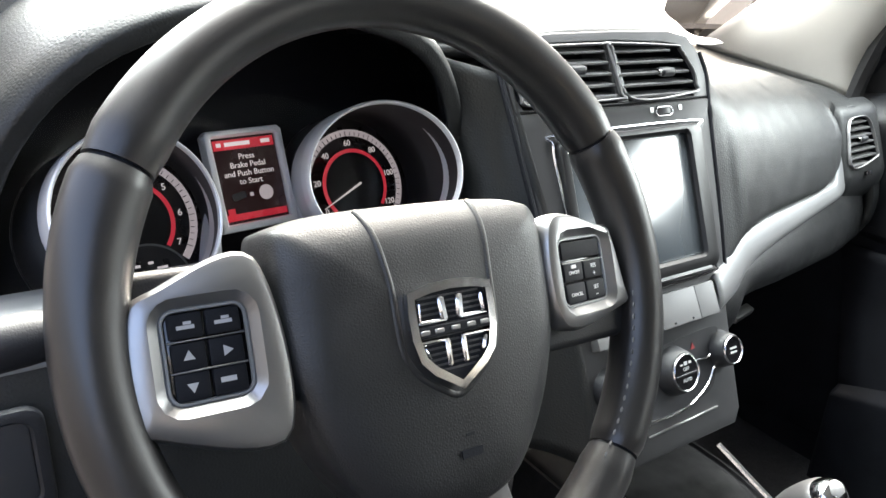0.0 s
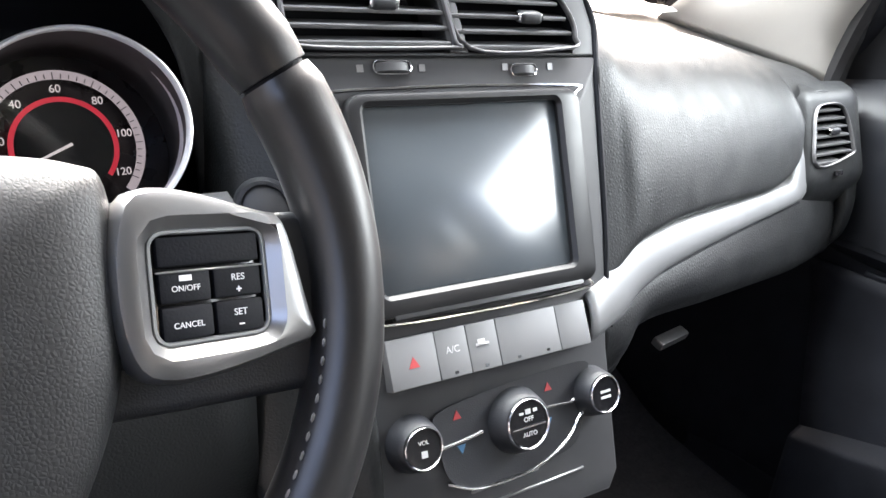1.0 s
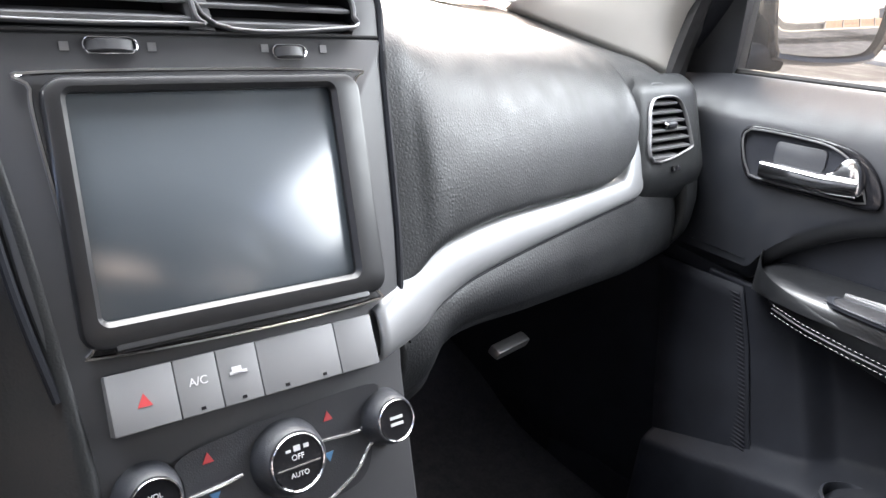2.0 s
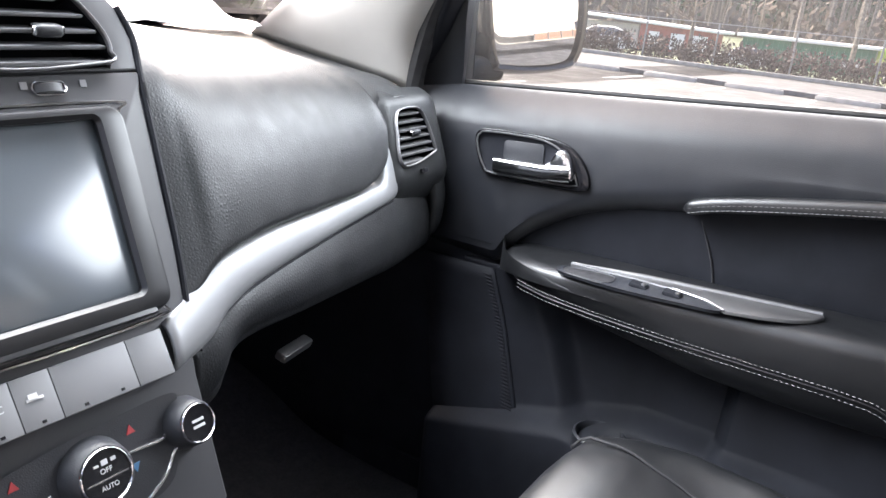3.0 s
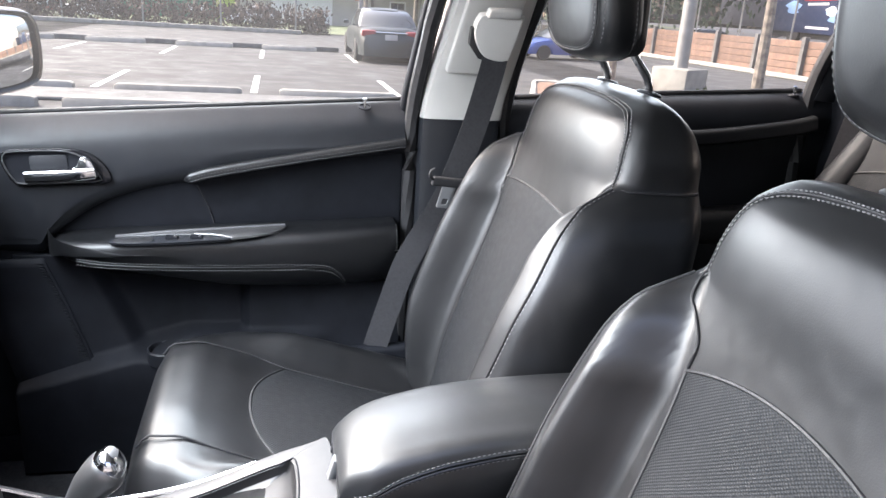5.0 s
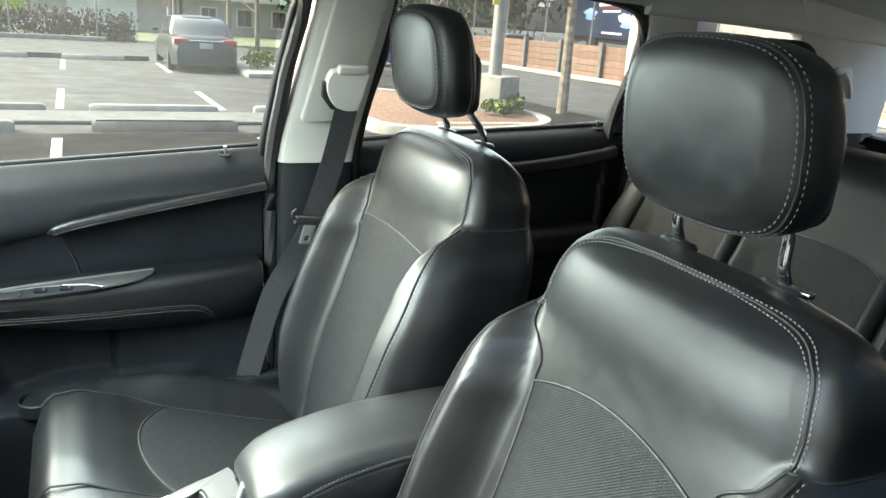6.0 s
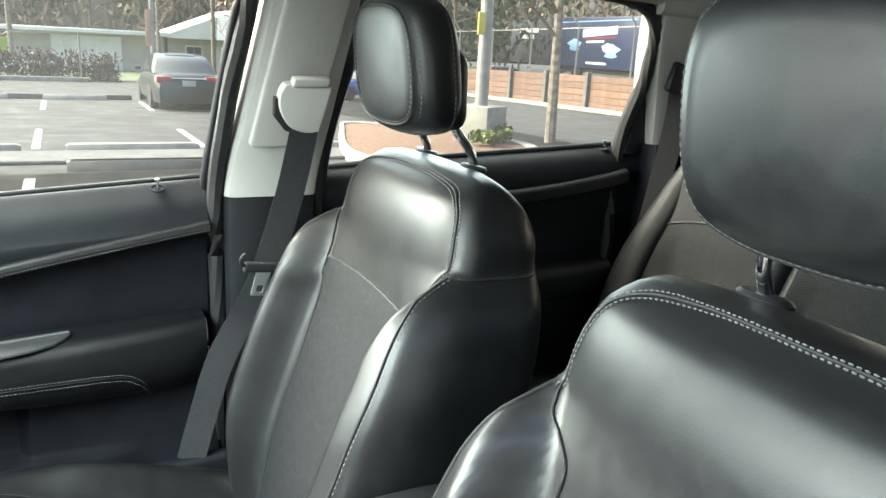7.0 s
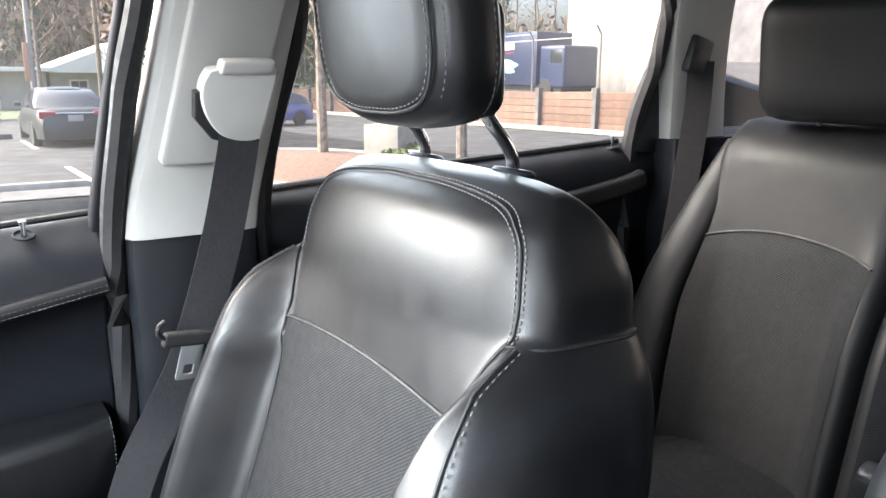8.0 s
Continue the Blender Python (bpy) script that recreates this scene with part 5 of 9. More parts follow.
    part("shroud", bm, PLASTIC, col)
    bm = bmesh.new()
    base = W.translation + ax * 0.075
    path = curve([base + vec(-0.05, 0, 0.012), base + vec(-0.13, -0.005, 0.028), base + vec(-0.185, -0.012, 0.032), base + vec(-0.235, -0.018, 0.032)], 20)
    tube(bm, path, 0.011, 14, scale=[0.8 + 0.45 * ease(0.45, 0.7, i / 20) for i in range(21)])
    part("stalk", bm, PLASTIC, col, "black multifunction stalk")


build_shell()
build_pillars()
build_dash()
build_cluster()
build_wheel()

# ---- passenger door ----
def build_door():
    door = thing("passenger_door", (0.74, 0.0, 0.5), "black front passenger door with padded armrest and window", "car door")
    # upper roll under the window: profile carried along the door
    def upper(y, v):
        """v from the glass edge (0) down to the recess line (1)."""
        b = belt(y)
        low = recess(y)
        r = max(0.006, min(0.030, b - 0.068 - low))
        x0 = 0.748 + 0.05 * max(0, y - 0.1) ** 2
        pts = ((x0, b + 0.004), (x0 - 0.012, b + 0.008), (0.722, b - 0.004), (0.700, b - 0.030), (0.692, b - 0.060), (0.690, low + r), (0.6925, low + 0.5 * r), (0.6995, low + 0.1 * r), (0.7095, low - 0.006))
        c = curve([vec(x, y, z) for x, z in pts], 28)
        return c[round(v * 28)]

    def recess(y):
        return lerp_table(((-0.45, 1.063), (-0.3, 1.050), (-0.1, 1.020), (-0.008, 0.998), (0.06, 0.985), (0.129, 0.962), (0.19, 0.925), (0.229, 0.890), (0.25, 0.862), (0.60, 0.86)), y)

    bm = bmesh.new()
    grid(bm, [[upper(0.52 - 0.935 * i / 170, v / 28) for v in range(29)] for i in range(171)])
    solid(part("upper_panel", bm, PLASTIC, door, "grained black upper door panel"), 0.01, (1, 0, 0))
    # inner panel behind the armrest
    bm = bmesh.new()
    ins = []
    for i in range(111):
        y = 0.262 - 0.677 * i / 110
        t = recess(y) + 0.003
        ins.append([vec(x, y, t + (0.845 - t) * f) for x, f in ((0.7085, 0.0), (0.7105, 0.03), (0.7135, 0.09), (0.716, 0.15), (0.718, 0.5), (0.715, 1.0))])
    grid(bm, ins)
    solid(part("inner_panel", bm, PLASTIC_DARK, door), 0.01, (1, 0, 0))
    bm = bmesh.new()
    tube(bm, curve([(0.7165, -0.020, 0.995), (0.716, -0.045, 0.94), (0.716, -0.055, 0.905)], 12), 0.0012, 6)
    part("panel_joint", bm, RUBBER, door)
    # stitched trim above the armrest
    bm = bmesh.new()
    path = curve([(0.700, -0.006, 0.996), (0.692, -0.02, 1.004), (0.688, -0.06, 1.016), (0.687, -0.15, 1.034), (0.688, -0.3, 1.060), (0.690, -0.412, 1.078)], 44)
    sweep(bm, path, rounded(0.019, 0.022, 0.007), up=(-1, 0, 0), scale=[0.25 + 0.75 * ease(0, 0.22, i / 44) for i in range(45)])
    part("stitched_trim", bm, LEATHER, door, "stitched black leather trim")
    for dz in (-0.0055, 0.0005):
        part("trim_stitching", stitches([p + vec(-0.0108, 0, dz) for p in path[6:]], 0.0052, 0.0008, 0.0005), THREAD, door, "pale stitching")
    # armrest: padded body tapering to its front tip
    def arm_top(y):
        return lerp_table(((-0.40, 0.922), (-0.2, 0.912), (0.0, 0.904), (0.12, 0.899), (0.205, 0.892), (0.232, 0.882)), y)

    def arm_low(y):
        return lerp_table(((-0.40, 0.797), (-0.3, 0.797), (-0.2, 0.799), (-0.09, 0.806), (0.0, 0.820), (0.15, 0.843), (0.21, 0.853), (0.232, 0.864)), y)

    def arm_out(y):
        return lerp_table(((-0.40, 0.660), (-0.34, 0.645), (-0.2, 0.628), (0.0, 0.618), (0.12, 0.620), (0.18, 0.632), (0.215, 0.655), (0.234, 0.69)), y)
    bm = bmesh.new()
    rows = []
    for i in range(57):
        y = -0.398 + 0.632 * i / 56
        t, l, o = arm_top(y), arm_low(y), arm_out(y)
        rows.append(curve([vec(0.716, y, t + 0.001), vec(0.70, y, t), vec(o + 0.026, y, t), vec(o + 0.010, y, t - 0.003), vec(o + 0.003, y, t - 0.010), vec(o + 0.001, y, t - 0.024), vec(o + 0.003, y, l + 0.045 + 0.2 * max(0, t - l - 0.09)), vec(o + 0.016, y, l + 0.016), vec(o + 0.040, y, l), vec(0.716, y, l + 0.004)], 32))
    vs = grid(bm, rows)
    bm.faces.new(vs[0]), bm.faces.new(vs[-1])
    arm = part("armrest", bm, LEATHER, door, "padded black leather armrest", sharp=60)
    seam = []
    for i in range(60):
        y = 0.175 - 0.40 * i / 59
        seam.append(vec(arm_out(y) + 0.0010, y, lerp_table(((-0.26, 0.8465), (-0.21, 0.849), (-0.1, 0.852), (0.08, 0.857), (0.185, 0.864)), y)))
    end = curve([seam[-1], vec(arm_out(-0.262) + 0.001, -0.262, 0.844), vec(arm_out(-0.286) + 0.003, -0.286, 0.830), vec(arm_out(-0.300) + 0.012, -0.300, 0.811)], 20)
    line = seam + end[1:]
    bm = bmesh.new()
    tube(bm, line, 0.0012, 6)
    part("armrest_seam", bm, LEATHER_RIM, arm)
    for dz in (-0.005, 0.005):
        part("armrest_stitching", stitches([p + vec(-0.0012, 0, dz) for p in line], 0.0046, 0.0014, 0.0005), THREAD, arm, "pale double stitching")
    edge = curve([(0.664, -0.398, 0.924), (0.652, -0.399, 0.90), (0.655, -0.399, 0.85), (0.668, -0.398, 0.803)], 20)
    part("end_stitching", stitches([p + vec(-0.002, 0.001, 0) for p in edge], 0.004, 0.0016, 0.0005), THREAD_FINE, arm, "pale stitching")
    # pull cup, switches and silver insert in the armrest top
    T = frame_at((0, 0, 0.9035), (1, 0, 0), (0, 1, -0.040))
    def smooth(pts, n=48):
        return [(p.x, p.y) for p in curve([vec(x, y, 0) for x, y in pts], n, closed=True)]
    sw = part("switch_plate", (lambda b: (plate(b, smooth([(0.604, 0.03), (0.607, -0.035), (0.612, -0.086), (0.628, -0.079), (0.641, -0.040), (0.648, 0.02), (0.647, 0.075), (0.640, 0.112), (0.628, 0.118), (0.613, 0.104)][::-1]), T, 0.0040, 0.001), b)[1])(bmesh.new()), PLASTIC, door, "black window switch plate")
    # flat black plate standing in for the shade inside the pull cup
    bm = bmesh.new()
    cup = smooth([(0.610, 0.050), (0.612, 0.098), (0.628, 0.112), (0.640, 0.104), (0.643, 0.055), (0.630, 0.044)][::-1])
    plate(bm, cup, on(T, 0, 0, 0.0038), 0.0006, 0.0002)
    part("pull_cup", bm, RUBBER, sw, "flat black plate for the shaded hollow of the pull cup")
    bm = bmesh.new()
    tube(bm, [T @ vec(x, y, 0.0042) for x, y in cup], 0.0012, 6, closed=True)
    part("cup_edge", bm, PLASTIC, sw)
    for x, y in ((0.628, 0.012), (0.626, -0.030)):
        bm = bmesh.new()
        box(bm, (0.016, 0.022, 0.006), pose(x, y, 0.9090 - 0.04 * y, 8), 0.0025)
        part("window_switch", bm, PLASTIC_DARK, sw)
        bm = bmesh.new()
        box(bm, (0.010, 0.005, 0.003), pose(x, y - 0.006, 0.9122 - 0.04 * y, 8), 0.0012)
        part("switch_tip", bm, SATIN, sw, "bright switch tip")
    bm = bmesh.new()
    tongue = [(0.652, 0.112), (0.650, 0.060), (0.651, 0.020), (0.645, -0.030), (0.634, -0.066), (0.622, -0.083), (0.614, -0.094), (0.623, -0.130), (0.638, -0.163), (0.655, -0.181), (0.674, -0.190), (0.681, -0.187), (0.677, -0.133), (0.671, -0.058), (0.664, 0.025), (0.656, 0.100)]
    plate(bm, tongue, on(T, 0, 0, 0.0012), 0.0042, 0.001)
    si = part("silver_insert", bm, SATIN, door, "silver pull-cup insert")
    bm = bmesh.new()
    edge_ = curve([T @ vec(x, y, 0.0058) for x, y in ((0.654, 0.112), (0.664, 0.025), (0.671, -0.058), (0.677, -0.133), (0.681, -0.187))], 30)
    tube(bm, edge_, 0.0034, 8, scale=[0.25 + 0.75 * ease(0, 0.3, i / 30) for i in range(31)])
    part("raised_edge", bm, SATIN, si)
    bm = bmesh.new()
    tube(bm, curve([T @ vec(x, y, 0.0056) for x, y in ((0.646, -0.025), (0.634, -0.066), (0.622, -0.083), (0.614, -0.093))], 16), 0.0014, 6)
    part("raised_edge", bm, SATIN, si)
    # lever in its bowl
    H = frame_at((0.691, 0.205, 1.020), (0, -1, 0.06), (0.06, 0.05, 1))
    outer_ = [(-0.092, 0.018), (-0.087, 0.030), (-0.074, 0.0345), (-0.02, 0.034), (0.02, 0.032), (0.052, 0.024), (0.074, 0.006), (0.086, -0.016), (0.086, -0.028), (0.074, -0.034), (0.0, -0.034), (-0.062, -0.032), (-0.075, -0.026), (-0.084, -0.010)]
    bowl = [(-0.087, 0.016), (-0.083, 0.026), (-0.070, 0.030), (0.0, 0.029), (0.030, 0.023), (0.050, 0.010), (0.065, -0.012), (0.068, -0.022), (0.060, -0.028), (-0.055, -0.027), (-0.069, -0.022), (-0.079, -0.008)]
    outer_, bowl = (rays(smooth(q[::-1]), 0.0, 0.0, 72) for q in (outer_, bowl))
    bm = bmesh.new()
    plate(bm, outer_, H, 0.006, 0.003, hole=bowl)
    hb = part("handle_bezel", bm, GLOSSY, door, "gloss black handle bezel")
    bm = bmesh.new()
    tube(bm, [H @ vec(x, y, 0.0062) for x, y in bowl], 0.0013, 6, closed=True, up=(1, 0, 0))
    part("bezel_line", bm, SATIN, hb, "thin bright line round the bowl")
    bm = bmesh.new()
    a, b = [bm.verts.new(H @ vec(x * 1.01, y * 1.02, 0.003)) for x, y in bowl], [bm.verts.new(H @ vec(x * 0.90, y * 0.88, 0.0012)) for x, y in bowl]
    for i in range(72):
        bm.faces.new((a[i], a[(i + 1) % 72], b[(i + 1) % 72], b[i]))
    bm.faces.new(b)
    part("bowl", bm, PLASTIC_DARK, hb)
    bm = bmesh.new()
    plate(bm, rounded(0.062, 0.026, 0.006, cx=-0.014, cy=0.008), on(H, 0, 0, 0.0014), 0.002, 0.0008)
    part("bowl_window", bm, PLASTIC, hb)
    bm = bmesh.new()
    path = curve([H @ vec(-0.052, -0.014, 0.010), H @ vec(-0.01, -0.014, 0.013), H @ vec(0.03, -0.014, 0.015), H @ vec(0.062, -0.012, 0.012)], 24)
    sweep(bm, path, rounded(0.014, 0.022, 0.006), up=(0, 0, 1))
    lev = part("lever", bm, CHROME, hb, "chrome door lever")
    bm = bmesh.new()
    plate(bm, [(p.x, p.y) for p in curve([vec(*q, 0) for q in ((0.014, -0.008), (0.030, 0.001), (0.040, 0.016), (0.050, 0.018), (0.060, 0.008), (0.066, -0.014), (0.06, -0.022), (0.03, -0.022))][::-1], 36, closed=True)], on(H, 0, 0, 0.004), 0.013, 0.005)
    part("lever_root", bm, CHROME, hb, "chrome lever root")
    # lock pin
    lk = thing("lock_pin", (0.715, -0.335, 1.137), "chrome lock pin on the door sill", "lock pin")
    bm = bmesh.new()
    lathe(bm, ((0.0125, 0.0), (0.0120, 0.0018), (0.0105, 0.0022), (0.0095, 0.0004), (0.004, 0.0002)), 24, pose(0.715, -0.335, belt(-0.335) + 0.001, 0, -20))
    part("collar", bm, PLASTIC_DARK, lk)
    bm = bmesh.new()
    lathe(bm, ((0.0028, 0), (0.0028, 0.012), (0.0048, 0.013), (0.0048, 0.017), (0.0, 0.019)), 16, pose(0.715, -0.335, belt(-0.335) + 0.001))
    part("pin", bm, CHROME, lk)
    # lower panel with map pocket
    bm = bmesh.new()
    rows = []
    for i in range(111):
        y = 0.30 - 0.72 * i / 110
        row = []
        for j in range(111):
            z = 0.852 - 0.42 * j / 110
            x = 0.700 - 0.030 * ease(0.80, 0.60, z)
            inside = ease(0.170 - 0.50 * (0.80 - z), 0.135 - 0.50 * (0.80 - z), y) * ease(-0.118, -0.098, y)
            pocket = inside * ease(0.655, 0.675, z) * ease(0.835, 0.80, z)
            lip = ease(0.705 - 0.26 * max(0, y), 0.680 - 0.26 * max(0, y), z) * ease(-0.30, -0.12, y)
            x += 0.034 * pocket - 0.038 * lip
            row.append(vec(x, y, z))
        rows.append(row)
    grid(bm, rows)
    solid(part("lower_panel", bm, PLASTIC_DARK, door, "black lower door panel with map pocket"), 0.01, (1, 0, 0))
    bm = bmesh.new()
    lathe(bm, ((0.036, -0.02), (0.036, 0.004), (0.033, 0.006), (0.031, 0.003), (0.030, -0.02)), 32, pose(0.655, 0.035, 0.673, 0, 0, 0))
    part("cup_holder", bm, PLASTIC, door, "round cup holder rim")
    # speaker grille, ribbed
    gr = part("speaker_grille", (lambda b: (net(b, [[(0.694 - 0.030 * ease(0.80, 0.60, z), 0.245 - 0.40 * (0.845 - z), z), (0.690 - 0.030 * ease(0.80, 0.60, z), 0.275 - 0.40 * (0.845 - z), z), (0.684 - 0.030 * ease(0.80, 0.60, z), 0.37 - 0.3 * (0.845 - z), z)] for z in (0.848, 0.77, 0.69, 0.61)], 12, 6), b)[1])(bmesh.new()), PLASTIC_DARK, door, "black ribbed speaker grille")
    solid(gr, 0.004, (1, 0, 0))
    for i in range(44):
        z = 0.838 - 0.0050 * i
        y = 0.246 - 0.40 * (0.845 - z)
        x = 0.6925 - 0.030 * ease(0.80, 0.60, z)
        bm = bmesh.new()
        box(bm, (0.003, 0.026, 0.0022), pose(x, y + 0.017, z, 4, 0, -6), 0.0008, 1)
        part("rib", bm, PLASTIC_DARK, gr)
    # window pane and frame
    bm = bmesh.new()
    net(bm, [[(0.750 - 0.40 * max(0, z - 1.13) ** 1.25, y, z) for y in (0.44, 0.2, -0.1, -0.43)] for z in (1.06, 1.2, 1.35, 1.53)], 14, 14)
    g = part("pane", bm, GLASS, door, "clear side window")
    g.visible_shadow = False
    bm = bmesh.new()
    tube(bm, [vec(0.748 + 0.05 * max(0, y - 0.1) ** 2, y, belt(y) + 0.010) for y in np.linspace(0.36, -0.41, 30)], 0.005, 8)
    part("glass_seal", bm, RUBBER, door, "black window seal")
    bm = bmesh.new()
    sweep(bm, curve([(0.735, -0.418, 1.13), (0.700, -0.440, 1.28), (0.655, -0.462, 1.42), (0.622, -0.470, 1.50), (0.617, -0.25, 1.525), (0.622, 0.02, 1.49), (0.655, 0.22, 1.385), (0.692, 0.345, 1.25), (0.728, 0.42, 1.13)], 50), rounded(0.03, 0.034, 0.008), up=(-1, 0, 0.3))
    part("window_frame", bm, PLASTIC_DARK, door, "black window frame")
    # sail panel in the front corner
    bm = bmesh.new()
    vs = [vec(0.740, 0.36, belt(0.36) + 0.002), vec(0.722, 0.47, belt(0.47)), vec(0.715, 0.425, 1.16), vec(0.688, 0.33, 1.285), vec(0.722, 0.352, 1.19), vec(0.738, 0.358, 1.12)]
    m = bm.verts
    ring = [m.new(p) for p in vs]
    back = [m.new(p + vec(0.03, 0, 0)) for p in vs]
    bm.faces.new(ring), bm.faces.new(back[::-1])
    for i in range(6):
        bm.faces.new((ring[i], back[i], back[(i + 1) % 6], ring[(i + 1) % 6]))
    part("sail_panel", bm, PLASTIC, door, "black corner panel")
    # outer skin
    bm = bmesh.new()
    net(bm, [[(0.775, y, belt(y)), (0.83, y, 1.03), (0.85, y, 0.85), (0.84, y, 0.5)] for y in (0.5, 0.1, -0.3, -0.45)], 10, 12)
    solid(part("outer_skin", bm, BODY_PAINT, door, "dark painted door skin"), 0.01, (-1, 0, 0))

    # mirror outside
    mir = thing("door_mirror", (0.86, 0.40, 1.12), "dark door mirror with a rounded housing", "door mirror")
    M = frame_at((0.955, 0.352, 1.186), (0.945, -0.327, 0.0), (0, 0.06, 1)) @ Matrix.Diagonal((1.42, 1, 1, 1))
    o = [(-0.085, 0.075), (-0.072, -0.055), (-0.045, -0.075), (0.045, -0.070), (0.075, -0.045), (0.082, 0.03), (0.068, 0.072), (0.02, 0.082), (-0.05, 0.084)]
    o = [(p.x, p.y) for p in curve([vec(x, y, 0) for x, y in o], 48, closed=True)]
    bm = bmesh.new()
    rows = []
    for k, z in ((0.90, 0.002), (0.97, 0.004), (1.03, -0.003), (1.08, -0.02), (1.08, -0.05), (0.95, -0.085), (0.6, -0.115), (0.15, -0.125)):
        rows.append([M @ vec(x * k, y * k, z) for x, y in o])
    vs = grid(bm, rows, close_v=True)
    bm.faces.new(vs[-1])
    part("housing", bm, GLOSSY, mir, "dark mirror housing", sharp=60)
    bm = bmesh.new()
    plate(bm, [(x * 0.92, y * 0.92) for x, y in o], on(M, 0, 0, -0.006), 0.003, 0.0004)
    part("mirror_glass", bm, MIRROR, mir, "mirror glass")
    bm = bmesh.new()
    sweep(bm, curve([(0.75, 0.42, 1.105), (0.83, 0.43, 1.105), (0.90, 0.42, 1.115)], 10), rounded(0.09, 0.045, 0.015), up=(0, 0, 1))
    part("foot", bm, PLASTIC_DARK, mir)


def build_rear_door(side=1):
    """side: +1 for the passenger side, -1 for the driver side."""
    door = thing("rear_door", (0.72 * side, -0.95, 0.5), "black rear door with stitched trim and window", "car door")
    def x_in(y):
        return 0.695 - 0.05 * ease(-0.7, -1.3, y)
    bm = bmesh.new()
    grid(bm, [curve([vec(x_in(y) + 0.05, y, belt(y) + 0.004), vec(x_in(y) + 0.03, y, belt(y) + 0.004), vec(x_in(y) + 0.008, y, belt(y) - 0.012), vec(x_in(y), y, belt(y) - 0.045), vec(x_in(y) + 0.01, y, belt(y) - 0.10), vec(x_in(y) + 0.014, y, 0.95), vec(x_in(y) - 0.01, y, 0.80), vec(x_in(y), y, 0.45)], 30)
              for y in (-0.60 - 0.715 * i / 40 for i in range(41))])
    solid(part("panel", bm, PLASTIC, door), 0.012, (1, 0, 0))
    path = curve([(0.690, -0.62, 1.075), (0.670, -0.85, 1.095), (0.650, -1.05, 1.115), (0.638, -1.20, 1.138), (0.634, -1.25, 1.15)], 30)
    bm = bmesh.new()
    sweep(bm, path, rounded(0.032, 0.024, 0.009), up=(-1, 0, 0))
    part("stitched_trim", bm, LEATHER, door, "stitched black leather trim")
    bm = bmesh.new()
    sweep(bm, curve([(0.67, -0.63, 0.92), (0.635, -0.8, 0.925), (0.62, -1.0, 0.935), (0.62, -1.2, 0.945)], 24), rounded(0.07, 0.07, 0.02), up=(0, 0, 1))
    part("armrest", bm, LEATHER, door, "black padded armrest")
    bm = bmesh.new()
    net(bm, [[(0.735 - 0.40 * max(0, z - 1.13) ** 1.25 - 0.03 * ease(-0.8, -1.25, y), y, z) for y in (-0.62, -0.9, -1.27)] for z in (1.10, 1.2, 1.35, 1.53)], 14, 14)
    g = part("pane", bm, GLASS_REAR if side > 0 else GLASS_DARK, door, "tinted side window")
    g.visible_shadow = False
    bm = bmesh.new()
    tube(bm, [vec(x_in(y) + 0.038, y, belt(y) + 0.009) for y in np.linspace(-0.6, -1.24, 24)], 0.005, 8)
    part("glass_seal", bm, RUBBER, door)
    bm = bmesh.new()
    plate(bm, [(-1.245, 1.195), (-1.30, 1.19), (-1.33, 1.40), (-1.318, 1.42), (-1.305, 1.395)][::-1], Matrix(((0, 0, -1, 0.665), (1, 0, 0, 0), (0, 1, 0, 0), (0, 0, 0, 1))), 0.02, 0.004)
    part("corner_panel", bm, PLASTIC, door, "black corner panel")
    bm = bmesh.new()
    net(bm, [[(0.765, y, belt(y)), (0.83, y, 1.03), (0.85, y, 0.85), (0.84, y, 0.5)] for y in (-0.46, -0.9, -1.3)], 10, 12)
    solid(part("outer_skin", bm, BODY_PAINT, door, "dark painted door skin"), 0.01, (-1, 0, 0))
    lk = thing("lock_pin", (0.67 * side, -1.215, belt(-1.215)), "chrome lock pin on the rear sill", "lock pin")
    bm = bmesh.new()
    lathe(bm, ((0.012, 0), (0.011, 0.0025), (0.004, 0.003)), 20, pose(0.672, -1.215, belt(-1.215)))
    part("collar", bm, RUBBER, lk)
    bm = bmesh.new()
    lathe(bm, ((0.0028, 0), (0.0028, 0.013), (0.0048, 0.014), (0.0048, 0.019), (0.0, 0.021)), 14, pose(0.672, -1.215, belt(-1.215)))
    part("pin", bm, CHROME, lk)
    if side < 0:
        for ob in [door] + list(door.children) + [lk] + list(lk.children):
            if ob.type == "MESH":
                ob.data.transform(Matrix.Diagonal((-1, 1, 1, 1)))
                ob.data.flip_normals()


# ---- front seats ----
BACK_F = ((0.60, -0.440), (0.72, -0.462), (0.82, -0.492), (0.93, -0.532), (1.03, -0.566), (1.10, -0.583), (1.16, -0.594), (1.205, -0.612), (1.228, -0.645))
BACK_B = ((0.60, -0.640), (0.72, -0.672), (0.85, -0.700), (1.0, -0.726), (1.10, -0.740), (1.15, -0.741), (1.19, -0.730), (1.215, -0.710), (1.234, -0.685))
BACK_W = ((0.60, 0.225), (0.72, 0.245), (0.86, 0.262), (0.98, 0.263), (1.05, 0.254), (1.09, 0.241), (1.112, 0.226), (1.124, 0.217), (1.16, 0.212), (1.20, 0.196), (1.225, 0.172), (1.236, 0.14))
BACK_BOLSTER = ((0.60, 0.03), (0.70, 0.060), (0.82, 0.088), (0.93, 0.090), (1.02, 0.082), (1.07, 0.072), (1.10, 0.058), (1.118, 0.034), (1.130, 0.006), (1.145, 0.0))


BOLSTER_IN = ((1.03, 0.60), (1.08, 0.67), (1.105, 0.75), (1.13, 0.86))


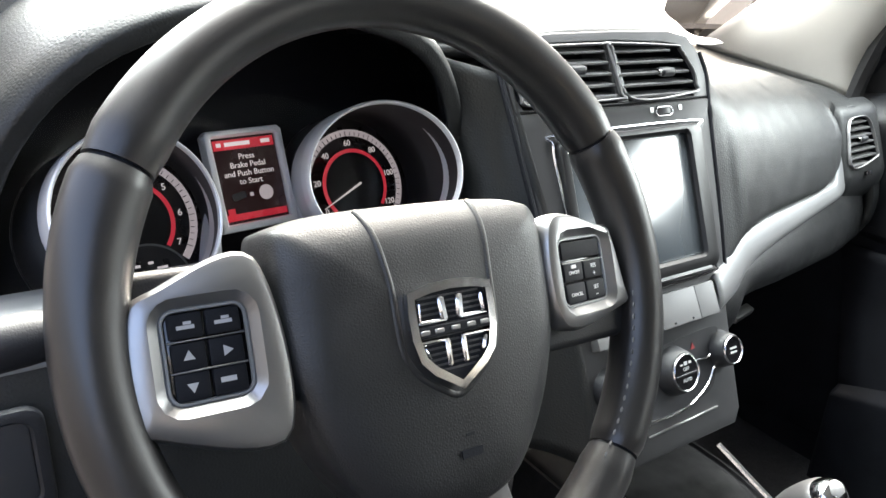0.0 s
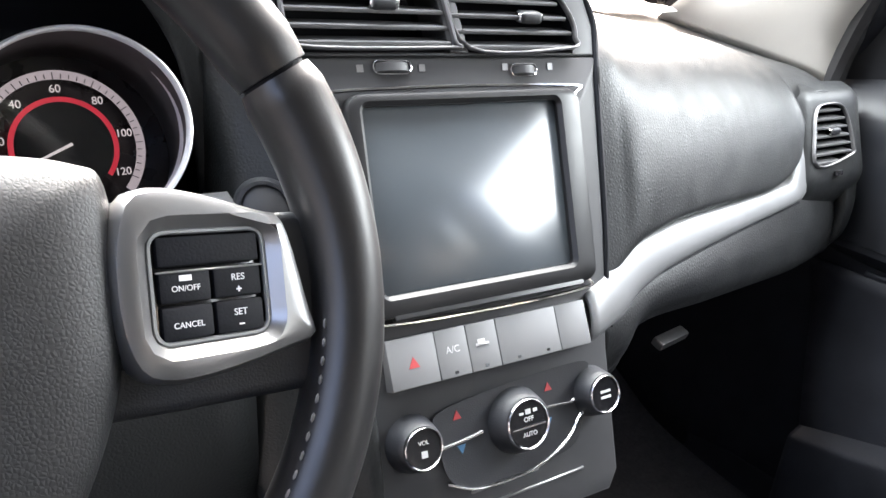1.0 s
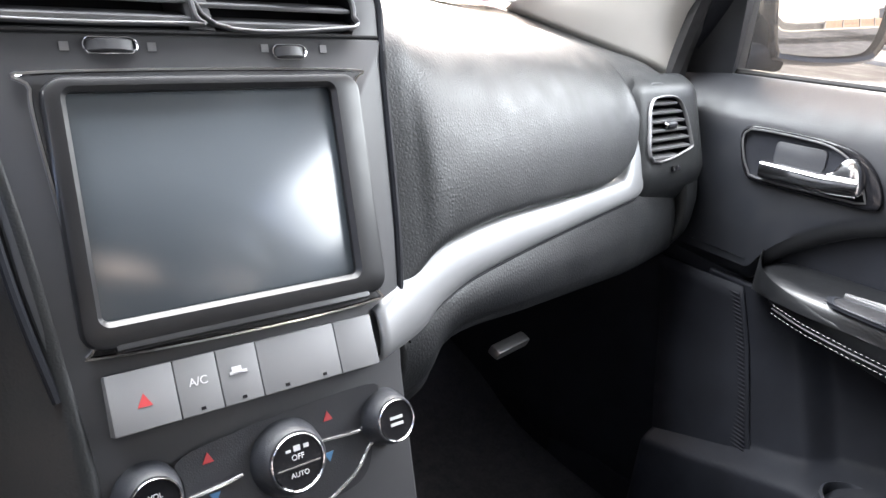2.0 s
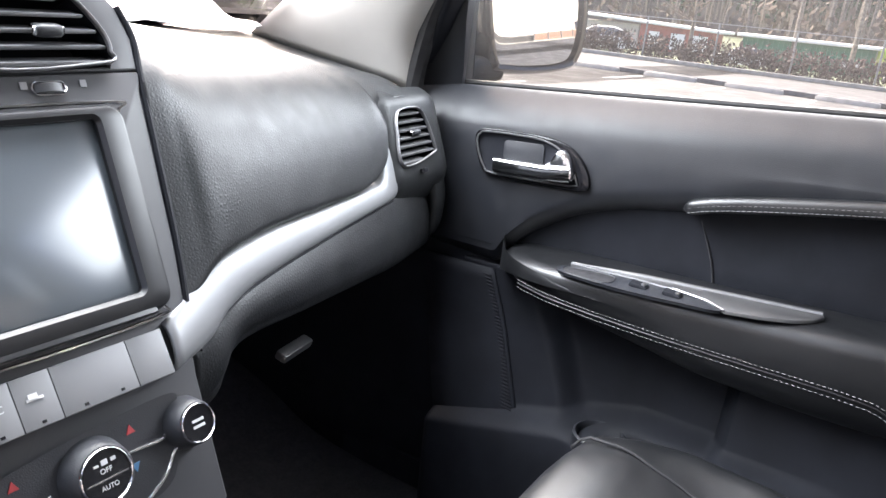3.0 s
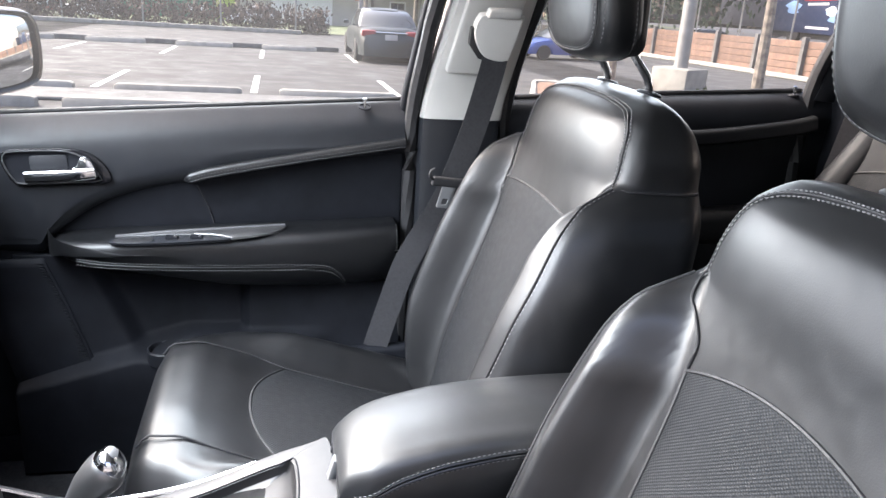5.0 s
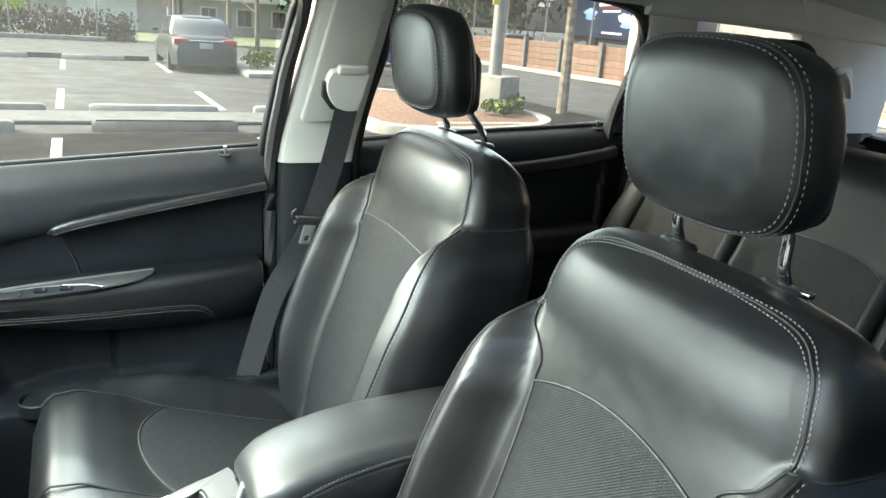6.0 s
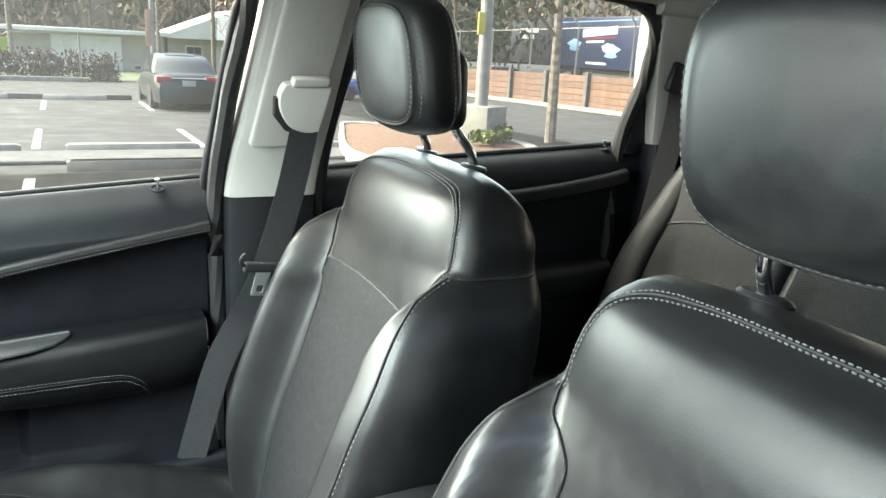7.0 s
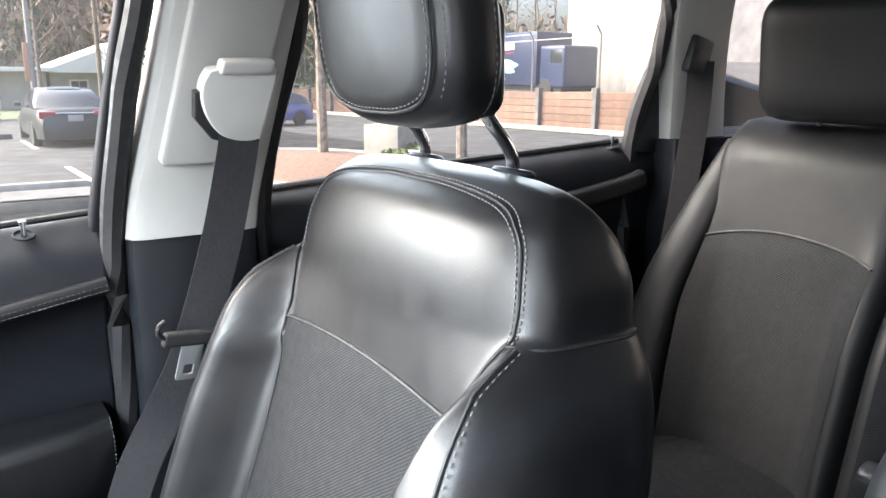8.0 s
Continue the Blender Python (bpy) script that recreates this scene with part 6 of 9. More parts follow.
def bolster_push(q, z):
    """How far the side bolster stands out at q across the half width."""
    a = lerp_table(BOLSTER_IN, z)
    return ease(a, min(0.97, a + 0.17), q) * (1 - 0.30 * ease(0.92, 1.0, q))


def back_ring(z, n=72):
    yf, yb, w, bo = (lerp_table(t, z) for t in (BACK_F, BACK_B, BACK_W, BACK_BOLSTER))
    out = []
    ym, hd = (yf + yb) / 2, (yf - yb) / 2
    for i in range(n):
        a = 2 * math.pi * i / n
        c, s = math.cos(a), math.sin(a)
        x = w * math.copysign(abs(c) ** 0.42, c)
        y = hd * math.copysign(abs(s) ** 0.42, s)
        q = abs(x) / w
        push = bo * bolster_push(q, z) * max(0.0, s) ** 0.35 - 0.010 * q * q * ease(1.05, 1.13, z) * max(0.0, s) ** 0.35
        out.append(vec(x, ym + y + push + 0.010 * (1 - q * q) * max(0, -s) * -1, z))
    return out


def back_front(x, z):
    """Front surface of the backrest."""
    yf, yb, w, bo = (lerp_table(t, z) for t in (BACK_F, BACK_B, BACK_W, BACK_BOLSTER))
    q = min(0.999, abs(x) / w)
    s = (1 - q ** (2 / 0.42)) ** 0.5
    ym, hd = (yf + yb) / 2, (yf - yb) / 2
    return vec(x, ym + hd * s ** 0.42 + bo * bolster_push(q, z) * s ** 0.35 - 0.010 * q * q * ease(1.05, 1.13, z) * s ** 0.35, z)


def cushion_top(x, y):
    """Top surface of the cushion, y from the nose (0.02) back to the crease (-0.47)."""
    z = lerp_table(((-0.50, 0.600), (-0.40, 0.630), (-0.27, 0.668), (-0.15, 0.706), (-0.08, 0.742), (-0.03, 0.762), (0.0, 0.762), (0.02, 0.742), (0.035, 0.70)), y)
    q = abs(x) / 0.262
    return z + 0.050 * ease(0.54, 0.80, q) * ease(-0.03, -0.22, y) - 0.65 * max(0, q - 0.80) ** 1.5 - 0.020 * ease(0.3, 0.9, q) * ease(-0.14, 0.0, y)


def headrest_parts(seat, m, side, back=0.0, deep=0.86):
    """Padded head restraint on two bent chrome posts. m carries seat coordinates; back leans it away."""
    rows = []
    def prof(k):
        # k: 0 front .. 1 back
        return lerp_table(((0, 0.86), (0.05, 0.935), (0.13, 0.98), (0.28, 1.0), (0.55, 0.985), (0.75, 0.92), (0.9, 0.76), (1, 0.45)), k)
    o = [(0.142, 0.0), (0.137, 0.048), (0.118, 0.081), (0.075, 0.099), (0.0, 0.104), (-0.075, 0.099), (-0.118, 0.081), (-0.137, 0.048), (-0.142, 0.0), (-0.137, -0.048), (-0.115, -0.081), (-0.065, -0.096), (0.0, -0.099), (0.065, -0.096), (0.115, -0.081), (0.137, -0.048)]
    o = [(p.x, p.y) for p in curve([vec(x, y, 0) for x, y in o], 64, closed=True)]
    bm = bmesh.new()
    H = m @ pose(0, -0.594 - back, 1.363 + 0.3 * back, -7, 0, 0) @ Matrix.Diagonal((0.845, deep, 0.91, 1))
    for k in (0.0, 0.03, 0.08, 0.16, 0.28, 0.42, 0.56, 0.68, 0.80, 0.90, 0.97, 1.0):
        s = prof(k)
        rows.append([H @ vec(x * s, -0.108 * k + (0.006 * (1 - (x / 0.142) ** 2) if k < 0.05 else 0), y * s - 0.012 * k) for x, y in o])
    inner = [[H @ vec(x * s, 0.003 + 0.012 * (1 - s * s) + 0.004 * (1 - (x * s / 0.142) ** 2), y * s) for x, y in o] for s in (0.06, 0.3, 0.5, 0.66, 0.78)]
    vs = grid(bm, inner + rows, close_v=True)
    bm.faces.new(vs[0]), bm.faces.new(vs[-1])
    h = part("headrest", bm, LEATHER, seat, "padded black leather headrest", sharp=70)
    def face(s_):
        """A line round the front face, s_ times the outline."""
        return [H @ vec(x * s_, 0.0035 + 0.012 * (1 - s_ * s_) + 0.004 * (1 - (x * s_ / 0.142) ** 2), y * s_) for x, y in o]

    def girth(k, grow):
        """A line round the side, k of the way to the back."""
        return [H @ vec(x * prof(k) * grow, -0.108 * k, y * prof(k) * grow - 0.012 * k) for x, y in o]
    for pts in ((face(0.80), girth(0.03, 1.004), girth(0.62, 1.004)) if side > 0 else (girth(0.06, 1.006), girth(0.17, 1.006))):
        part("headrest_stitching", stitches(pts + pts[:1], 0.0045, 0.0024, 0.0007), THREAD, h, "pale stitching")
    for pts in ((face(0.84), girth(0.66, 1.0)) if side > 0 else (girth(0.115, 1.002),)):
        bm = bmesh.new()
        tube(bm, pts, 0.0016, 6, closed=True)
        part("headrest_seam", bm, RUBBER, h)
    bm = bmesh.new()
    box(bm, (0.222, 0.060, 0.115), H @ pose(0, -0.090, -0.038, 8), 0.027, 5)
    part("rear_pad", bm, LEATHER, h, sharp=70)
    for sx in (-1, 1):
        bm = bmesh.new()
        x = 0.074 * sx
        tube(bm, [m @ p for p in curve([(x, -0.698, 1.19), (x, -0.697, 1.238), (x, -0.690, 1.258), (x, -0.668 - 0.8 * back, 1.284), (x, -0.652 - back, 1.31)], 20)], 0.0062, 12, up=(1, 0, 0))
        part("post", bm, CHROME, seat, "bent chrome post")
        bm = bmesh.new()
        lathe(bm, ((0.020, 0), (0.021, 0.003), (0.018, 0.006), (0.009, 0.0065)), 28, m @ pose(x, -0.697, 1.232, 10, 0, 0) @ Matrix.Diagonal((1.25, 0.75, 1, 1)))
        part("post_collar", bm, PLASTIC, seat)
        if sx == side:
            bm = bmesh.new()
            box(bm, (0.012, 0.010, 0.006), m @ pose(x + 0.026 * sx, -0.697, 1.236), 0.002)
            part("release_button", bm, CHROME, seat)


def build_seat(name, x0, side, label, dy=0.0, drop=0.0):
    """side: +1 when the door is at +x; dy moves the seat on its rails, drop lowers it."""
    m = Matrix.Translation((x0, dy, -drop))
    seat = thing(name, (x0, -0.3 + dy, 0.45), label, "car seat", "front seats")
    zs = [0.58 + 0.48 * i / 32 for i in range(32)] + [1.06 + 0.14 * i / 40 for i in range(41)] + [1.208, 1.216, 1.223, 1.229]
    bm = bmesh.new()
    rows = [[m @ p for p in back_ring(z, 160)] for z in zs]
    top = rows[-1]
    c = sum(top, Vector()) / len(top)
    for k, dz in ((0.85, 0.004), (0.6, 0.007), (0.3, 0.008)):
        rows.append([c + (p - c) * k + vec(0, 0, dz) for p in top])
    vs = grid(bm, rows, close_v=True)
    bm.faces.new(vs[0]), bm.faces.new(vs[-1])
    back = part("backrest", bm, LEATHER, seat, "black leather backrest with side bolsters", sharp=75)
    # woven insert, set between the bolsters
    lift, narrow, bulge = (0.020, 1.0, 0.011) if side > 0 else (0.013, 0.87, 0.030)
    corner = 1.034 + lift

    def ins_half(z):
        return narrow * lerp_table(((0.66, 0.135), (0.80, 0.142), (0.92, 0.150), (1.02, 0.161), (1.06, 0.166)), z)
    bm = bmesh.new()
    rows = []
    for j in range(33):
        row = []
        for i in range(29):
            u = -1 + 2 * i / 28
            top_z = corner + bulge * (1 - u * u)
            z = 0.60 + (top_z - 0.60) * j / 32
            e = min(1 - abs(u), (32 - j) / 32 * 2)
            p = back_front(u * ins_half(z), z)
            row.append(m @ (p + vec(0, 0.0005 + 0.0042 * ease(0, 0.10, e), 0)))
        rows.append(row)
    grid(bm, rows)
    part("back_insert", bm, FABRIC, back, "dark grey woven backrest insert")
    edge_l = [m @ (back_front(-ins_half(0.60 + (corner - 0.60) * i / 40), 0.60 + (corner - 0.60) * i / 40) + vec(0, 0.001, 0)) for i in range(41)]
    edge_r = [m @ (back_front(ins_half(0.60 + (corner - 0.60) * i / 40), 0.60 + (corner - 0.60) * i / 40) + vec(0, 0.001, 0)) for i in range(41)]
    arch = [m @ (back_front(u * ins_half(corner), corner + bulge * (1 - u * u)) + vec(0, 0.001, 0)) for u in np.linspace(-1, 1, 40)]
    for ln in (edge_l, edge_r, arch):
        bm = bmesh.new()
        tube(bm, ln, 0.0020, 6)
        part("seam", bm, RUBBER, back)
    # seams from the insert corner to the shoulder, and round the head panel
    for s in (-1, 1):
        w = [m @ (back_front(s * x, z) + vec(0, 0.0012, 0.0004)) for x, z in [(p.x, p.y) for p in curve([(ins_half(corner), corner, 0), (0.168 * narrow, 1.076, 0), (0.178, 1.10, 0), (0.192, 1.126, 0)], 24)]]
        bm = bmesh.new()
        tube(bm, w, 0.0018, 6)
        part("seam", bm, RUBBER, back)
        # side seam that runs over the shoulder to the back and down the bolster
        pts = []
        for i in range(40):
            z = 1.124 - 0.42 * i / 39
            w_ = lerp_table(BACK_W, z)
            q = back_front(s * w_ * lerp_table(((0.70, 0.86), (0.9, 0.87), (1.05, 0.885), (1.10, 0.905), (1.124, 0.935)), z), z)
            pts.append(m @ (q + vec(0.0005 * s, 0.0008, 0)))
        bm = bmesh.new()
        tube(bm, pts, 0.0018, 6)
        part("bolster_seam", bm, RUBBER, back)
        if side > 0 or s < 0:
            part("bolster_stitching", stitches([p + vec(0.0050 * s, -0.0010, 0) for p in pts], 0.0045, 0.003, 0.0007), THREAD, back, "pale stitching")
        side_line = []
        for y in np.linspace(0.0, 1.0, 24):
            z = 1.124 - 0.004 * y
            w_ = lerp_table(BACK_W, z)
            yf, yb = lerp_table(BACK_F, z), lerp_table(BACK_B, z)
            yy = yf - 0.012 + (yb + 0.02 - yf + 0.012) * y
            rel = abs((yy - (yf + yb) / 2) / ((yf - yb) / 2))
            side_line.append(m @ vec(s * (w_ * (1 - min(0.98, rel) ** (2 / 0.42)) ** 0.21 + 0.0008), yy, z))
        bm = bmesh.new()
        tube(bm, side_line, 0.0018, 6)
        part("seam", bm, RUBBER, back)
        part("side_stitching", stitches([p + vec(0.0012 * s, 0, -0.006) for p in side_line], 0.0045, 0.003, 0.0007), THREAD, back, "pale stitching")
    # double seam framing the head panel
    def head_line(off):
        pts = [(-0.196 + off, 1.125), (-0.193 + off, 1.16), (-0.179 + off, 1.198 - off * 0.4), (-0.145 + off * 0.6, 1.219 - off * 0.7), (-0.07, 1.2275 - off * 0.7), (0.0, 1.229 - off * 0.7), (0.07, 1.2275 - off * 0.7), (0.145 - off * 0.6, 1.219 - off * 0.7), (0.179 - off, 1.198 - off * 0.4), (0.193 - off, 1.16), (0.196 - off, 1.125)]
        rise = 0.0 if side > 0 else 0.004
        return [m @ (back_front(p.x, p.y + rise * ease(1.15, 1.20, p.y)) + vec(0, 0.0008, 0.0008)) for p in curve([vec(x, z, 0) for x, z in pts], 90)]
    for off in (0.0, 0.0065):
        part("head_stitching", stitches(head_line(off), 0.0042, 0.0013, 0.0008), THREAD, back, "pale double stitching")
    bm = bmesh.new()
    tube(bm, head_line(0.0032), 0.0013, 6)
    part("head_seam", bm, RUBBER, back)
    headrest_parts(seat, m, side, 0.0 if side > 0 else 0.026, 0.68 if side > 0 else 0.86)
    # cushion
    bm = bmesh.new()
    rows = []
    for j in range(45):
        y = 0.035 - 0.525 * j / 44
        k = 0.80 + 0.20 * ease(0.04, -0.10, y)
        row = []
        for i in range(41):
            u = -1 + 2 * i / 40
            x = 0.262 * k * math.copysign(abs(u) ** 0.85, u)
            row.append(m @ vec(x, y, cushion_top(x / k, y)))
        lo = m @ vec(-0.250 * k, y - 0.01, 0.53)
        hi = m @ vec(0.250 * k, y - 0.01, 0.53)
        rows.append([lo, row[0] + vec(-0.004, 0, -0.05)] + row + [row[-1] + vec(0.004, 0, -0.05), hi])
    front = [vec(p.x, p.y - 0.015, 0.56) for p in rows[0]]
    mid = [vec(p.x, p.y + 0.006, min(p.z, 0.66)) for p in rows[0]]
    grid(bm, [front, mid] + rows)
    cush = part("cushion", bm, LEATHER, seat, "black leather seat cushion", sharp=75)
    bm = bmesh.new()
    rows = []
    for j in range(25):
        row = []
        for i in range(25):
            u = -1 + 2 * i / 24
            yf = -0.128 - 0.055 * abs(u) ** 2.2
            y = yf + (-0.47 - yf) * j / 24
            x = u * (0.150 - 0.012 * j / 24)
            e = min(1 - abs(u), j / 24 * 2)
            row.append(m @ vec(x, y, cushion_top(x, y) + 0.0005 + 0.004 * ease(0, 0.1, e)))
        rows.append(row)
    grid(bm, rows)
    part("cushion_insert", bm, FABRIC, cush, "dark grey woven cushion insert")
    bm = bmesh.new()
    tube(bm, [m @ vec(0.15 * u, -0.128 - 0.055 * abs(u) ** 2.2, cushion_top(0.15 * u, -0.128 - 0.055 * abs(u) ** 2.2) + 0.001) for u in np.linspace(-1, 1, 40)], 0.002, 6)
    part("seam", bm, RUBBER, cush)
    for s in (-1, 1):
        ln = [(s * lerp_table(((-0.47, 0.138), (-0.19, 0.150), (-0.12, 0.158), (-0.05, 0.150), (0.03, 0.14)), y), y) for y in np.linspace(-0.46, 0.02, 50)]
        ln = [m @ vec(x, y, cushion_top(x, y) + 0.001) for x, y in ln]
        bm = bmesh.new()
        tube(bm, ln, 0.0018, 6)
        part("seam", bm, RUBBER, cush)
    # lower side shields, recline pivot and rails
    for s in (-1, 1):
        bm = bmesh.new()
        sweep(bm, curve([m @ vec(0.255 * s, 0.0, 0.60), m @ vec(0.265 * s, -0.25, 0.615), m @ vec(0.265 * s, -0.5, 0.63), m @ vec(0.255 * s, -0.60, 0.66)], 20), rounded(0.03, 0.12, 0.012))
        part("side_shield", bm, PLASTIC_DARK, seat)
        bm = bmesh.new()
        lathe(bm, ((0.045, 0), (0.045, 0.012), (0.038, 0.02), (0, 0.022)), 30, m @ pose(0.252 * s, -0.53, 0.80 if s != side else 0.70, 0, 90 * s, 0))
        part("recliner_cover", bm, PLASTIC, seat)
        bm = bmesh.new()
        box(bm, (0.04, 0.62, 0.05), m @ pose(0.20 * s, -0.28, 0.50), 0.008)
        part("rail", bm, SATIN, seat)
        bm = bmesh.new()
        box(bm, (0.03, 0.5, 0.09), m @ pose(0.20 * s, -0.28, 0.565), 0.008)
        part("rail_post", bm, PLASTIC_DARK, seat)
    return seat


def build_rear_seat():
    seat = thing("rear_seat", (0.2, -1.3, 0.5), "black leather and woven rear bench seat with headrest", "car seat")
    def back_pt(x, z, w, x0):
        q = abs(x - x0) / w
        y = -1.268 - 0.22 * (z - 1.1) + 0.035 * ease(0.62, 0.9, q) * ease(1.14, 0.95, z) - max(0, q - 0.86) ** 2
        return vec(x, y - 0.05 * ease(1.19, 1.26, z) ** 2, z)
    for x0, w in ((0.372, 0.150), (0.05, 0.165), (-0.32, 0.20)):
        bm = bmesh.new()
        rows = []
        for j in range(29):
            z = 0.72 + 0.53 * j / 28
            row = [back_pt(x0 + w * u, z, w, x0) for u in np.linspace(-1, 1, 29)]
            rows.append([row[0] + vec(0, -0.09, 0)] + row + [row[-1] + vec(0, -0.09, 0)])
        rows.append([p + vec(0, -0.05, 0.006) for p in rows[-1]])
        rows.append([p + vec(0, -0.07, -0.02) for p in rows[-1]])
        grid(bm, rows)
        b = part("backrest", bm, LEATHER_SHADED, seat, "black leather rear backrest", sharp=70)
        bm = bmesh.new()
        rows = []
        for j in range(21):
            row = []
            for u in np.linspace(-1, 1, 21):
                tz = 1.075 + 0.022 * (1 - u * u)
                z = 0.74 + (tz - 0.74) * j / 20
                e = min(1 - abs(u), (20 - j) / 10)
                row.append(back_pt(x0 + 0.86 * w * u, z, w, x0) + vec(0, 0.0005 + 0.005 * ease(0, 0.12, e), 0))
            rows.append(row)
        grid(bm, rows)
        part("back_insert", bm, FABRIC, b, "dark grey woven insert")
        bm = bmesh.new()
        tube(bm, [back_pt(x0 + 0.87 * w * u, 1.077 + 0.022 * (1 - u * u), w, x0) + vec(0, 0.001, 0) for u in np.linspace(-1, 1, 30)], 0.002, 6)
        part("seam", bm, RUBBER, b)
        if x0 > 0.2 or x0 < -0.2:
            bm = bmesh.new()
            box(bm, (0.265, 0.115, 0.185), pose(x0 - 0.034, -1.335, 1.349, -6), 0.052, 6)
            part("headrest", bm, LEATHER_SHADED, seat, "black leather rear headrest", sharp=70)
            for sx in (-0.06, 0.06):
                bm = bmesh.new()
                tube(bm, [vec(x0 - 0.04 + sx, -1.355, 1.22), vec(x0 - 0.04 + sx, -1.345, 1.30)], 0.006, 10)
                part("post", bm, CHROME, seat)
    bm = bmesh.new()
    net(bm, [[(x, y, z + 0.012 * math.cos(x * 17)) for x in (-0.58, -0.4, -0.2, 0.0, 0.2, 0.4, 0.58)] for y, z in ((-0.80, 0.55), (-0.775, 0.66), (-0.80, 0.755), (-0.88, 0.785), (-1.05, 0.775), (-1.28, 0.745))], 28, 40)
    solid(part("cushion", bm, LEATHER_SHADED, seat, "black leather rear cushion"), 0.03, (0, 0, -1))
    bm = bmesh.new()
    net(bm, [[(x, y, z + 0.012 * math.cos(x * 17) + 0.004) for x in (0.24, 0.3, 0.4, 0.5)] for y, z in ((-0.90, 0.785), (-1.05, 0.777), (-1.25, 0.752))], 16, 14)
    part("cushion_insert", bm, FABRIC, seat, "dark grey woven insert")
    bm = bmesh.new()
    sweep(bm, curve([(0.540, -1.19, 0.74), (0.545, -1.235, 0.95), (0.528, -1.30, 1.10), (0.508, -1.345, 1.21)], 24), rounded(0.075, 0.11, 0.032, 7), up=(0, 1, 0), scale=[1.2 - 0.6 * (i / 24) ** 1.5 for i in range(25)])
    part("outer_bolster", bm, LEATHER_SHADED, seat, "black leather side bolster")
    bm = bmesh.new()
    box(bm, (0.042, 0.034, 0.13), pose(0.145, -1.16, 0.815, -25), 0.012, 3)
    part("buckle_boot", bm, PLASTIC, seat)
    single("rear_partition", (lambda b: (net(b, [[(x, -1.38, z) for x in (-0.6, 0, 0.6)] for z in (0.5, 0.9, 1.2)], 4, 4), b)[1])(bmesh.new()), PLASTIC_DARK, "dark panel behind the rear seat", "panel", "structure")


# ---- seat belts ----
def ribbon(bm, path, width, thick, side):
    """A flat strap; side is the direction of its width, per point or one for all."""
    rows = []
    n = len(path)
    for i, p in enumerate(path):
        d = (path[min(i + 1, n - 1)] - path[max(0, i - 1)]).normalized()
        s = Vector(side[i] if isinstance(side, list) else side)
        s = (s - d * s.dot(d)).normalized()
        nn = s.cross(d) * thick / 2
        rows.append([p + s * width * k / 2 + nn for k in (-1, -0.33, 0.33, 1)] + [p + s * width * k / 2 - nn for k in (1, 0.33, -0.33, -1)])
    vs = grid(bm, rows, close_v=True)
    bm.faces.new(vs[0]), bm.faces.new(vs[-1])


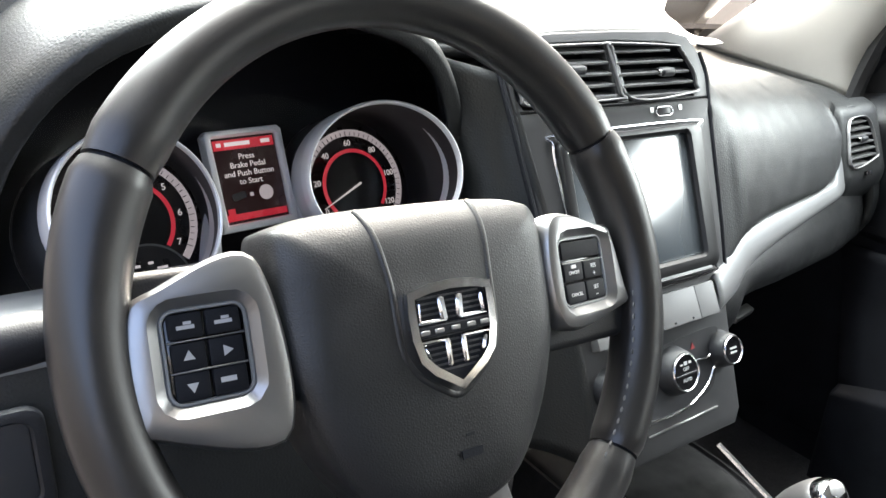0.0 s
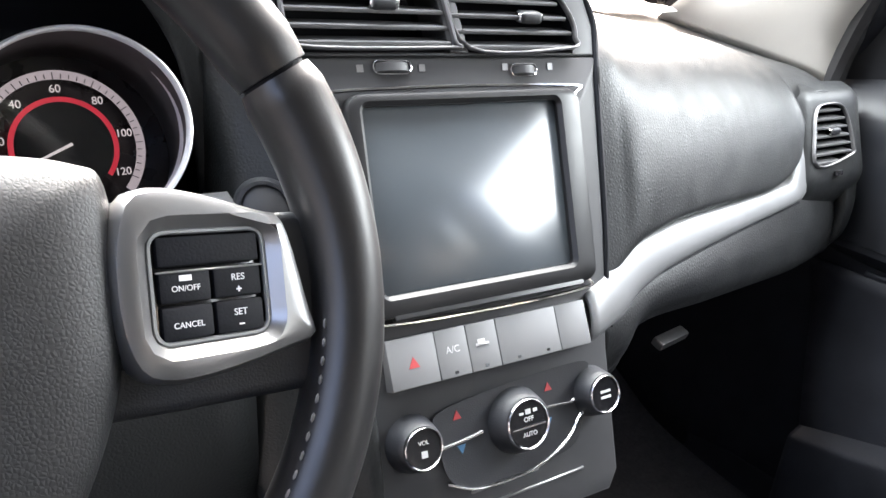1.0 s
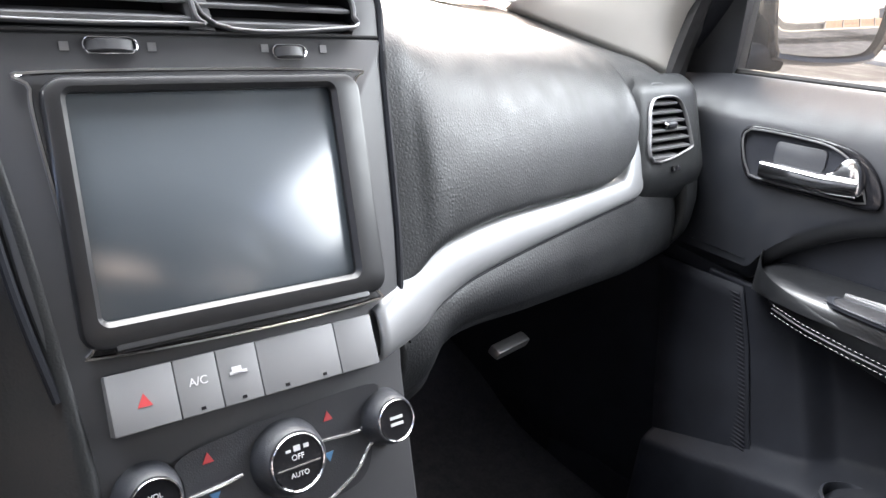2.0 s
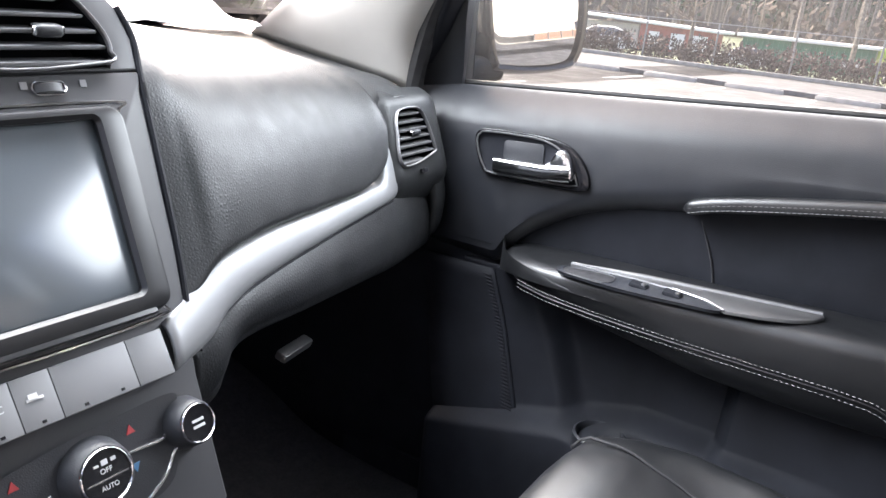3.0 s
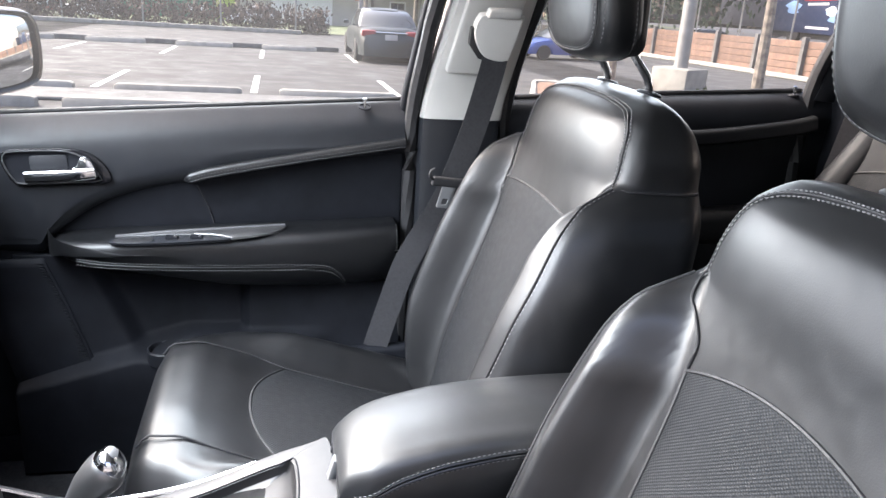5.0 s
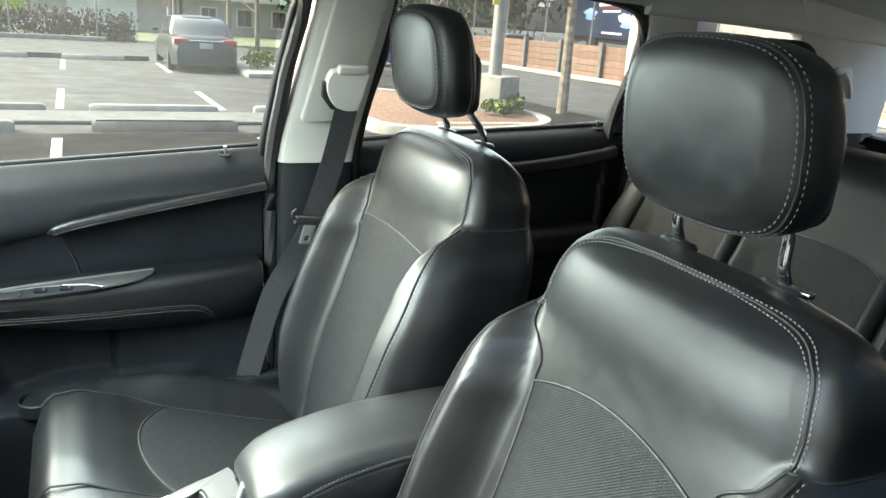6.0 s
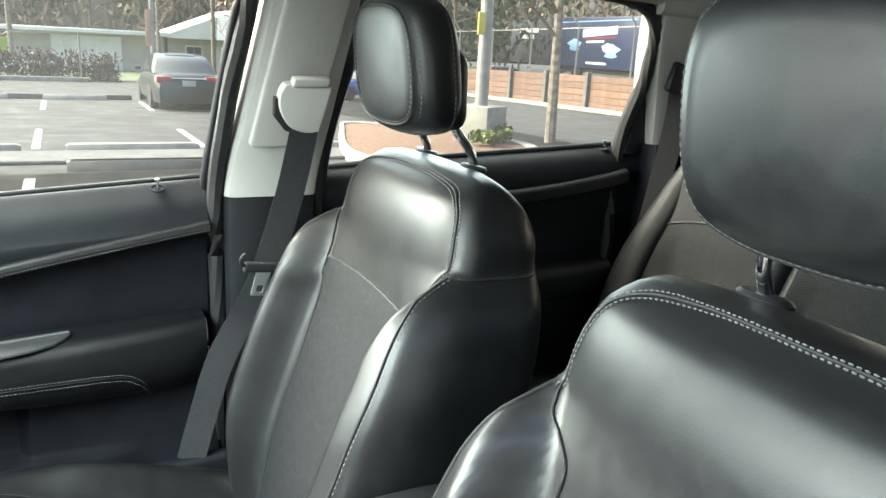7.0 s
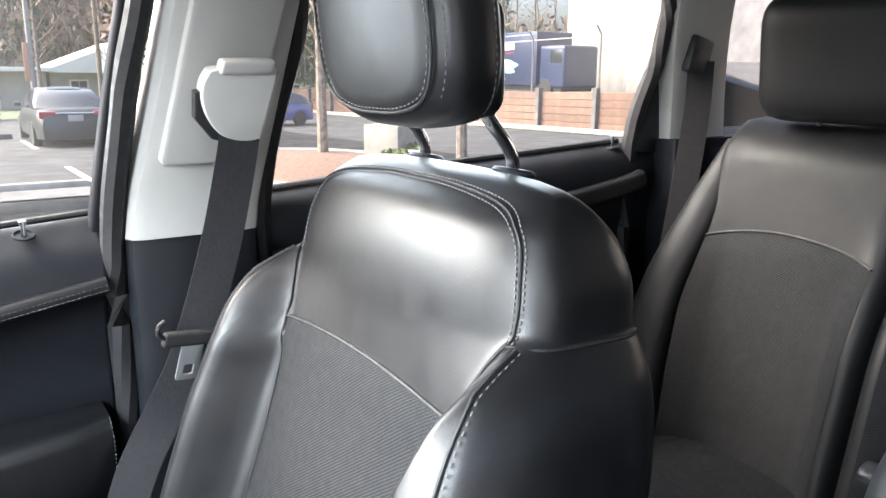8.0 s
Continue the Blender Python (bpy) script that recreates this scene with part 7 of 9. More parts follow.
def build_belts():
    belt_ob = thing("seat_belt", (0.64, -0.53, 1.25), "dark grey front seat belt hanging from the pillar", "seat belt")
    # height adjuster cover on the pillar
    A = frame_at((0.606, -0.550, 1.292), (0.0, -1, 0.02), (-0.26, -0.20, 1))
    bm = bmesh.new()
    o = [(-0.043, 0.030), (-0.045, 0.012), (-0.036, -0.012), (-0.016, -0.036), (0.008, -0.046), (0.030, -0.046), (0.036, -0.036), (0.037, 0.028), (0.028, 0.036), (-0.032, 0.037)]
    o = [(p.x, p.y) for p in curve([vec(x, y, 0) for x, y in o], 50, closed=True)][::1]
    plate(bm, o, on(A, 0, 0, -0.004), 0.020, 0.003)
    part("guide_cover", bm, TRIM_LIGHT, belt_ob, "pale grey belt guide cover")
    bm = bmesh.new()
    box(bm, (0.060, 0.016, 0.02), on(A, -0.002, 0.040, 0.012), 0.005, 3)
    part("height_button", bm, TRIM_LIGHT, belt_ob)
    bm = bmesh.new()
    o2 = [(-0.050, 0.010), (-0.044, -0.020), (-0.02, -0.045), (0.01, -0.054), (0.036, -0.056), (0.036, -0.040), (-0.01, -0.03), (-0.042, 0.012)]
    plate(bm, o2, on(A, 0, 0, -0.004), 0.012, 0.002)
    part("slot", bm, RUBBER, belt_ob)
    bm = bmesh.new()
    pth = curve([(0.603, -0.553, 1.265), (0.609, -0.547, 1.22), (0.617, -0.525, 1.12), (0.624, -0.487, 1.00), (0.636, -0.450, 0.92), (0.637, -0.414, 0.85), (0.635, -0.385, 0.76), (0.631, -0.360, 0.676)], 50)
    ribbon(bm, pth, 0.047, 0.0014, [vec(0.0, -1, 0.15).lerp(vec(-0.25, -1, 0.2), i / 50) for i in range(51)])
    part("webbing", bm, WEBBING, belt_ob)
    # tongue
    T = frame_at((0.612, -0.482, 1.012), (0.05, -1, -0.10), (-0.08, -0.24, 1))
    bm = bmesh.new()
    box(bm, (0.066, 0.017, 0.012), on(T, 0, 0.010, 0.002), 0.004, 3)
    tg = part("tongue_grip", bm, RUBBER, belt_ob)
    bm = bmesh.new()
    tube(bm, curve([T @ vec(-0.030, 0.012, 0.004), T @ vec(-0.040, 0.018, 0.006), T @ vec(-0.042, 0.028, 0.006), T @ vec(-0.036, 0.034, 0.005)], 12), 0.003, 8)
    part("tongue_hook", bm, RUBBER, tg)
    bm = bmesh.new()
    plate(bm, rounded(0.026, 0.046, 0.004, cx=0.002, cy=-0.018), on(T, 0, 0, 0.003), 0.0025, 0.0006, hole=rounded(0.011, 0.012, 0.002, cx=0.002, cy=-0.028))
    part("tongue_plate", bm, SILVER, tg, "bright steel tongue plate")
    bm = bmesh.new()
    sweep(bm, curve([(0.640, -0.318, 0.655), (0.638, -0.37, 0.661), (0.634, -0.46, 0.672)], 12), rounded(0.022, 0.014, 0.005), up=(0, 0, 1))
    part("lower_anchor", bm, PLASTIC, belt_ob)
    # recessed panel on the pillar behind the guide
    bm = bmesh.new()
    P = frame_at((0.617, -0.552, 1.36), (0.0, -1, 0.02), (-0.26, -0.20, 1))
    plate(bm, rounded(0.104, 0.30, 0.010), on(P, 0.0, 0.0, -0.004), 0.012, 0.004)
    single("pillar_cover", bm, TRIM_LIGHT, "pale grey sliding cover on the middle pillar", "trim", "structure")

    rear = thing("seat_belt", (0.58, -1.33, 1.3), "dark grey rear seat belt beside the bench", "seat belt")
    bm = bmesh.new()
    box(bm, (0.022, 0.050, 0.060), pose(0.608, -1.335, 1.352, 14), 0.006)
    part("slot", bm, RUBBER, rear)
    bm = bmesh.new()
    pth = curve([(0.602, -1.340, 1.345), (0.592, -1.325, 1.25), (0.578, -1.285, 1.10), (0.566, -1.245, 0.97), (0.556, -1.20, 0.80)], 30)
    ribbon(bm, pth, 0.045, 0.0014, vec(-0.45, -0.85, 0))
    part("webbing", bm, WEBBING, rear)
    bm = bmesh.new()
    box(bm, (0.012, 0.05, 0.016), pose(0.566, -1.245, 0.995, 15, 0, -28), 0.004)
    t2 = part("tongue_grip", bm, RUBBER, rear)
    bm = bmesh.new()
    box(bm, (0.004, 0.022, 0.03), pose(0.561, -1.24, 0.978, 15, 0, -28), 0.001)
    part("tongue_plate", bm, CHROME, t2, "chrome tongue plate")


# ---- centre console ----
def build_console():
    con = thing("centre_console", (0.03, -0.2, 0.5), "black centre console with silver shift surround", "console")
    bm = bmesh.new()
    rows = []
    for y, w, z in ((0.30, 0.105, 0.74), (0.16, 0.105, 0.74), (0.05, 0.100, 0.722), (-0.05, 0.097, 0.738), (-0.14, 0.093, 0.766), (-0.235, 0.088, 0.795), (-0.30, 0.086, 0.79), (-0.62, 0.086, 0.79)):
        rows.append([(0.032 - w - 0.01, y, 0.45), (0.032 - w, y, z - 0.03), (0.032 - w + 0.012, y, z - 0.006), (0.032 - w + 0.03, y, z), (0.032, y, z), (0.032 + w - 0.03, y, z), (0.032 + w - 0.012, y, z - 0.006), (0.032 + w, y, z - 0.03), (0.032 + w + 0.01, y, 0.45)])
    net(bm, rows, 40, 40)
    part("body", bm, material("console_black", (0.004, 0.0042, 0.0046), 0.7, spread=0.2, noise_scale=20, bump=0.1, bump_scale=500, kind="leather", spec=0.15), con)
    # silver deck that climbs from the lever to the lid, with a sunk tray in it
    top = lambda y: lerp_table(((-0.30, 0.806), (-0.235, 0.808), (-0.19, 0.797), (-0.05, 0.746), (0.05, 0.730), (0.16, 0.745)), y)
    bm = bmesh.new()
    o = [(-0.045, 0.045), (0.045, 0.045), (0.064, 0.03), (0.074, -0.03), (0.076, -0.12), (0.074, -0.21), (0.066, -0.236), (-0.066, -0.236), (-0.074, -0.21), (-0.076, -0.12), (-0.074, -0.03), (-0.064, 0.03)]
    o = [(p.x, p.y) for p in curve([vec(x, y, 0) for x, y in o], 72, closed=True)][::-1]

    def tray(k, cy=-0.082):
        """The tray's rounded outline, k times its size."""
        return [(x * 0.62 * k, (y + 0.096) * 0.76 * k + cy) for x, y in o]
    rows = []
    for ring, dz in ((o, -0.014), (o, -0.002), ([(x * 0.965, (y + 0.096) * 0.98 - 0.096) for x, y in o], 0.003), (tray(1.06), 0.004), (tray(1.0), 0.002), (tray(0.985), -0.003), (tray(0.95), -0.010), (tray(0.80), -0.013), (tray(0.4), -0.014), (tray(0.05), -0.014)):
        rows.append([vec(0.034 + x, y, top(y) + dz) for x, y in ring])
    vs = grid(bm, rows, close_v=True)
    bm.faces.new(vs[-1])
    part("silver_deck", bm, DECK, con, "satin silver deck with a sunk tray")
    bm = bmesh.new()
    tube(bm, [vec(0.034 + x, y, top(y) + 0.0036) for x, y in tray(1.03)], 0.0011, 6, closed=True)
    part("tray_joint", bm, PLASTIC_DARK, con)
    for x in (0.112, -0.048):
        bm = bmesh.new()
        tube(bm, curve([(x - 0.006, 0.165, 0.775), (x, 0.06, 0.738), (x + 0.002, -0.05, 0.746), (x, -0.15, 0.778)], 20), 0.004, 8)
        part("chrome_edge", bm, CHROME, con, "thin chrome edge")
    # armrest lid: a rolled pad, higher towards the rear, on a darker side skirt
    lid = thing("armrest_lid", (0.034, -0.42, 0.82), "padded black leather console armrest lid", "armrest")

    def lid_top(y):
        return lerp_table(((-0.622, 0.862), (-0.60, 0.889), (-0.54, 0.896), (-0.40, 0.891), (-0.31, 0.877), (-0.265, 0.862), (-0.243, 0.847), (-0.236, 0.834)), y)

    def lid_seam(y):
        return lerp_table(((-0.62, 0.872), (-0.45, 0.871), (-0.36, 0.860), (-0.30, 0.842), (-0.27, 0.825), (-0.236, 0.810)), y)

    def lid_half(y):
        return 0.076 * (0.84 + 0.16 * ease(-0.236, -0.275, y))
    bm = bmesh.new()
    rows = []
    for i in range(49):
        y = -0.236 - 0.386 * (i / 48) ** 1.25
        t, e, w = lid_top(y), lid_seam(y), lid_half(y)
        half = [(1.0, e), (0.995, e + 0.25 * (t - e)), (0.95, e + 0.62 * (t - e)), (0.84, e + 0.86 * (t - e)), (0.62, t - 0.0015), (0.3, t + 0.001)]
        rows.append(curve([vec(0.036 - w * a, y, z) for a, z in half] + [vec(0.036, y, t + 0.0015)] + [vec(0.036 + w * a, y, z) for a, z in half[::-1]], 44))
    vs = grid(bm, rows)
    bm.faces.new(vs[0]), bm.faces.new(vs[-1])
    part("pad", bm, LEATHER_WORN_SHEEN, lid, "padded leather top", sharp=70)
    bm = bmesh.new()
    rows = []
    for i in range(33):
        y = -0.238 - 0.382 * i / 32
        e, w = lid_seam(y), lid_half(y)
        rows.append([vec(0.036 + w * a, y, z) for a, z in ((-0.90, 0.775), (-0.975, 0.790), (-0.985, e - 0.004), (-0.95, e), (0.95, e), (0.985, e - 0.004), (0.975, 0.790), (0.90, 0.775))])
    vs = grid(bm, rows)
    bm.faces.new(vs[0]), bm.faces.new(vs[-1])
    part("skirt", bm, LEATHER, lid, "dark leather side of the lid", sharp=50)
    for s in (-1, 1):
        ys = np.linspace(-0.246, -0.61, 48)
        for dz, out in ((0.006, 0.0008), (-0.006, -0.0004)):
            ln = [vec(0.036 + s * (lid_half(y) + out), y, lid_seam(y) + dz) for y in ys]
            part("lid_stitching", stitches(ln, 0.0042, 0.0016, 0.0006), THREAD, lid, "pale stitching")
        for dz in (0.0025, -0.0025):
            bm = bmesh.new()
            tube(bm, [vec(0.036 + s * (lid_half(y) - 0.0002), y, lid_seam(y) + dz) for y in ys], 0.0018, 6)
            part("lid_piping", bm, LEATHER, lid)
    bm = bmesh.new()
    plate(bm, rounded(0.070, 0.050, 0.012, 6), frame_at((0.046, -0.236, 0.815), (1, 0.05, 0), (0, -0.28, 1)), 0.006, 0.002, hole=rounded(0.056, 0.038, 0.009, 6))
    lt = part("latch", bm, PLASTIC, lid, "black lid latch surround")
    bm = bmesh.new()
    box(bm, (0.054, 0.004, 0.036), pose(0.046, -0.2375, 0.815, 15), 0.0015, 1)
    part("latch_recess", bm, PLASTIC_DARK, lt)
    bm = bmesh.new()
    box(bm, (0.016, 0.008, 0.034), pose(0.030, -0.2325, 0.817, 15), 0.003, 2)
    part("latch_plate", bm, SILVER, lt, "silver latch tab")
    # shift lever
    sh = thing("gear_lever", (0.04, 0.05, 0.73), "silver and black automatic gear lever", "gear lever")
    pts = curve([(0.040, 0.078, 0.735), (0.040, 0.058, 0.772), (0.041, 0.036, 0.806), (0.042, 0.018, 0.826), (0.043, 0.004, 0.836)], 28)
    wide = [lerp_table(((0, 0.50), (0.3, 0.60), (0.55, 0.90), (0.78, 1.0), (0.92, 0.86), (1.0, 0.40)), i / 28) for i in range(29)]
    bm = bmesh.new()
    sweep(bm, pts, rounded(0.046, 0.046, 0.020, 6), up=(0, 1, 0.2), scale=wide)
    part("knob", bm, SATIN, sh, "satin grey grip", sharp=60)
    bm = bmesh.new()
    sweep(bm, [p + vec(0, -0.004, 0.008) for p in pts[15:]], rounded(0.043, 0.040, 0.018, 6), up=(0, 1, 0.2), scale=[k * 0.95 for k in wide[15:]])
    part("knob_cap", bm, CHROME, sh, "bright silver knob cap", sharp=60)
    bm = bmesh.new()
    sweep(bm, [p + vec(0, -0.0065, 0.0125) for p in pts[18:27]], rounded(0.026, 0.030, 0.011, 6), up=(0, 1, 0.2), scale=[lerp_table(((0, 0.5), (0.3, 1.0), (0.8, 0.95), (1.0, 0.5)), i / 8) for i in range(9)])
    part("knob_insert", bm, SILVER, sh, "pale inset on the knob", sharp=60)
    bm = bmesh.new()
    lathe(bm, ((0.044, -0.02), (0.036, 0.0), (0.024, 0.014), (0.018, 0.03)), 28, pose(0.040, 0.078, 0.735))
    part("boot", bm, RUBBER, sh)


# ---- small loose things ----
def build_loose():
    bm = bmesh.new()
    rows = []
    for j in range(19):
        row = []
        for i in range(25):
            u, v = i / 24, j / 18
            x = 0.20 + 0.34 * u + 0.04 * v
            y = 0.62 + 0.24 * v - 0.05 * u
            fold = 0.010 * math.sin(u * 14 + v * 5) * (0.3 + v) + 0.006 * noise.noise(vec(u * 7, v * 6, 0))
            row.append(vec(x, y, 1.152 + abs(fold) + 0.075 * v * v * (0.4 + 0.6 * u)))
        rows.append(row)
    grid(bm, rows)
    sheet = material("crumpled_white_sheet", (0.75, 0.75, 0.74), 0.45, spread=0.05, noise_scale=20)
    solid(single("paper_sheet", bm, sheet, "crumpled white paper sheet lying on the dashboard", "paper"), 0.0008, (0, 0, -1))


build_door()
build_rear_door()
# unseen mirrored door, added to keep sky light off the rear seat
build_rear_door(-1)
build_seat("passenger_seat", 0.368, 1, "black leather passenger seat with woven insert")
build_seat("driver_seat", -0.296, -1, "black leather driver seat with woven insert", 0.022, 0.018)
build_rear_seat()
build_belts()
build_console()
build_loose()

# ---- the car park outside ----
def gz(x, dz=0.0):
    """Height of the gently sloping ground at x."""
    return -0.0175 * x + dz


ASPHALT = material("asphalt", (0.032, 0.0318, 0.0322), 0.8, spread=0.25, noise_scale=0.6, bump=0.6, bump_scale=60, rough_spread=0.2)
ROAD_WHITE = material("worn_white_paint", (0.5, 0.5, 0.48), 0.7, spread=0.25, noise_scale=6)
CONCRETE = material("pale_concrete", (0.25, 0.242, 0.22), 0.85, spread=0.2, noise_scale=5, bump=0.3, bump_scale=40, per_object=0.12)
CONCRETE_DARK = material("dirty_concrete", (0.10, 0.10, 0.10), 0.85, spread=0.3, noise_scale=4)
MULCH = material("bark_mulch", (0.13, 0.075, 0.05), 0.95, spread=0.5, noise_scale=18, bump=1.0, bump_scale=30)
GRASS = material("grass", (0.085, 0.105, 0.05), 0.9, spread=0.4, noise_scale=3)
TIMBER = material("brown_timber", (0.14, 0.082, 0.058), 0.8, spread=0.25, noise_scale=4, per_object=0.2)
STEEL = material("galvanised_steel", (0.25, 0.25, 0.25), 0.5, metal=0.6, spread=0.15, noise_scale=5)
BARK = material("grey_bark", (0.17, 0.145, 0.12), 0.9, spread=0.5, noise_scale=10, bump=0.8, bump_scale=30)
TWIG = material("bare_twigs", (0.115, 0.085, 0.060), 0.9, spread=0.4, noise_scale=2)
NEEDLES = material("evergreen_needles", (0.035, 0.055, 0.028), 0.9, spread=0.5, noise_scale=1.5)
LEAF = material("green_leaves", (0.10, 0.125, 0.035), 0.8, spread=0.5, noise_scale=4)
LEAF_DRY = material("brown_hedge_leaves", (0.085, 0.062, 0.050), 0.9, spread=0.5, noise_scale=3)
WALL_PALE = material("cream_siding", (0.42, 0.39, 0.35), 0.8, spread=0.1, noise_scale=1.5)
WALL_METAL = material("pale_metal_siding", (0.33, 0.315, 0.285), 0.6, spread=0.06, noise_scale=0.8)
ROOFING = material("grey_roofing", (0.20, 0.19, 0.18), 0.85, spread=0.2, noise_scale=2)
WHITE_PAINT = material("white_outdoor_paint", (0.7, 0.7, 0.68), 0.6, spread=0.06, noise_scale=3)
GREEN_PAINT = material("green_container_paint", (0.035, 0.14, 0.085), 0.5, spread=0.15, noise_scale=1.0)
LIME = material("lime_panel", (0.33, 0.42, 0.08), 0.7, spread=0.1, noise_scale=2)
RED_BRICK = material("red_panel", (0.30, 0.10, 0.08), 0.75, spread=0.2, noise_scale=2)
DARK_GLASS = material("dark_window", (0.03, 0.035, 0.04), 0.08, spread=0.1, noise_scale=1, spec=0.8)
ORANGE = material("orange_banner", (0.42, 0.24, 0.16), 0.7, spread=0.1)
TRUCK_BLUE = material("truck_blue", (0.018, 0.030, 0.075), 0.4, spread=0.1, noise_scale=1, coat=0.4)
TRUCK_DARK = material("truck_dark", (0.05, 0.055, 0.075), 0.5, spread=0.1, noise_scale=1)
TRUCK_PALE = material("truck_pale_blue", (0.25, 0.40, 0.65), 0.5, spread=0.2, noise_scale=1)
TYRE = material("tyre_rubber", (0.02, 0.02, 0.02), 0.8)


def block(name, size, x, y, z, mat, parent, bevel=0.02, rot=0.0, label=""):
    bm = bmesh.new()
    box(bm, size, pose(x, y, z, 0, 0, rot), bevel, 1)
    return part(name, bm, mat, parent, label)


def build_ground():
    bm = bmesh.new()
    net(bm, [[(x, y, gz(x)) for x in (-900, -100, 0, 100, 900)] for y in (-900, -100, 0, 100, 900)], 24, 24)
    single("ground", bm, ASPHALT, "worn grey asphalt of the car park", "asphalt", "structure")
    # painted bay lines
    for x0, x1 in ((5.2, 8.2), (10.8, 13.4), (17.6, 20.4)):
        for k in range(-2, 9):
            y = 0.13 + 2.17 * k
            if y < -2.2 and x0 > 6:
                continue
            bm = bmesh.new()
            plate(bm, [(x0, y - 0.05), (x1, y - 0.05), (x1, y + 0.05), (x0, y + 0.05)], Matrix(((1, 0, 0, 0), (0, 1, 0, 0), (-0.0175, 0, 1, 0.001), (0, 0, 0, 1))), 0.004, 0.0005)
            single("bay_line", bm, ROAD_WHITE, "worn white painted bay line on asphalt", "road marking", "structure")
    # low kerb between the two bay rows, and along the far row
    for name, x, w, y0, y1, h, mat in (("kerb_near", 9.7, 0.9, -4.6, 30, 0.05, CONCRETE_DARK), ("kerb_far", 21.2, 0.22, -1.9, 32, 0.13, CONCRETE_DARK), ("kerb_hedge", 31.2, 0.3, -1.2, 60, 0.16, CONCRETE)):
        bm = bmesh.new()
        box(bm, (w, y1 - y0, h), pose(x, (y0 + y1) / 2, gz(x, h / 2)), 0.02, 1)
        single(name, bm, mat, "low concrete kerb across the car park", "kerb", "structure")
    # wheel stops
    def stop(x, y, length):
        bm = bmesh.new()
        rows = []
        for yy, k in ((-0.5, 0.8), (-0.47, 1.0), (0.47, 1.0), (0.5, 0.8)):
            rows.append([vec(x + a * k, y + yy * length, gz(x) + b * k) for a, b in ((-0.10, 0.0), (-0.085, 0.09), (-0.06, 0.12), (0.06, 0.12), (0.085, 0.09), (0.10, 0.0))])
        vs = grid(bm, rows, close_v=True)
        bm.faces.new(vs[0]), bm.faces.new(vs[-1])
        return single("wheel_stop", bm, CONCRETE, "pale concrete wheel stop on the asphalt", "wheel stop", group="wheel stops")
    for k in range(-2, 7):
        if k != -1:
            stop(8.75, -1.04 + 2.17 * k + (0.25 if k == 1 else 0), 1.64)
        stop(10.35, -1.06 + 2.17 * k, 1.66) if k > -2 else None
    stop(8.75, -1.04, 1.64)
    for k in range(0, 13):
        stop(20.9, -0.56 + 2.2 * k, 1.45)
    # planted island with kerb and mulch
    isl = thing("planting_island", (10.5, -5.0, gz(10.5)), "kerbed island with bark mulch", "planter", kind="structure")
    out = [(8.6, -3.6), (12.6, -4.7), (13.6, -5.3), (12.4, -6.6), (9.6, -6.9), (8.2, -5.6)]
    out = [(p.x, p.y) for p in curve([vec(x, y, 0) for x, y in out], 40, closed=True)]
    m = Matrix(((1, 0, 0, 0), (0, 1, 0, 0), (-0.0175, 0, 1, 0), (0, 0, 0, 1)))
    bm = bmesh.new()
    plate(bm, out[::-1], m, 0.14, 0.02, hole=[(10.6 + (x - 10.6) * 0.93, -5.2 + (y + 5.2) * 0.9) for x, y in out[::-1]])
    part("kerb", bm, CONCRETE, isl)
    bm = bmesh.new()
    plate(bm, [(10.6 + (x - 10.6) * 0.93, -5.2 + (y + 5.2) * 0.9) for x, y in out[::-1]], m, 0.11, 0.01)
    part("mulch", bm, MULCH, isl, "brown bark mulch")
    isl2 = thing("planting_island", (17.5, -4.2, gz(17.5)), "small kerbed island with a low shrub", "planter", kind="structure")
    bm = bmesh.new()
    box(bm, (3.4, 1.3, 0.14), pose(18.4, -4.25, gz(18.4, 0.07)), 0.05)
    part("kerb", bm, CONCRETE, isl2)
    # road edge and raised terrace behind the timber wall
    bm = bmesh.new()
    box(bm, (70, 0.25, 0.14), pose(25, -14.6, gz(25, 0.07), 0, 1.0), 0.03, 1)
    single("kerb_road", bm, CONCRETE, "concrete kerb in front of the timber wall", "kerb", "structure")
    bm = bmesh.new()
    box(bm, (120, 60, 0.9), pose(20, -46.0, gz(20, 0.30), 0, 1.0), 0)
    single("terrace", bm, ASPHALT, "raised yard behind the timber wall", "yard", "structure")
    bm = bmesh.new()
    net(bm, [[(x, y, gz(x, 0.02) + 0.018 * max(0, x - 70)) for y in (-60, 0, 60, 140)] for x in (32.5, 50, 75, 160)], 10, 10)
    single("verge", bm, GRASS, "rough grass rising behind the hedge", "grass", "structure")


def leaves(bm, centre, radius, count, size, rng, flat=1.0):
    """Small leaf cards strewn through a ball."""
    for _ in range(count):
        d = vec(rng.gauss(0, 1), rng.gauss(0, 1), rng.gauss(0, 1)).normalized() * radius * rng.random() ** 0.4
        c = centre + vec(d.x, d.y, d.z * flat)
        q = Euler((rng.uniform(0, 6.3), rng.uniform(0, 6.3), rng.uniform(0, 6.3))).to_matrix()
        s = size * rng.uniform(0.6, 1.4)
        bm.faces.new([bm.verts.new(c + q @ vec(*p)) for p in ((-s, 0, 0), (0, -s * 0.5, s * 0.1), (s, 0, 0), (0, s * 0.5, s * 0.1))])


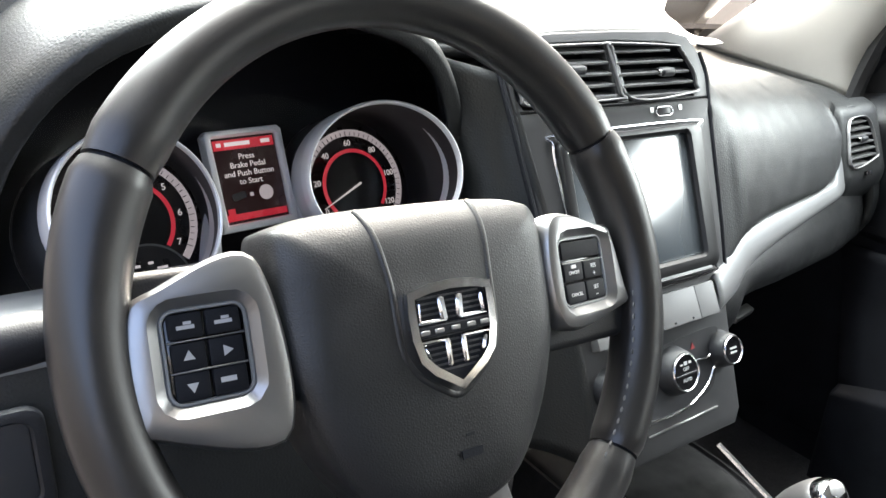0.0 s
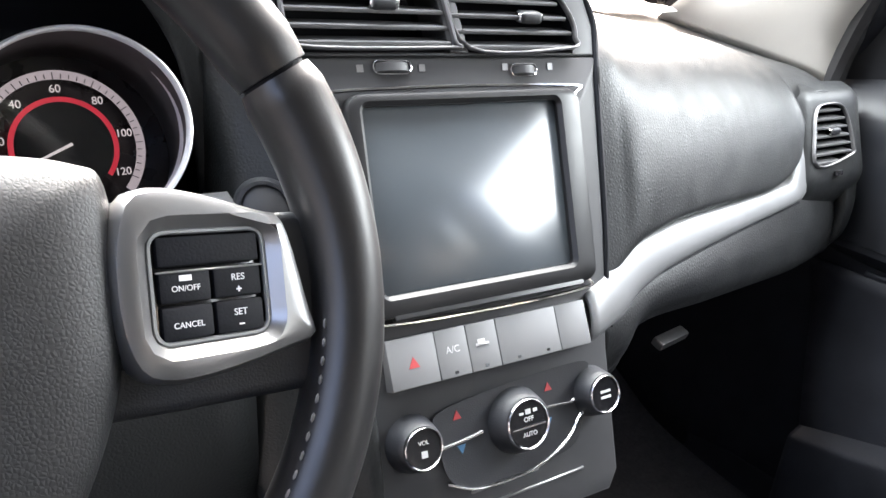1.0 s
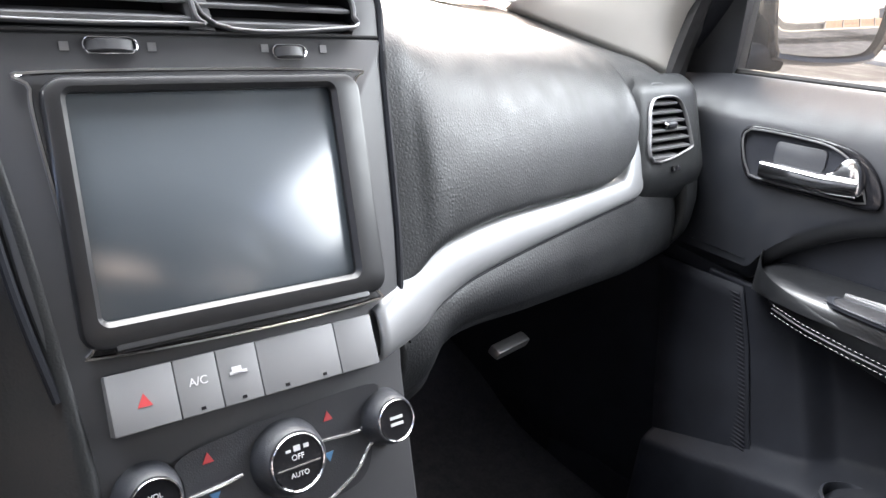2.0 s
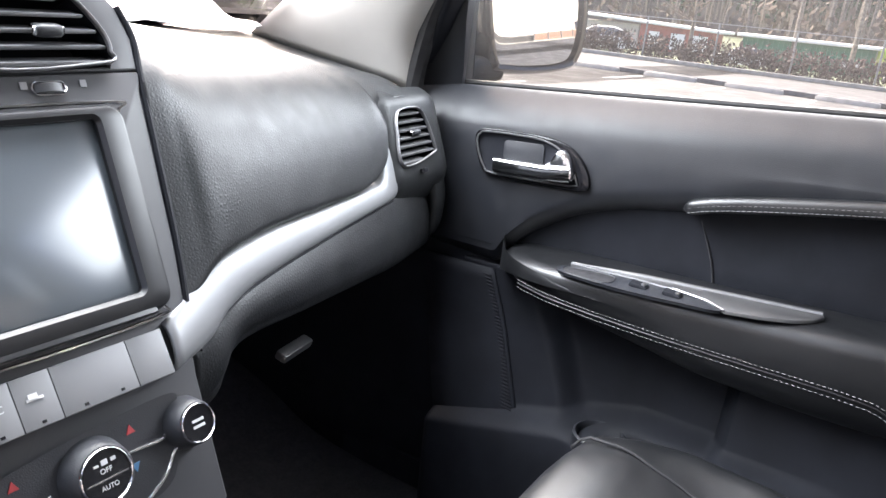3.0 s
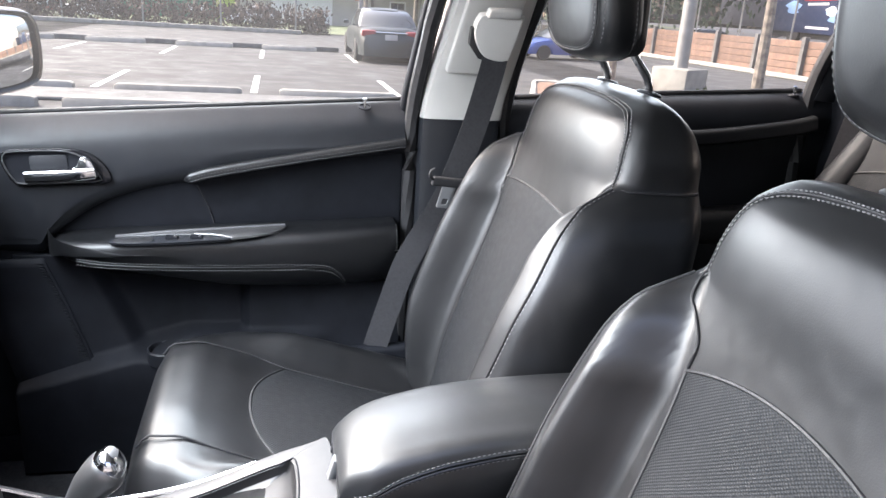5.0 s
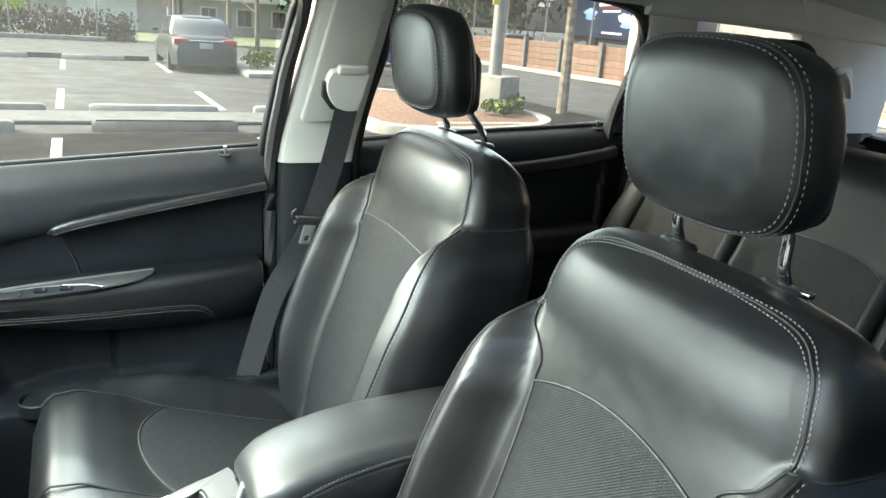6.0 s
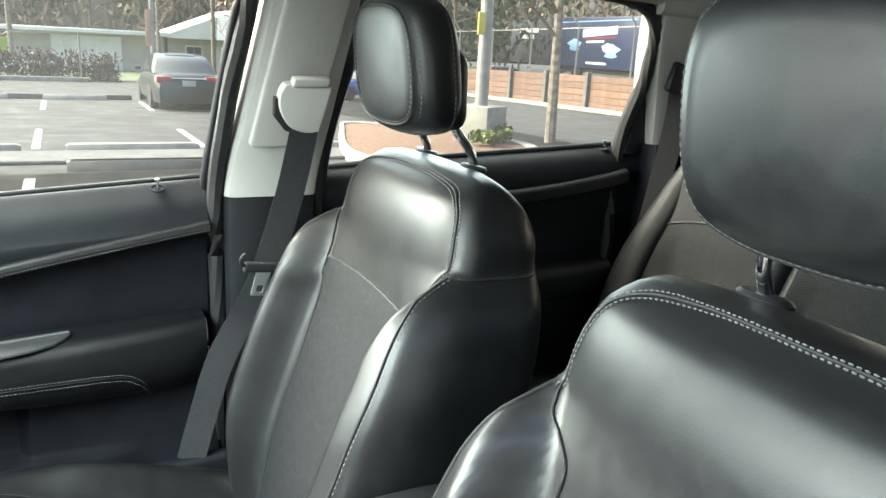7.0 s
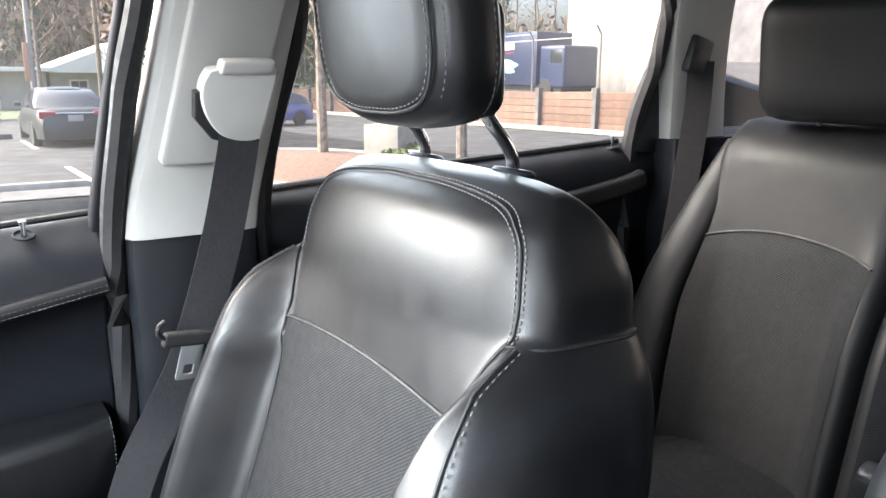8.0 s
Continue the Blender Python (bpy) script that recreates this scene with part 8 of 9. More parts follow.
def branch(bm, p, d, length, r, depth, rng, n=5):
    pts, dirs = [p], d.normalized()
    for _ in range(4):
        dirs = (dirs + vec(rng.gauss(0, 0.12), rng.gauss(0, 0.12), rng.gauss(0.05, 0.08))).normalized()
        pts.append(pts[-1] + dirs * length / 4)
    tube(bm, pts, r, n, scale=[1 - 0.16 * i for i in range(5)], up=(0.3, 0.9, 0.1))
    if depth:
        for i in range(rng.choice((2, 3, 3))):
            k = rng.choice((2, 3, 4))
            side = vec(rng.gauss(0, 1), rng.gauss(0, 1), rng.uniform(0.1, 0.9)).normalized()
            branch(bm, pts[k], (dirs * 0.7 + side * 0.8), length * rng.uniform(0.5, 0.75), r * 0.52, depth - 1, rng, 4)


def bare_tree(x, y, h, r, seed, label, lean=(0, 0)):
    rng = random.Random(seed)
    t = thing("tree", (x, y, gz(x)), label, "tree", "bare trees")
    z = gz(x)
    pts = curve([(x, y, z), (x + lean[0] * 0.3, y + lean[1] * 0.3, z + h * 0.3), (x + lean[0] * 0.6 + 0.03, y + lean[1] * 0.6, z + h * 0.65), (x + lean[0], y + lean[1], z + h)], 16)
    bm = bmesh.new()
    tube(bm, pts, r, 9, scale=[1.15 - 0.85 * i / 16 for i in range(17)], up=(0.2, 1, 0))
    part("trunk", bm, BARK, t, "pale grey trunk")
    bm = bmesh.new()
    for i in range(5, 17):
        for _ in range(2):
            a = rng.uniform(0, 6.28)
            branch(bm, pts[i], vec(math.cos(a), math.sin(a), rng.uniform(0.3, 1.0)), h * rng.uniform(0.16, 0.30), r * 0.33, 2, rng, 4)
    part("crown", bm, TWIG, t, "bare twiggy crown")


def build_plants():
    bare_tree(10.9, -8.1, 6.5, 0.09, 3, "young birch with pale blotched trunk and bare twigs", (0.15, 0.0))
    bare_tree(12.4, -6.1, 6.0, 0.09, 8, "young bare tree in the mulch island", (-0.1, 0.1))
    bare_tree(18.6, -4.2, 5.0, 0.06, 12, "small bare tree in the kerbed island")
    bare_tree(33.5, -4.0, 6.0, 0.09, 21, "bare street tree before the house")
    bare_tree(34.5, 9.5, 5.0, 0.10, 33, "bare spreading tree behind the hedge")
    rng = random.Random(2)
    for x, y, s in ((18.0, -4.2, 0.45), (10.3, -6.5, 0.30), (9.7, -6.0, 0.22)):
        bm = bmesh.new()
        for _ in range(7):
            leaves(bm, vec(x + rng.gauss(0, s * 0.6), y + rng.gauss(0, s * 0.5), gz(x, 0.14 + s * 0.5)), s * 0.55, 90, 0.05, rng, 0.8)
        single("shrub", bm, LEAF, "low yellow-green shrub in the island", "shrub", group="shrubs")
    # hedge along the fence
    bm = bmesh.new()
    for i in range(1500):
        y = rng.uniform(-2.2, 40)
        leaves(bm, vec(32.3 + rng.gauss(0, 0.25), y, gz(32.3, rng.uniform(0.1, 0.90))), 0.34, 20, 0.075, rng)
    single("hedge", bm, LEAF_DRY, "brown winter hedge along the fence", "hedge", "stuff")
    # shrubs and evergreens ahead
    bm = bmesh.new()
    for i in range(150):
        x, y = rng.uniform(22, 40), rng.uniform(30, 60)
        leaves(bm, vec(x, y, gz(x, rng.uniform(0.2, 2.6))), 0.9, 40, 0.16, rng)
    single("far_bushes", bm, LEAF, "yellow-green bushes at the edge of the car park", "bushes", "stuff")
    # wooded slope far behind
    bm, bt = bmesh.new(), bmesh.new()
    be = bmesh.new()
    for i in range(330):
        x = rng.uniform(66, 125)
        y = rng.uniform(-75, 110)
        z = 0.02 * (x - 60) + 0.4
        h = rng.uniform(11, 20)
        r = rng.uniform(0.10, 0.24)
        tube(bt, [vec(x, y, z), vec(x + rng.gauss(0, 0.3), y + rng.gauss(0, 0.3), z + h * 0.5), vec(x + rng.gauss(0, 0.6), y + rng.gauss(0, 0.6), z + h)], r, 5, scale=(1, 0.8, 0.3), up=(0, 1, 0.1))
        if rng.random() < 0.16:
            for k in range(16):
                zz = z + h * (0.12 + 0.055 * k)
                leaves(be, vec(x, y, zz), 2.6 * (1 - k / 17) + 0.3, 26, 0.42, rng, 0.4)
        else:
            for k in range(14):
                a, zz = rng.uniform(0, 6.28), z + h * rng.uniform(0.25, 1.0)
                d = vec(math.cos(a), math.sin(a), rng.uniform(0.3, 0.9)) * rng.uniform(1.2, 2.8)
                tube(bm, [vec(x, y, zz), vec(x, y, zz) + d], 0.04, 3, up=(0, 0.2, 1))
                leaves(bm, vec(x, y, zz) + d * 0.8, 1.3, 9, 0.16, rng)
    single("woods_trunks", bt, BARK, "bare tree trunks of the wooded slope", "woods", "stuff")
    single("woods_twigs", bm, TWIG, "brown leafless twigs of the wooded slope", "woods", "stuff")
    single("woods_evergreens", be, NEEDLES, "dark evergreens in the wooded slope", "woods", "stuff")
    # hillside behind the trunks
    bm = bmesh.new()
    net(bm, [[(150 + 14 * math.sin(y * 0.03), y, z * (0.35 + 0.65 * ease(-75, -30, y)) * (1 + 0.12 * math.sin(y * 0.11))) for y in range(-120, 190, 14)] for z in (-1, 9, 18, 27)], 10, 60)
    hill = material("far_leafless_hillside", (0.105, 0.088, 0.072), 0.95, spread=0.45, noise_scale=0.35, bump=1.0, bump_scale=3)
    single("backdrop", bm, hill, "far brown hillside of leafless trees", "hillside", "structure")
    # undergrowth that closes the view below the crowns
    bm = bmesh.new()
    for i in range(700):
        x, y = rng.uniform(62, 90), rng.uniform(-70, 110)
        leaves(bm, vec(x, y, 0.02 * (x - 60) + rng.uniform(0.2, 7.0)), 2.0, 12, 0.42, rng)
    single("undergrowth", bm, TWIG, "brown undergrowth of the wooded slope", "undergrowth", "stuff")
    bm = bmesh.new()
    for i in range(46):
        x, y = rng.uniform(34, 46), rng.uniform(-26, -10)
        for k in range(10):
            leaves(bm, vec(x + rng.gauss(0, 0.8), y + rng.gauss(0, 0.8), rng.uniform(0.8, 8.0)), 1.1, 20, 0.22, rng)
    single("evergreen_screen", bm, NEEDLES, "dark evergreen trees beyond the yard", "trees", "stuff")


def build_fence():
    f = thing("chain_link_fence", (31.8, 10, gz(31.8)), "chain-link fence on steel posts along the hedge", "fence")
    for i in range(18):
        y = -1.0 + 2.9 * i
        bm = bmesh.new()
        tube(bm, [vec(31.75, y, gz(31.75)), vec(31.75, y, gz(31.75, 1.75))], 0.035, 8, up=(0, 1, 0))
        part("post", bm, STEEL, f)
    bm = bmesh.new()
    tube(bm, [vec(31.75, -1.0, gz(31.75, 1.72)), vec(31.75, 48.3, gz(31.75, 1.72))], 0.018, 6)
    part("top_rail", bm, STEEL, f)
    # fence of the far yard
    f2 = thing("chain_link_fence", (22, -16.2, 0.2), "chain-link fence above the timber wall", "fence")
    for i in range(14):
        x = 4 + 2.9 * i
        bm = bmesh.new()
        tube(bm, [vec(x, -16.1, gz(x, 0.6)), vec(x, -16.1, gz(x, 2.65)), vec(x + 0.0, -15.9, gz(x, 2.9))], 0.03, 8, up=(1, 0, 0))
        part("post", bm, STEEL, f2)
    bm = bmesh.new()
    tube(bm, [vec(4, -16.1, gz(4, 2.6)), vec(42, -16.1, gz(42, 2.6))], 0.018, 6)
    part("top_rail", bm, STEEL, f2)
    # timber wall of stacked boards between steel posts
    w = thing("timber_wall", (22, -15.7, gz(22)), "brown timber board wall between steel posts", "timber wall")
    bm = bmesh.new()
    box(bm, (2.36, 0.09, 0.205), None, 0.012, 1)
    board = finish(bm, "board", TIMBER)
    bm = bmesh.new()
    box(bm, (0.16, 0.16, 1.18), None, 0.01, 1)
    post = finish(bm, "post", CONCRETE_DARK)
    for i in range(13):
        x = 8.0 + 2.4 * i
        for k in range(5):
            ob = new("board", board)
            ob.matrix_basis = pose(x + 1.2, -15.72 + 0.008 * ((i * 7 + k * 3) % 3), gz(x + 1.2, 0.11 + 0.213 * k), 0, 1.0)
            ob.parent = w
            ob.matrix_parent_inverse = w.matrix_basis.inverted()
        ob = new("post", post)
        ob.matrix_basis = pose(x, -15.62, gz(x, 0.59))
        ob.parent = w
        ob.matrix_parent_inverse = w.matrix_basis.inverted()
    # lamp post on a concrete foot
    lp = thing("lamp_post", (10.3, -6.3, gz(10.3)), "grey steel lamp post on a square concrete foot", "lamp post")
    bm = bmesh.new()
    box(bm, (0.62, 0.62, 0.66), pose(10.3, -6.3, gz(10.3, 0.36), 0, 0, 30), 0.03)
    part("foot", bm, CONCRETE, lp, "pale concrete foot")
    bm = bmesh.new()
    tube(bm, [vec(10.3, -6.3, gz(10.3, 0.6)), vec(10.3, -6.3, gz(10.3, 7.0))], 0.11, 14, up=(0, 1, 0), scale=(1, 0.7))
    part("pole", bm, STEEL, lp)
    bm = bmesh.new()
    box(bm, (0.03, 0.20, 0.34), pose(10.2, -6.17, gz(10.3, 1.95), 0, 0, 25), 0.005)
    part("sign", bm, material("yellow_sign", (0.6, 0.5, 0.08), 0.6), lp, "small yellow sign")
    # banner pole and utility poles
    for x, y, h, r in ((28.0, -3.2, 5.0, 0.09), (40.0, 3.6, 9.0, 0.12), (40.0, 1.6, 9.0, 0.12), (41, -7.5, 9.0, 0.12), (45, 7.0, 8.0, 0.10)):
        bm = bmesh.new()
        tube(bm, [vec(x, y, gz(x)), vec(x, y, gz(x, h))], r, 10, up=(0, 1, 0), scale=(1, 0.8))
        p = single("utility_pole", bm, BARK if x > 30 else STEEL, "tall pole beside the hedge", "pole", group="poles")
        if x < 30:
            bm = bmesh.new()
            box(bm, (0.04, 0.16, 1.2), pose(x - 0.05, y + 0.14, gz(x, 2.0)), 0.005)
            part("banner", bm, ORANGE, p, "orange banner")


def window_set(parent, x, y, z, w, h, n=2):
    """A framed window in a wall that faces -x."""
    bm = bmesh.new()
    m = Matrix(((0, 0, -1, x), (1, 0, 0, y), (0, 1, 0, z), (0, 0, 0, 1)))
    plate(bm, rounded(w + 0.16, h + 0.16, 0.01, 1), m, 0.06, 0.01, hole=rounded(w, h, 0.01, 1))
    win = part("window", bm, WHITE_PAINT, parent, "white framed window")
    for i in range(n):
        bm = bmesh.new()
        box(bm, (0.02, w / n - 0.05, h - 0.04), pose(x - 0.012, y - w / 2 + w * (i + 0.5) / n, z), 0)
        part("pane", bm, DARK_GLASS, win)


def build_buildings():
    # long low house with a white fascia
    X = 45.0
    a = thing("low_house", (48, -1.5, gz(48)), "long low cream house with a flat white-edged roof", "house")
    bm = bmesh.new()
    box(bm, (5, 7.4, 2.6), pose(X + 2.7, -1.9, gz(X, 0.85)), 0.02, 1)
    part("wall", bm, WALL_PALE, a)
    bm = bmesh.new()
    box(bm, (6.4, 8.4, 0.22), pose(X + 2.4, -1.6, gz(X, 2.05)), 0.03, 1)
    part("roof", bm, WHITE_PAINT, a, "flat roof with white edge")
    window_set(a, X + 0.18, -1.1, gz(X, 1.05), 1.0, 0.9, 2)
    window_set(a, X + 0.18, -2.6, gz(X, 1.05), 0.7, 0.9, 1)
    bm = bmesh.new()
    box(bm, (0.08, 3.4, 1.9), pose(X + 0.17, -1.7, gz(X, 0.85)), 0.01, 1)
    part("porch_panel", bm, WHITE_PAINT, a, "white porch panel")
    # gabled house
    b = thing("gabled_house", (48, -9, gz(48)), "cream house with a broad pale gabled roof", "house")
    bm = bmesh.new()
    box(bm, (6, 7.0, 2.4), pose(X + 3.5, -9.3, gz(X, 0.9)), 0.02, 1)
    part("wall", bm, WALL_PALE, b)
    bm = bmesh.new()
    ridge, e0, e1, zr, ze = -9.4, -5.6, -13.2, gz(X, 3.55), gz(X, 2.05)
    vs = [bm.verts.new(p) for p in ((X - 0.4, e0, ze), (X - 0.4, ridge, zr), (X - 0.4, e1, ze), (X + 7, e0, ze), (X + 7, ridge, zr), (X + 7, e1, ze), (X - 0.4, e0, ze - 0.16), (X - 0.4, e1, ze - 0.16), (X + 7, e0, ze - 0.16), (X + 7, e1, ze - 0.16))]
    for f in ((0, 1, 4, 3), (1, 2, 5, 4), (0, 1, 2, 7, 6), (3, 4, 5, 9, 8), (6, 7, 9, 8), (0, 3, 8, 6), (2, 5, 9, 7)):
        bm.faces.new([vs[i] for i in f])
    part("roof", bm, WHITE_PAINT, b, "pale gabled roof")
    for y in (-7.2, -9.2, -11.2):
        window_set(b, X + 0.48, y, gz(X, 1.0), 0.8, 0.9, 2)
    # green container, lime fence panel, red and white sheds
    c = thing("green_container", (46, 6.4, gz(46)), "long green container with a white roof edge", "container")
    bm = bmesh.new()
    box(bm, (2.5, 6.6, 1.5), pose(X + 1.3, 6.35, gz(X, 0.65)), 0.02, 1)
    part("body", bm, GREEN_PAINT, c)
    bm = bmesh.new()
    box(bm, (3.0, 7.0, 0.16), pose(X + 1.2, 6.4, gz(X, 1.50)), 0.02, 1)
    part("roof", bm, WHITE_PAINT, c, "white roof edge")
    for i in range(24):
        bm = bmesh.new()
        box(bm, (0.05, 0.09, 1.4), pose(X + 0.03, 3.2 + 0.27 * i, gz(X, 0.65)), 0.01, 1)
        part("rib", bm, GREEN_PAINT, c)
    for y in (3.7, 4.3, 9.0):
        bm = bmesh.new()
        box(bm, (0.03, 0.34, 0.3), pose(X - 0.02, y, gz(X, 0.55)), 0)
        part("panel", bm, WHITE_PAINT, c)
    block("lime_panel", (0.2, 1.1, 1.6), X + 0.3, 2.45, gz(X, 0.75), LIME, None).name = "fence_panel"
    tagged(bpy.data.objects["fence_panel"], "lime green fence panel beside the container", "fence panel")
    d = thing("red_shed", (46, 14.6, gz(46)), "red and white shed with a sloping white roof", "shed")
    bm = bmesh.new()
    box(bm, (2.5, 4.2, 1.5), pose(X + 1.3, 13.4, gz(X, 0.75)), 0.02, 1)
    part("wall", bm, RED_BRICK, d)
    bm = bmesh.new()
    box(bm, (3.0, 9.0, 0.14), pose(X + 1.2, 15.2, gz(X, 1.62), 2), 0.02, 1)
    part("roof", bm, WHITE_PAINT, d, "white sloping roof")
    bm = bmesh.new()
    box(bm, (2.4, 4.6, 1.4), pose(X + 1.4, 17.9, gz(X, 0.72)), 0.02, 1)
    part("annex", bm, WALL_PALE, d)
    for y, w in ((12.0, 1.0), (13.2, 0.8), (14.6, 0.6)):
        bm = bmesh.new()
        box(bm, (0.05, w, 0.9), pose(X + 0.02, y, gz(X, 0.7)), 0)
        part("panel", bm, WHITE_PAINT, d)
    # big metal hall behind the yard: ribbed siding
    h = thing("metal_hall", (22, -34, 0), "large hall with pale ribbed metal siding", "hall")
    bm = bmesh.new()
    rows = []
    n = 220
    for i in range(n + 1):
        x = 31.0 - 46.0 * i / n
        dy = 0.05 if (i // 2) % 2 else 0.0
        rows.append([vec(x, -29.0 + dy, z) for z in (-0.6, 4.0, 9.5)])
    grid(bm, rows)
    part("wall", bm, WALL_METAL, h, "pale ribbed metal wall", sharp=10)
    bm = bmesh.new()
    box(bm, (46, 12, 0.3), pose(8, -35, 9.6), 0.02, 1)
    part("roof", bm, ROOFING, h)
    bm = bmesh.new()
    box(bm, (0.2, 12, 10), pose(31.0, -35.05, 4.4), 0.02, 1)
    part("end_wall", bm, WALL_METAL, h)
    # unseen dark wall, added to hold back sky light from the driver's side
    g = thing("site_wall", (-5.4, -8, 0), "unseen dark wall that blocks sky light beside the car", "wall", kind="structure")
    bm = bmesh.new()
    box(bm, (0.4, 60, 3.2), pose(-5.4, -8, 1.6), 0.02, 1)
    part("wall", bm, material("dark_block_paint", (0.062, 0.066, 0.072), 0.85, spread=0.15, noise_scale=1.2), g)
    bm = bmesh.new()
    box(bm, (0.5, 60, 0.9), pose(-5.38, -8, 0.5), 0.02, 1)
    part("plinth", bm, CONCRETE_DARK, g, "dark concrete plinth of the unseen wall")


def build_car(name, x, y, rot, paint, label, s=1.0, hatch=False):
    """A parked car, nose along +x before turning."""
    car = thing(name, (x, y, gz(x)), label, "car", "parked cars")
    M = pose(x, y, gz(x), 0, 0, rot) @ Matrix.Scale(s, 4)
    L = 4.1 if hatch else 4.7
    def body_z(u):
        return lerp_table(((0, 0.78), (0.03, 0.92), (0.2, 0.97), (0.55, 0.93), (0.72, 0.88), (0.95, 0.70), (1, 0.55)), u)
    def roof_z(u):
        t = ((0.02, 0.95), (0.10, 1.28), (0.28, 1.46), (0.5, 1.45), (0.72, 0.92)) if hatch else ((0.13, 0.96), (0.27, 1.36), (0.42, 1.44), (0.55, 1.40), (0.74, 0.92))
        return lerp_table(t, u)
    def half(u):
        return lerp_table(((0, 0.74), (0.05, 0.84), (0.3, 0.90), (0.7, 0.90), (0.93, 0.82), (1, 0.62)), u)
    bm = bmesh.new()
    rows = []
    for i in range(31):
        u = i / 30
        X, w, z = L * (u - 0.5), half(u), body_z(u)
        arch = 0.0
        for c in (0.19, 0.81):
            d = abs(u - c) * L
            if d < 0.36:
                arch = max(arch, math.sqrt(0.36 ** 2 - d ** 2))
        lo = 0.24 + arch
        rows.append([M @ vec(X, sx * yy, zz) for sx, yy, zz in ((-1, w * 0.6, 0.22), (-1, w * 0.98, max(0.24, lo)), (-1, w, max(0.5, lo + 0.02)), (-1, w * 0.985, max(z - 0.16, lo + 0.04)), (-1, w * 0.92, z - 0.03), (-1, w * 0.6, z + 0.02), (1, w * 0.6, z + 0.02), (1, w * 0.92, z - 0.03), (1, w * 0.985, max(z - 0.16, lo + 0.04)), (1, w, max(0.5, lo + 0.02)), (1, w * 0.98, max(0.24, lo)), (1, w * 0.6, 0.22))])
    vs = grid(bm, rows, close_v=True)
    bm.faces.new(vs[0]), bm.faces.new(vs[-1])
    body = part("body", bm, paint, car, sharp=50)
    u0, u1 = (0.02, 0.72) if hatch else (0.13, 0.74)
    bm = bmesh.new()
    rows = []
    for i in range(21):
        u = u0 + (u1 - u0) * i / 20
        X, w, z, zb = L * (u - 0.5), half(u) * 0.93, roof_z(u), body_z(u) - 0.03
        z = max(z, zb + 0.01)
        k = (z - zb) / 0.5
        rows.append([M @ vec(X, sx * yy, zz) for sx, yy, zz in ((-1, w, zb), (-1, w * (1 - 0.17 * k), z - 0.06 * min(1, k)), (-1, w * (1 - 0.3 * k), z), (1, w * (1 - 0.3 * k), z), (1, w * (1 - 0.17 * k), z - 0.06 * min(1, k)), (1, w, zb))])
    grid(bm, rows)
    part("windows", bm, DARK_GLASS, car, "dark glazed cabin", sharp=50)
    bm = bmesh.new()
    ua, ub = (0.24, 0.56) if hatch else (0.30, 0.56)
    rows = []
    for i in range(11):
        u = ua + (ub - ua) * i / 10
        X, w, z = L * (u - 0.5), half(u) * 0.93 * 0.80, roof_z(u) + 0.012
        rows.append([M @ vec(X, w * q, z - 0.05 * abs(q) ** 4) for q in (-1, -0.8, -0.3, 0.3, 0.8, 1)])
    grid(bm, rows)
    solid(part("roof", bm, paint, car), 0.02)
    for u in (0.19, 0.81):
        for sx in (-1, 1):
            W = M @ pose(L * (u - 0.5), 0.80 * sx, 0.32, 90, 0, 0)
            bm = bmesh.new()
            lathe(bm, ((0.19, -0.10), (0.30, -0.10), (0.32, -0.07), (0.32, 0.07), (0.30, 0.10), (0.19, 0.10)), 28, W)
            wh = part("wheel", bm, TYRE, car, "black tyre")
            bm = bmesh.new()
            lathe(bm, ((0.20, -0.085), (0.19, -0.095), (0.14, -0.08), (0.05, -0.09), (0, -0.09)), 20, W)
            lathe(bm, ((0.20, 0.085), (0.19, 0.095), (0.14, 0.08), (0.05, 0.09), (0, 0.09)), 20, W)
            part("rim", bm, SATIN, wh, "silver wheel rim")
    for sx in (-1, 1):
        bm = bmesh.new()
        box(bm, (0.16, 0.40, 0.17), M @ pose(-L / 2 + 0.10, 0.60 * sx, 0.82), 0.04)
        part("tail_lamp", bm, RED_MARK, car, "red tail lamp")
        bm = bmesh.new()
        box(bm, (0.25, 0.3, 0.12), M @ pose(L / 2 - 0.22, 0.56 * sx, 0.62), 0.04)
        part("headlamp", bm, CHROME, car, "clear headlamp")
        bm = bmesh.new()
        box(bm, (0.10, 0.16, 0.11), M @ pose(L * 0.14, 0.96 * sx, 0.98), 0.03)
        part("mirror", bm, paint, car)
    bm = bmesh.new()
    box(bm, (0.02, 0.34, 0.15), M @ pose(-L / 2 - 0.005, 0, 0.74), 0.004)
    part("plate", bm, PALE_MARK, car, "pale number plate")
    bm = bmesh.new()
    box(bm, (0.06, 0.9, 0.03), M @ pose(-L / 2 + 0.02, 0, 0.86), 0.01)
    part("boot_trim", bm, CHROME, car, "chrome boot trim")
    return car


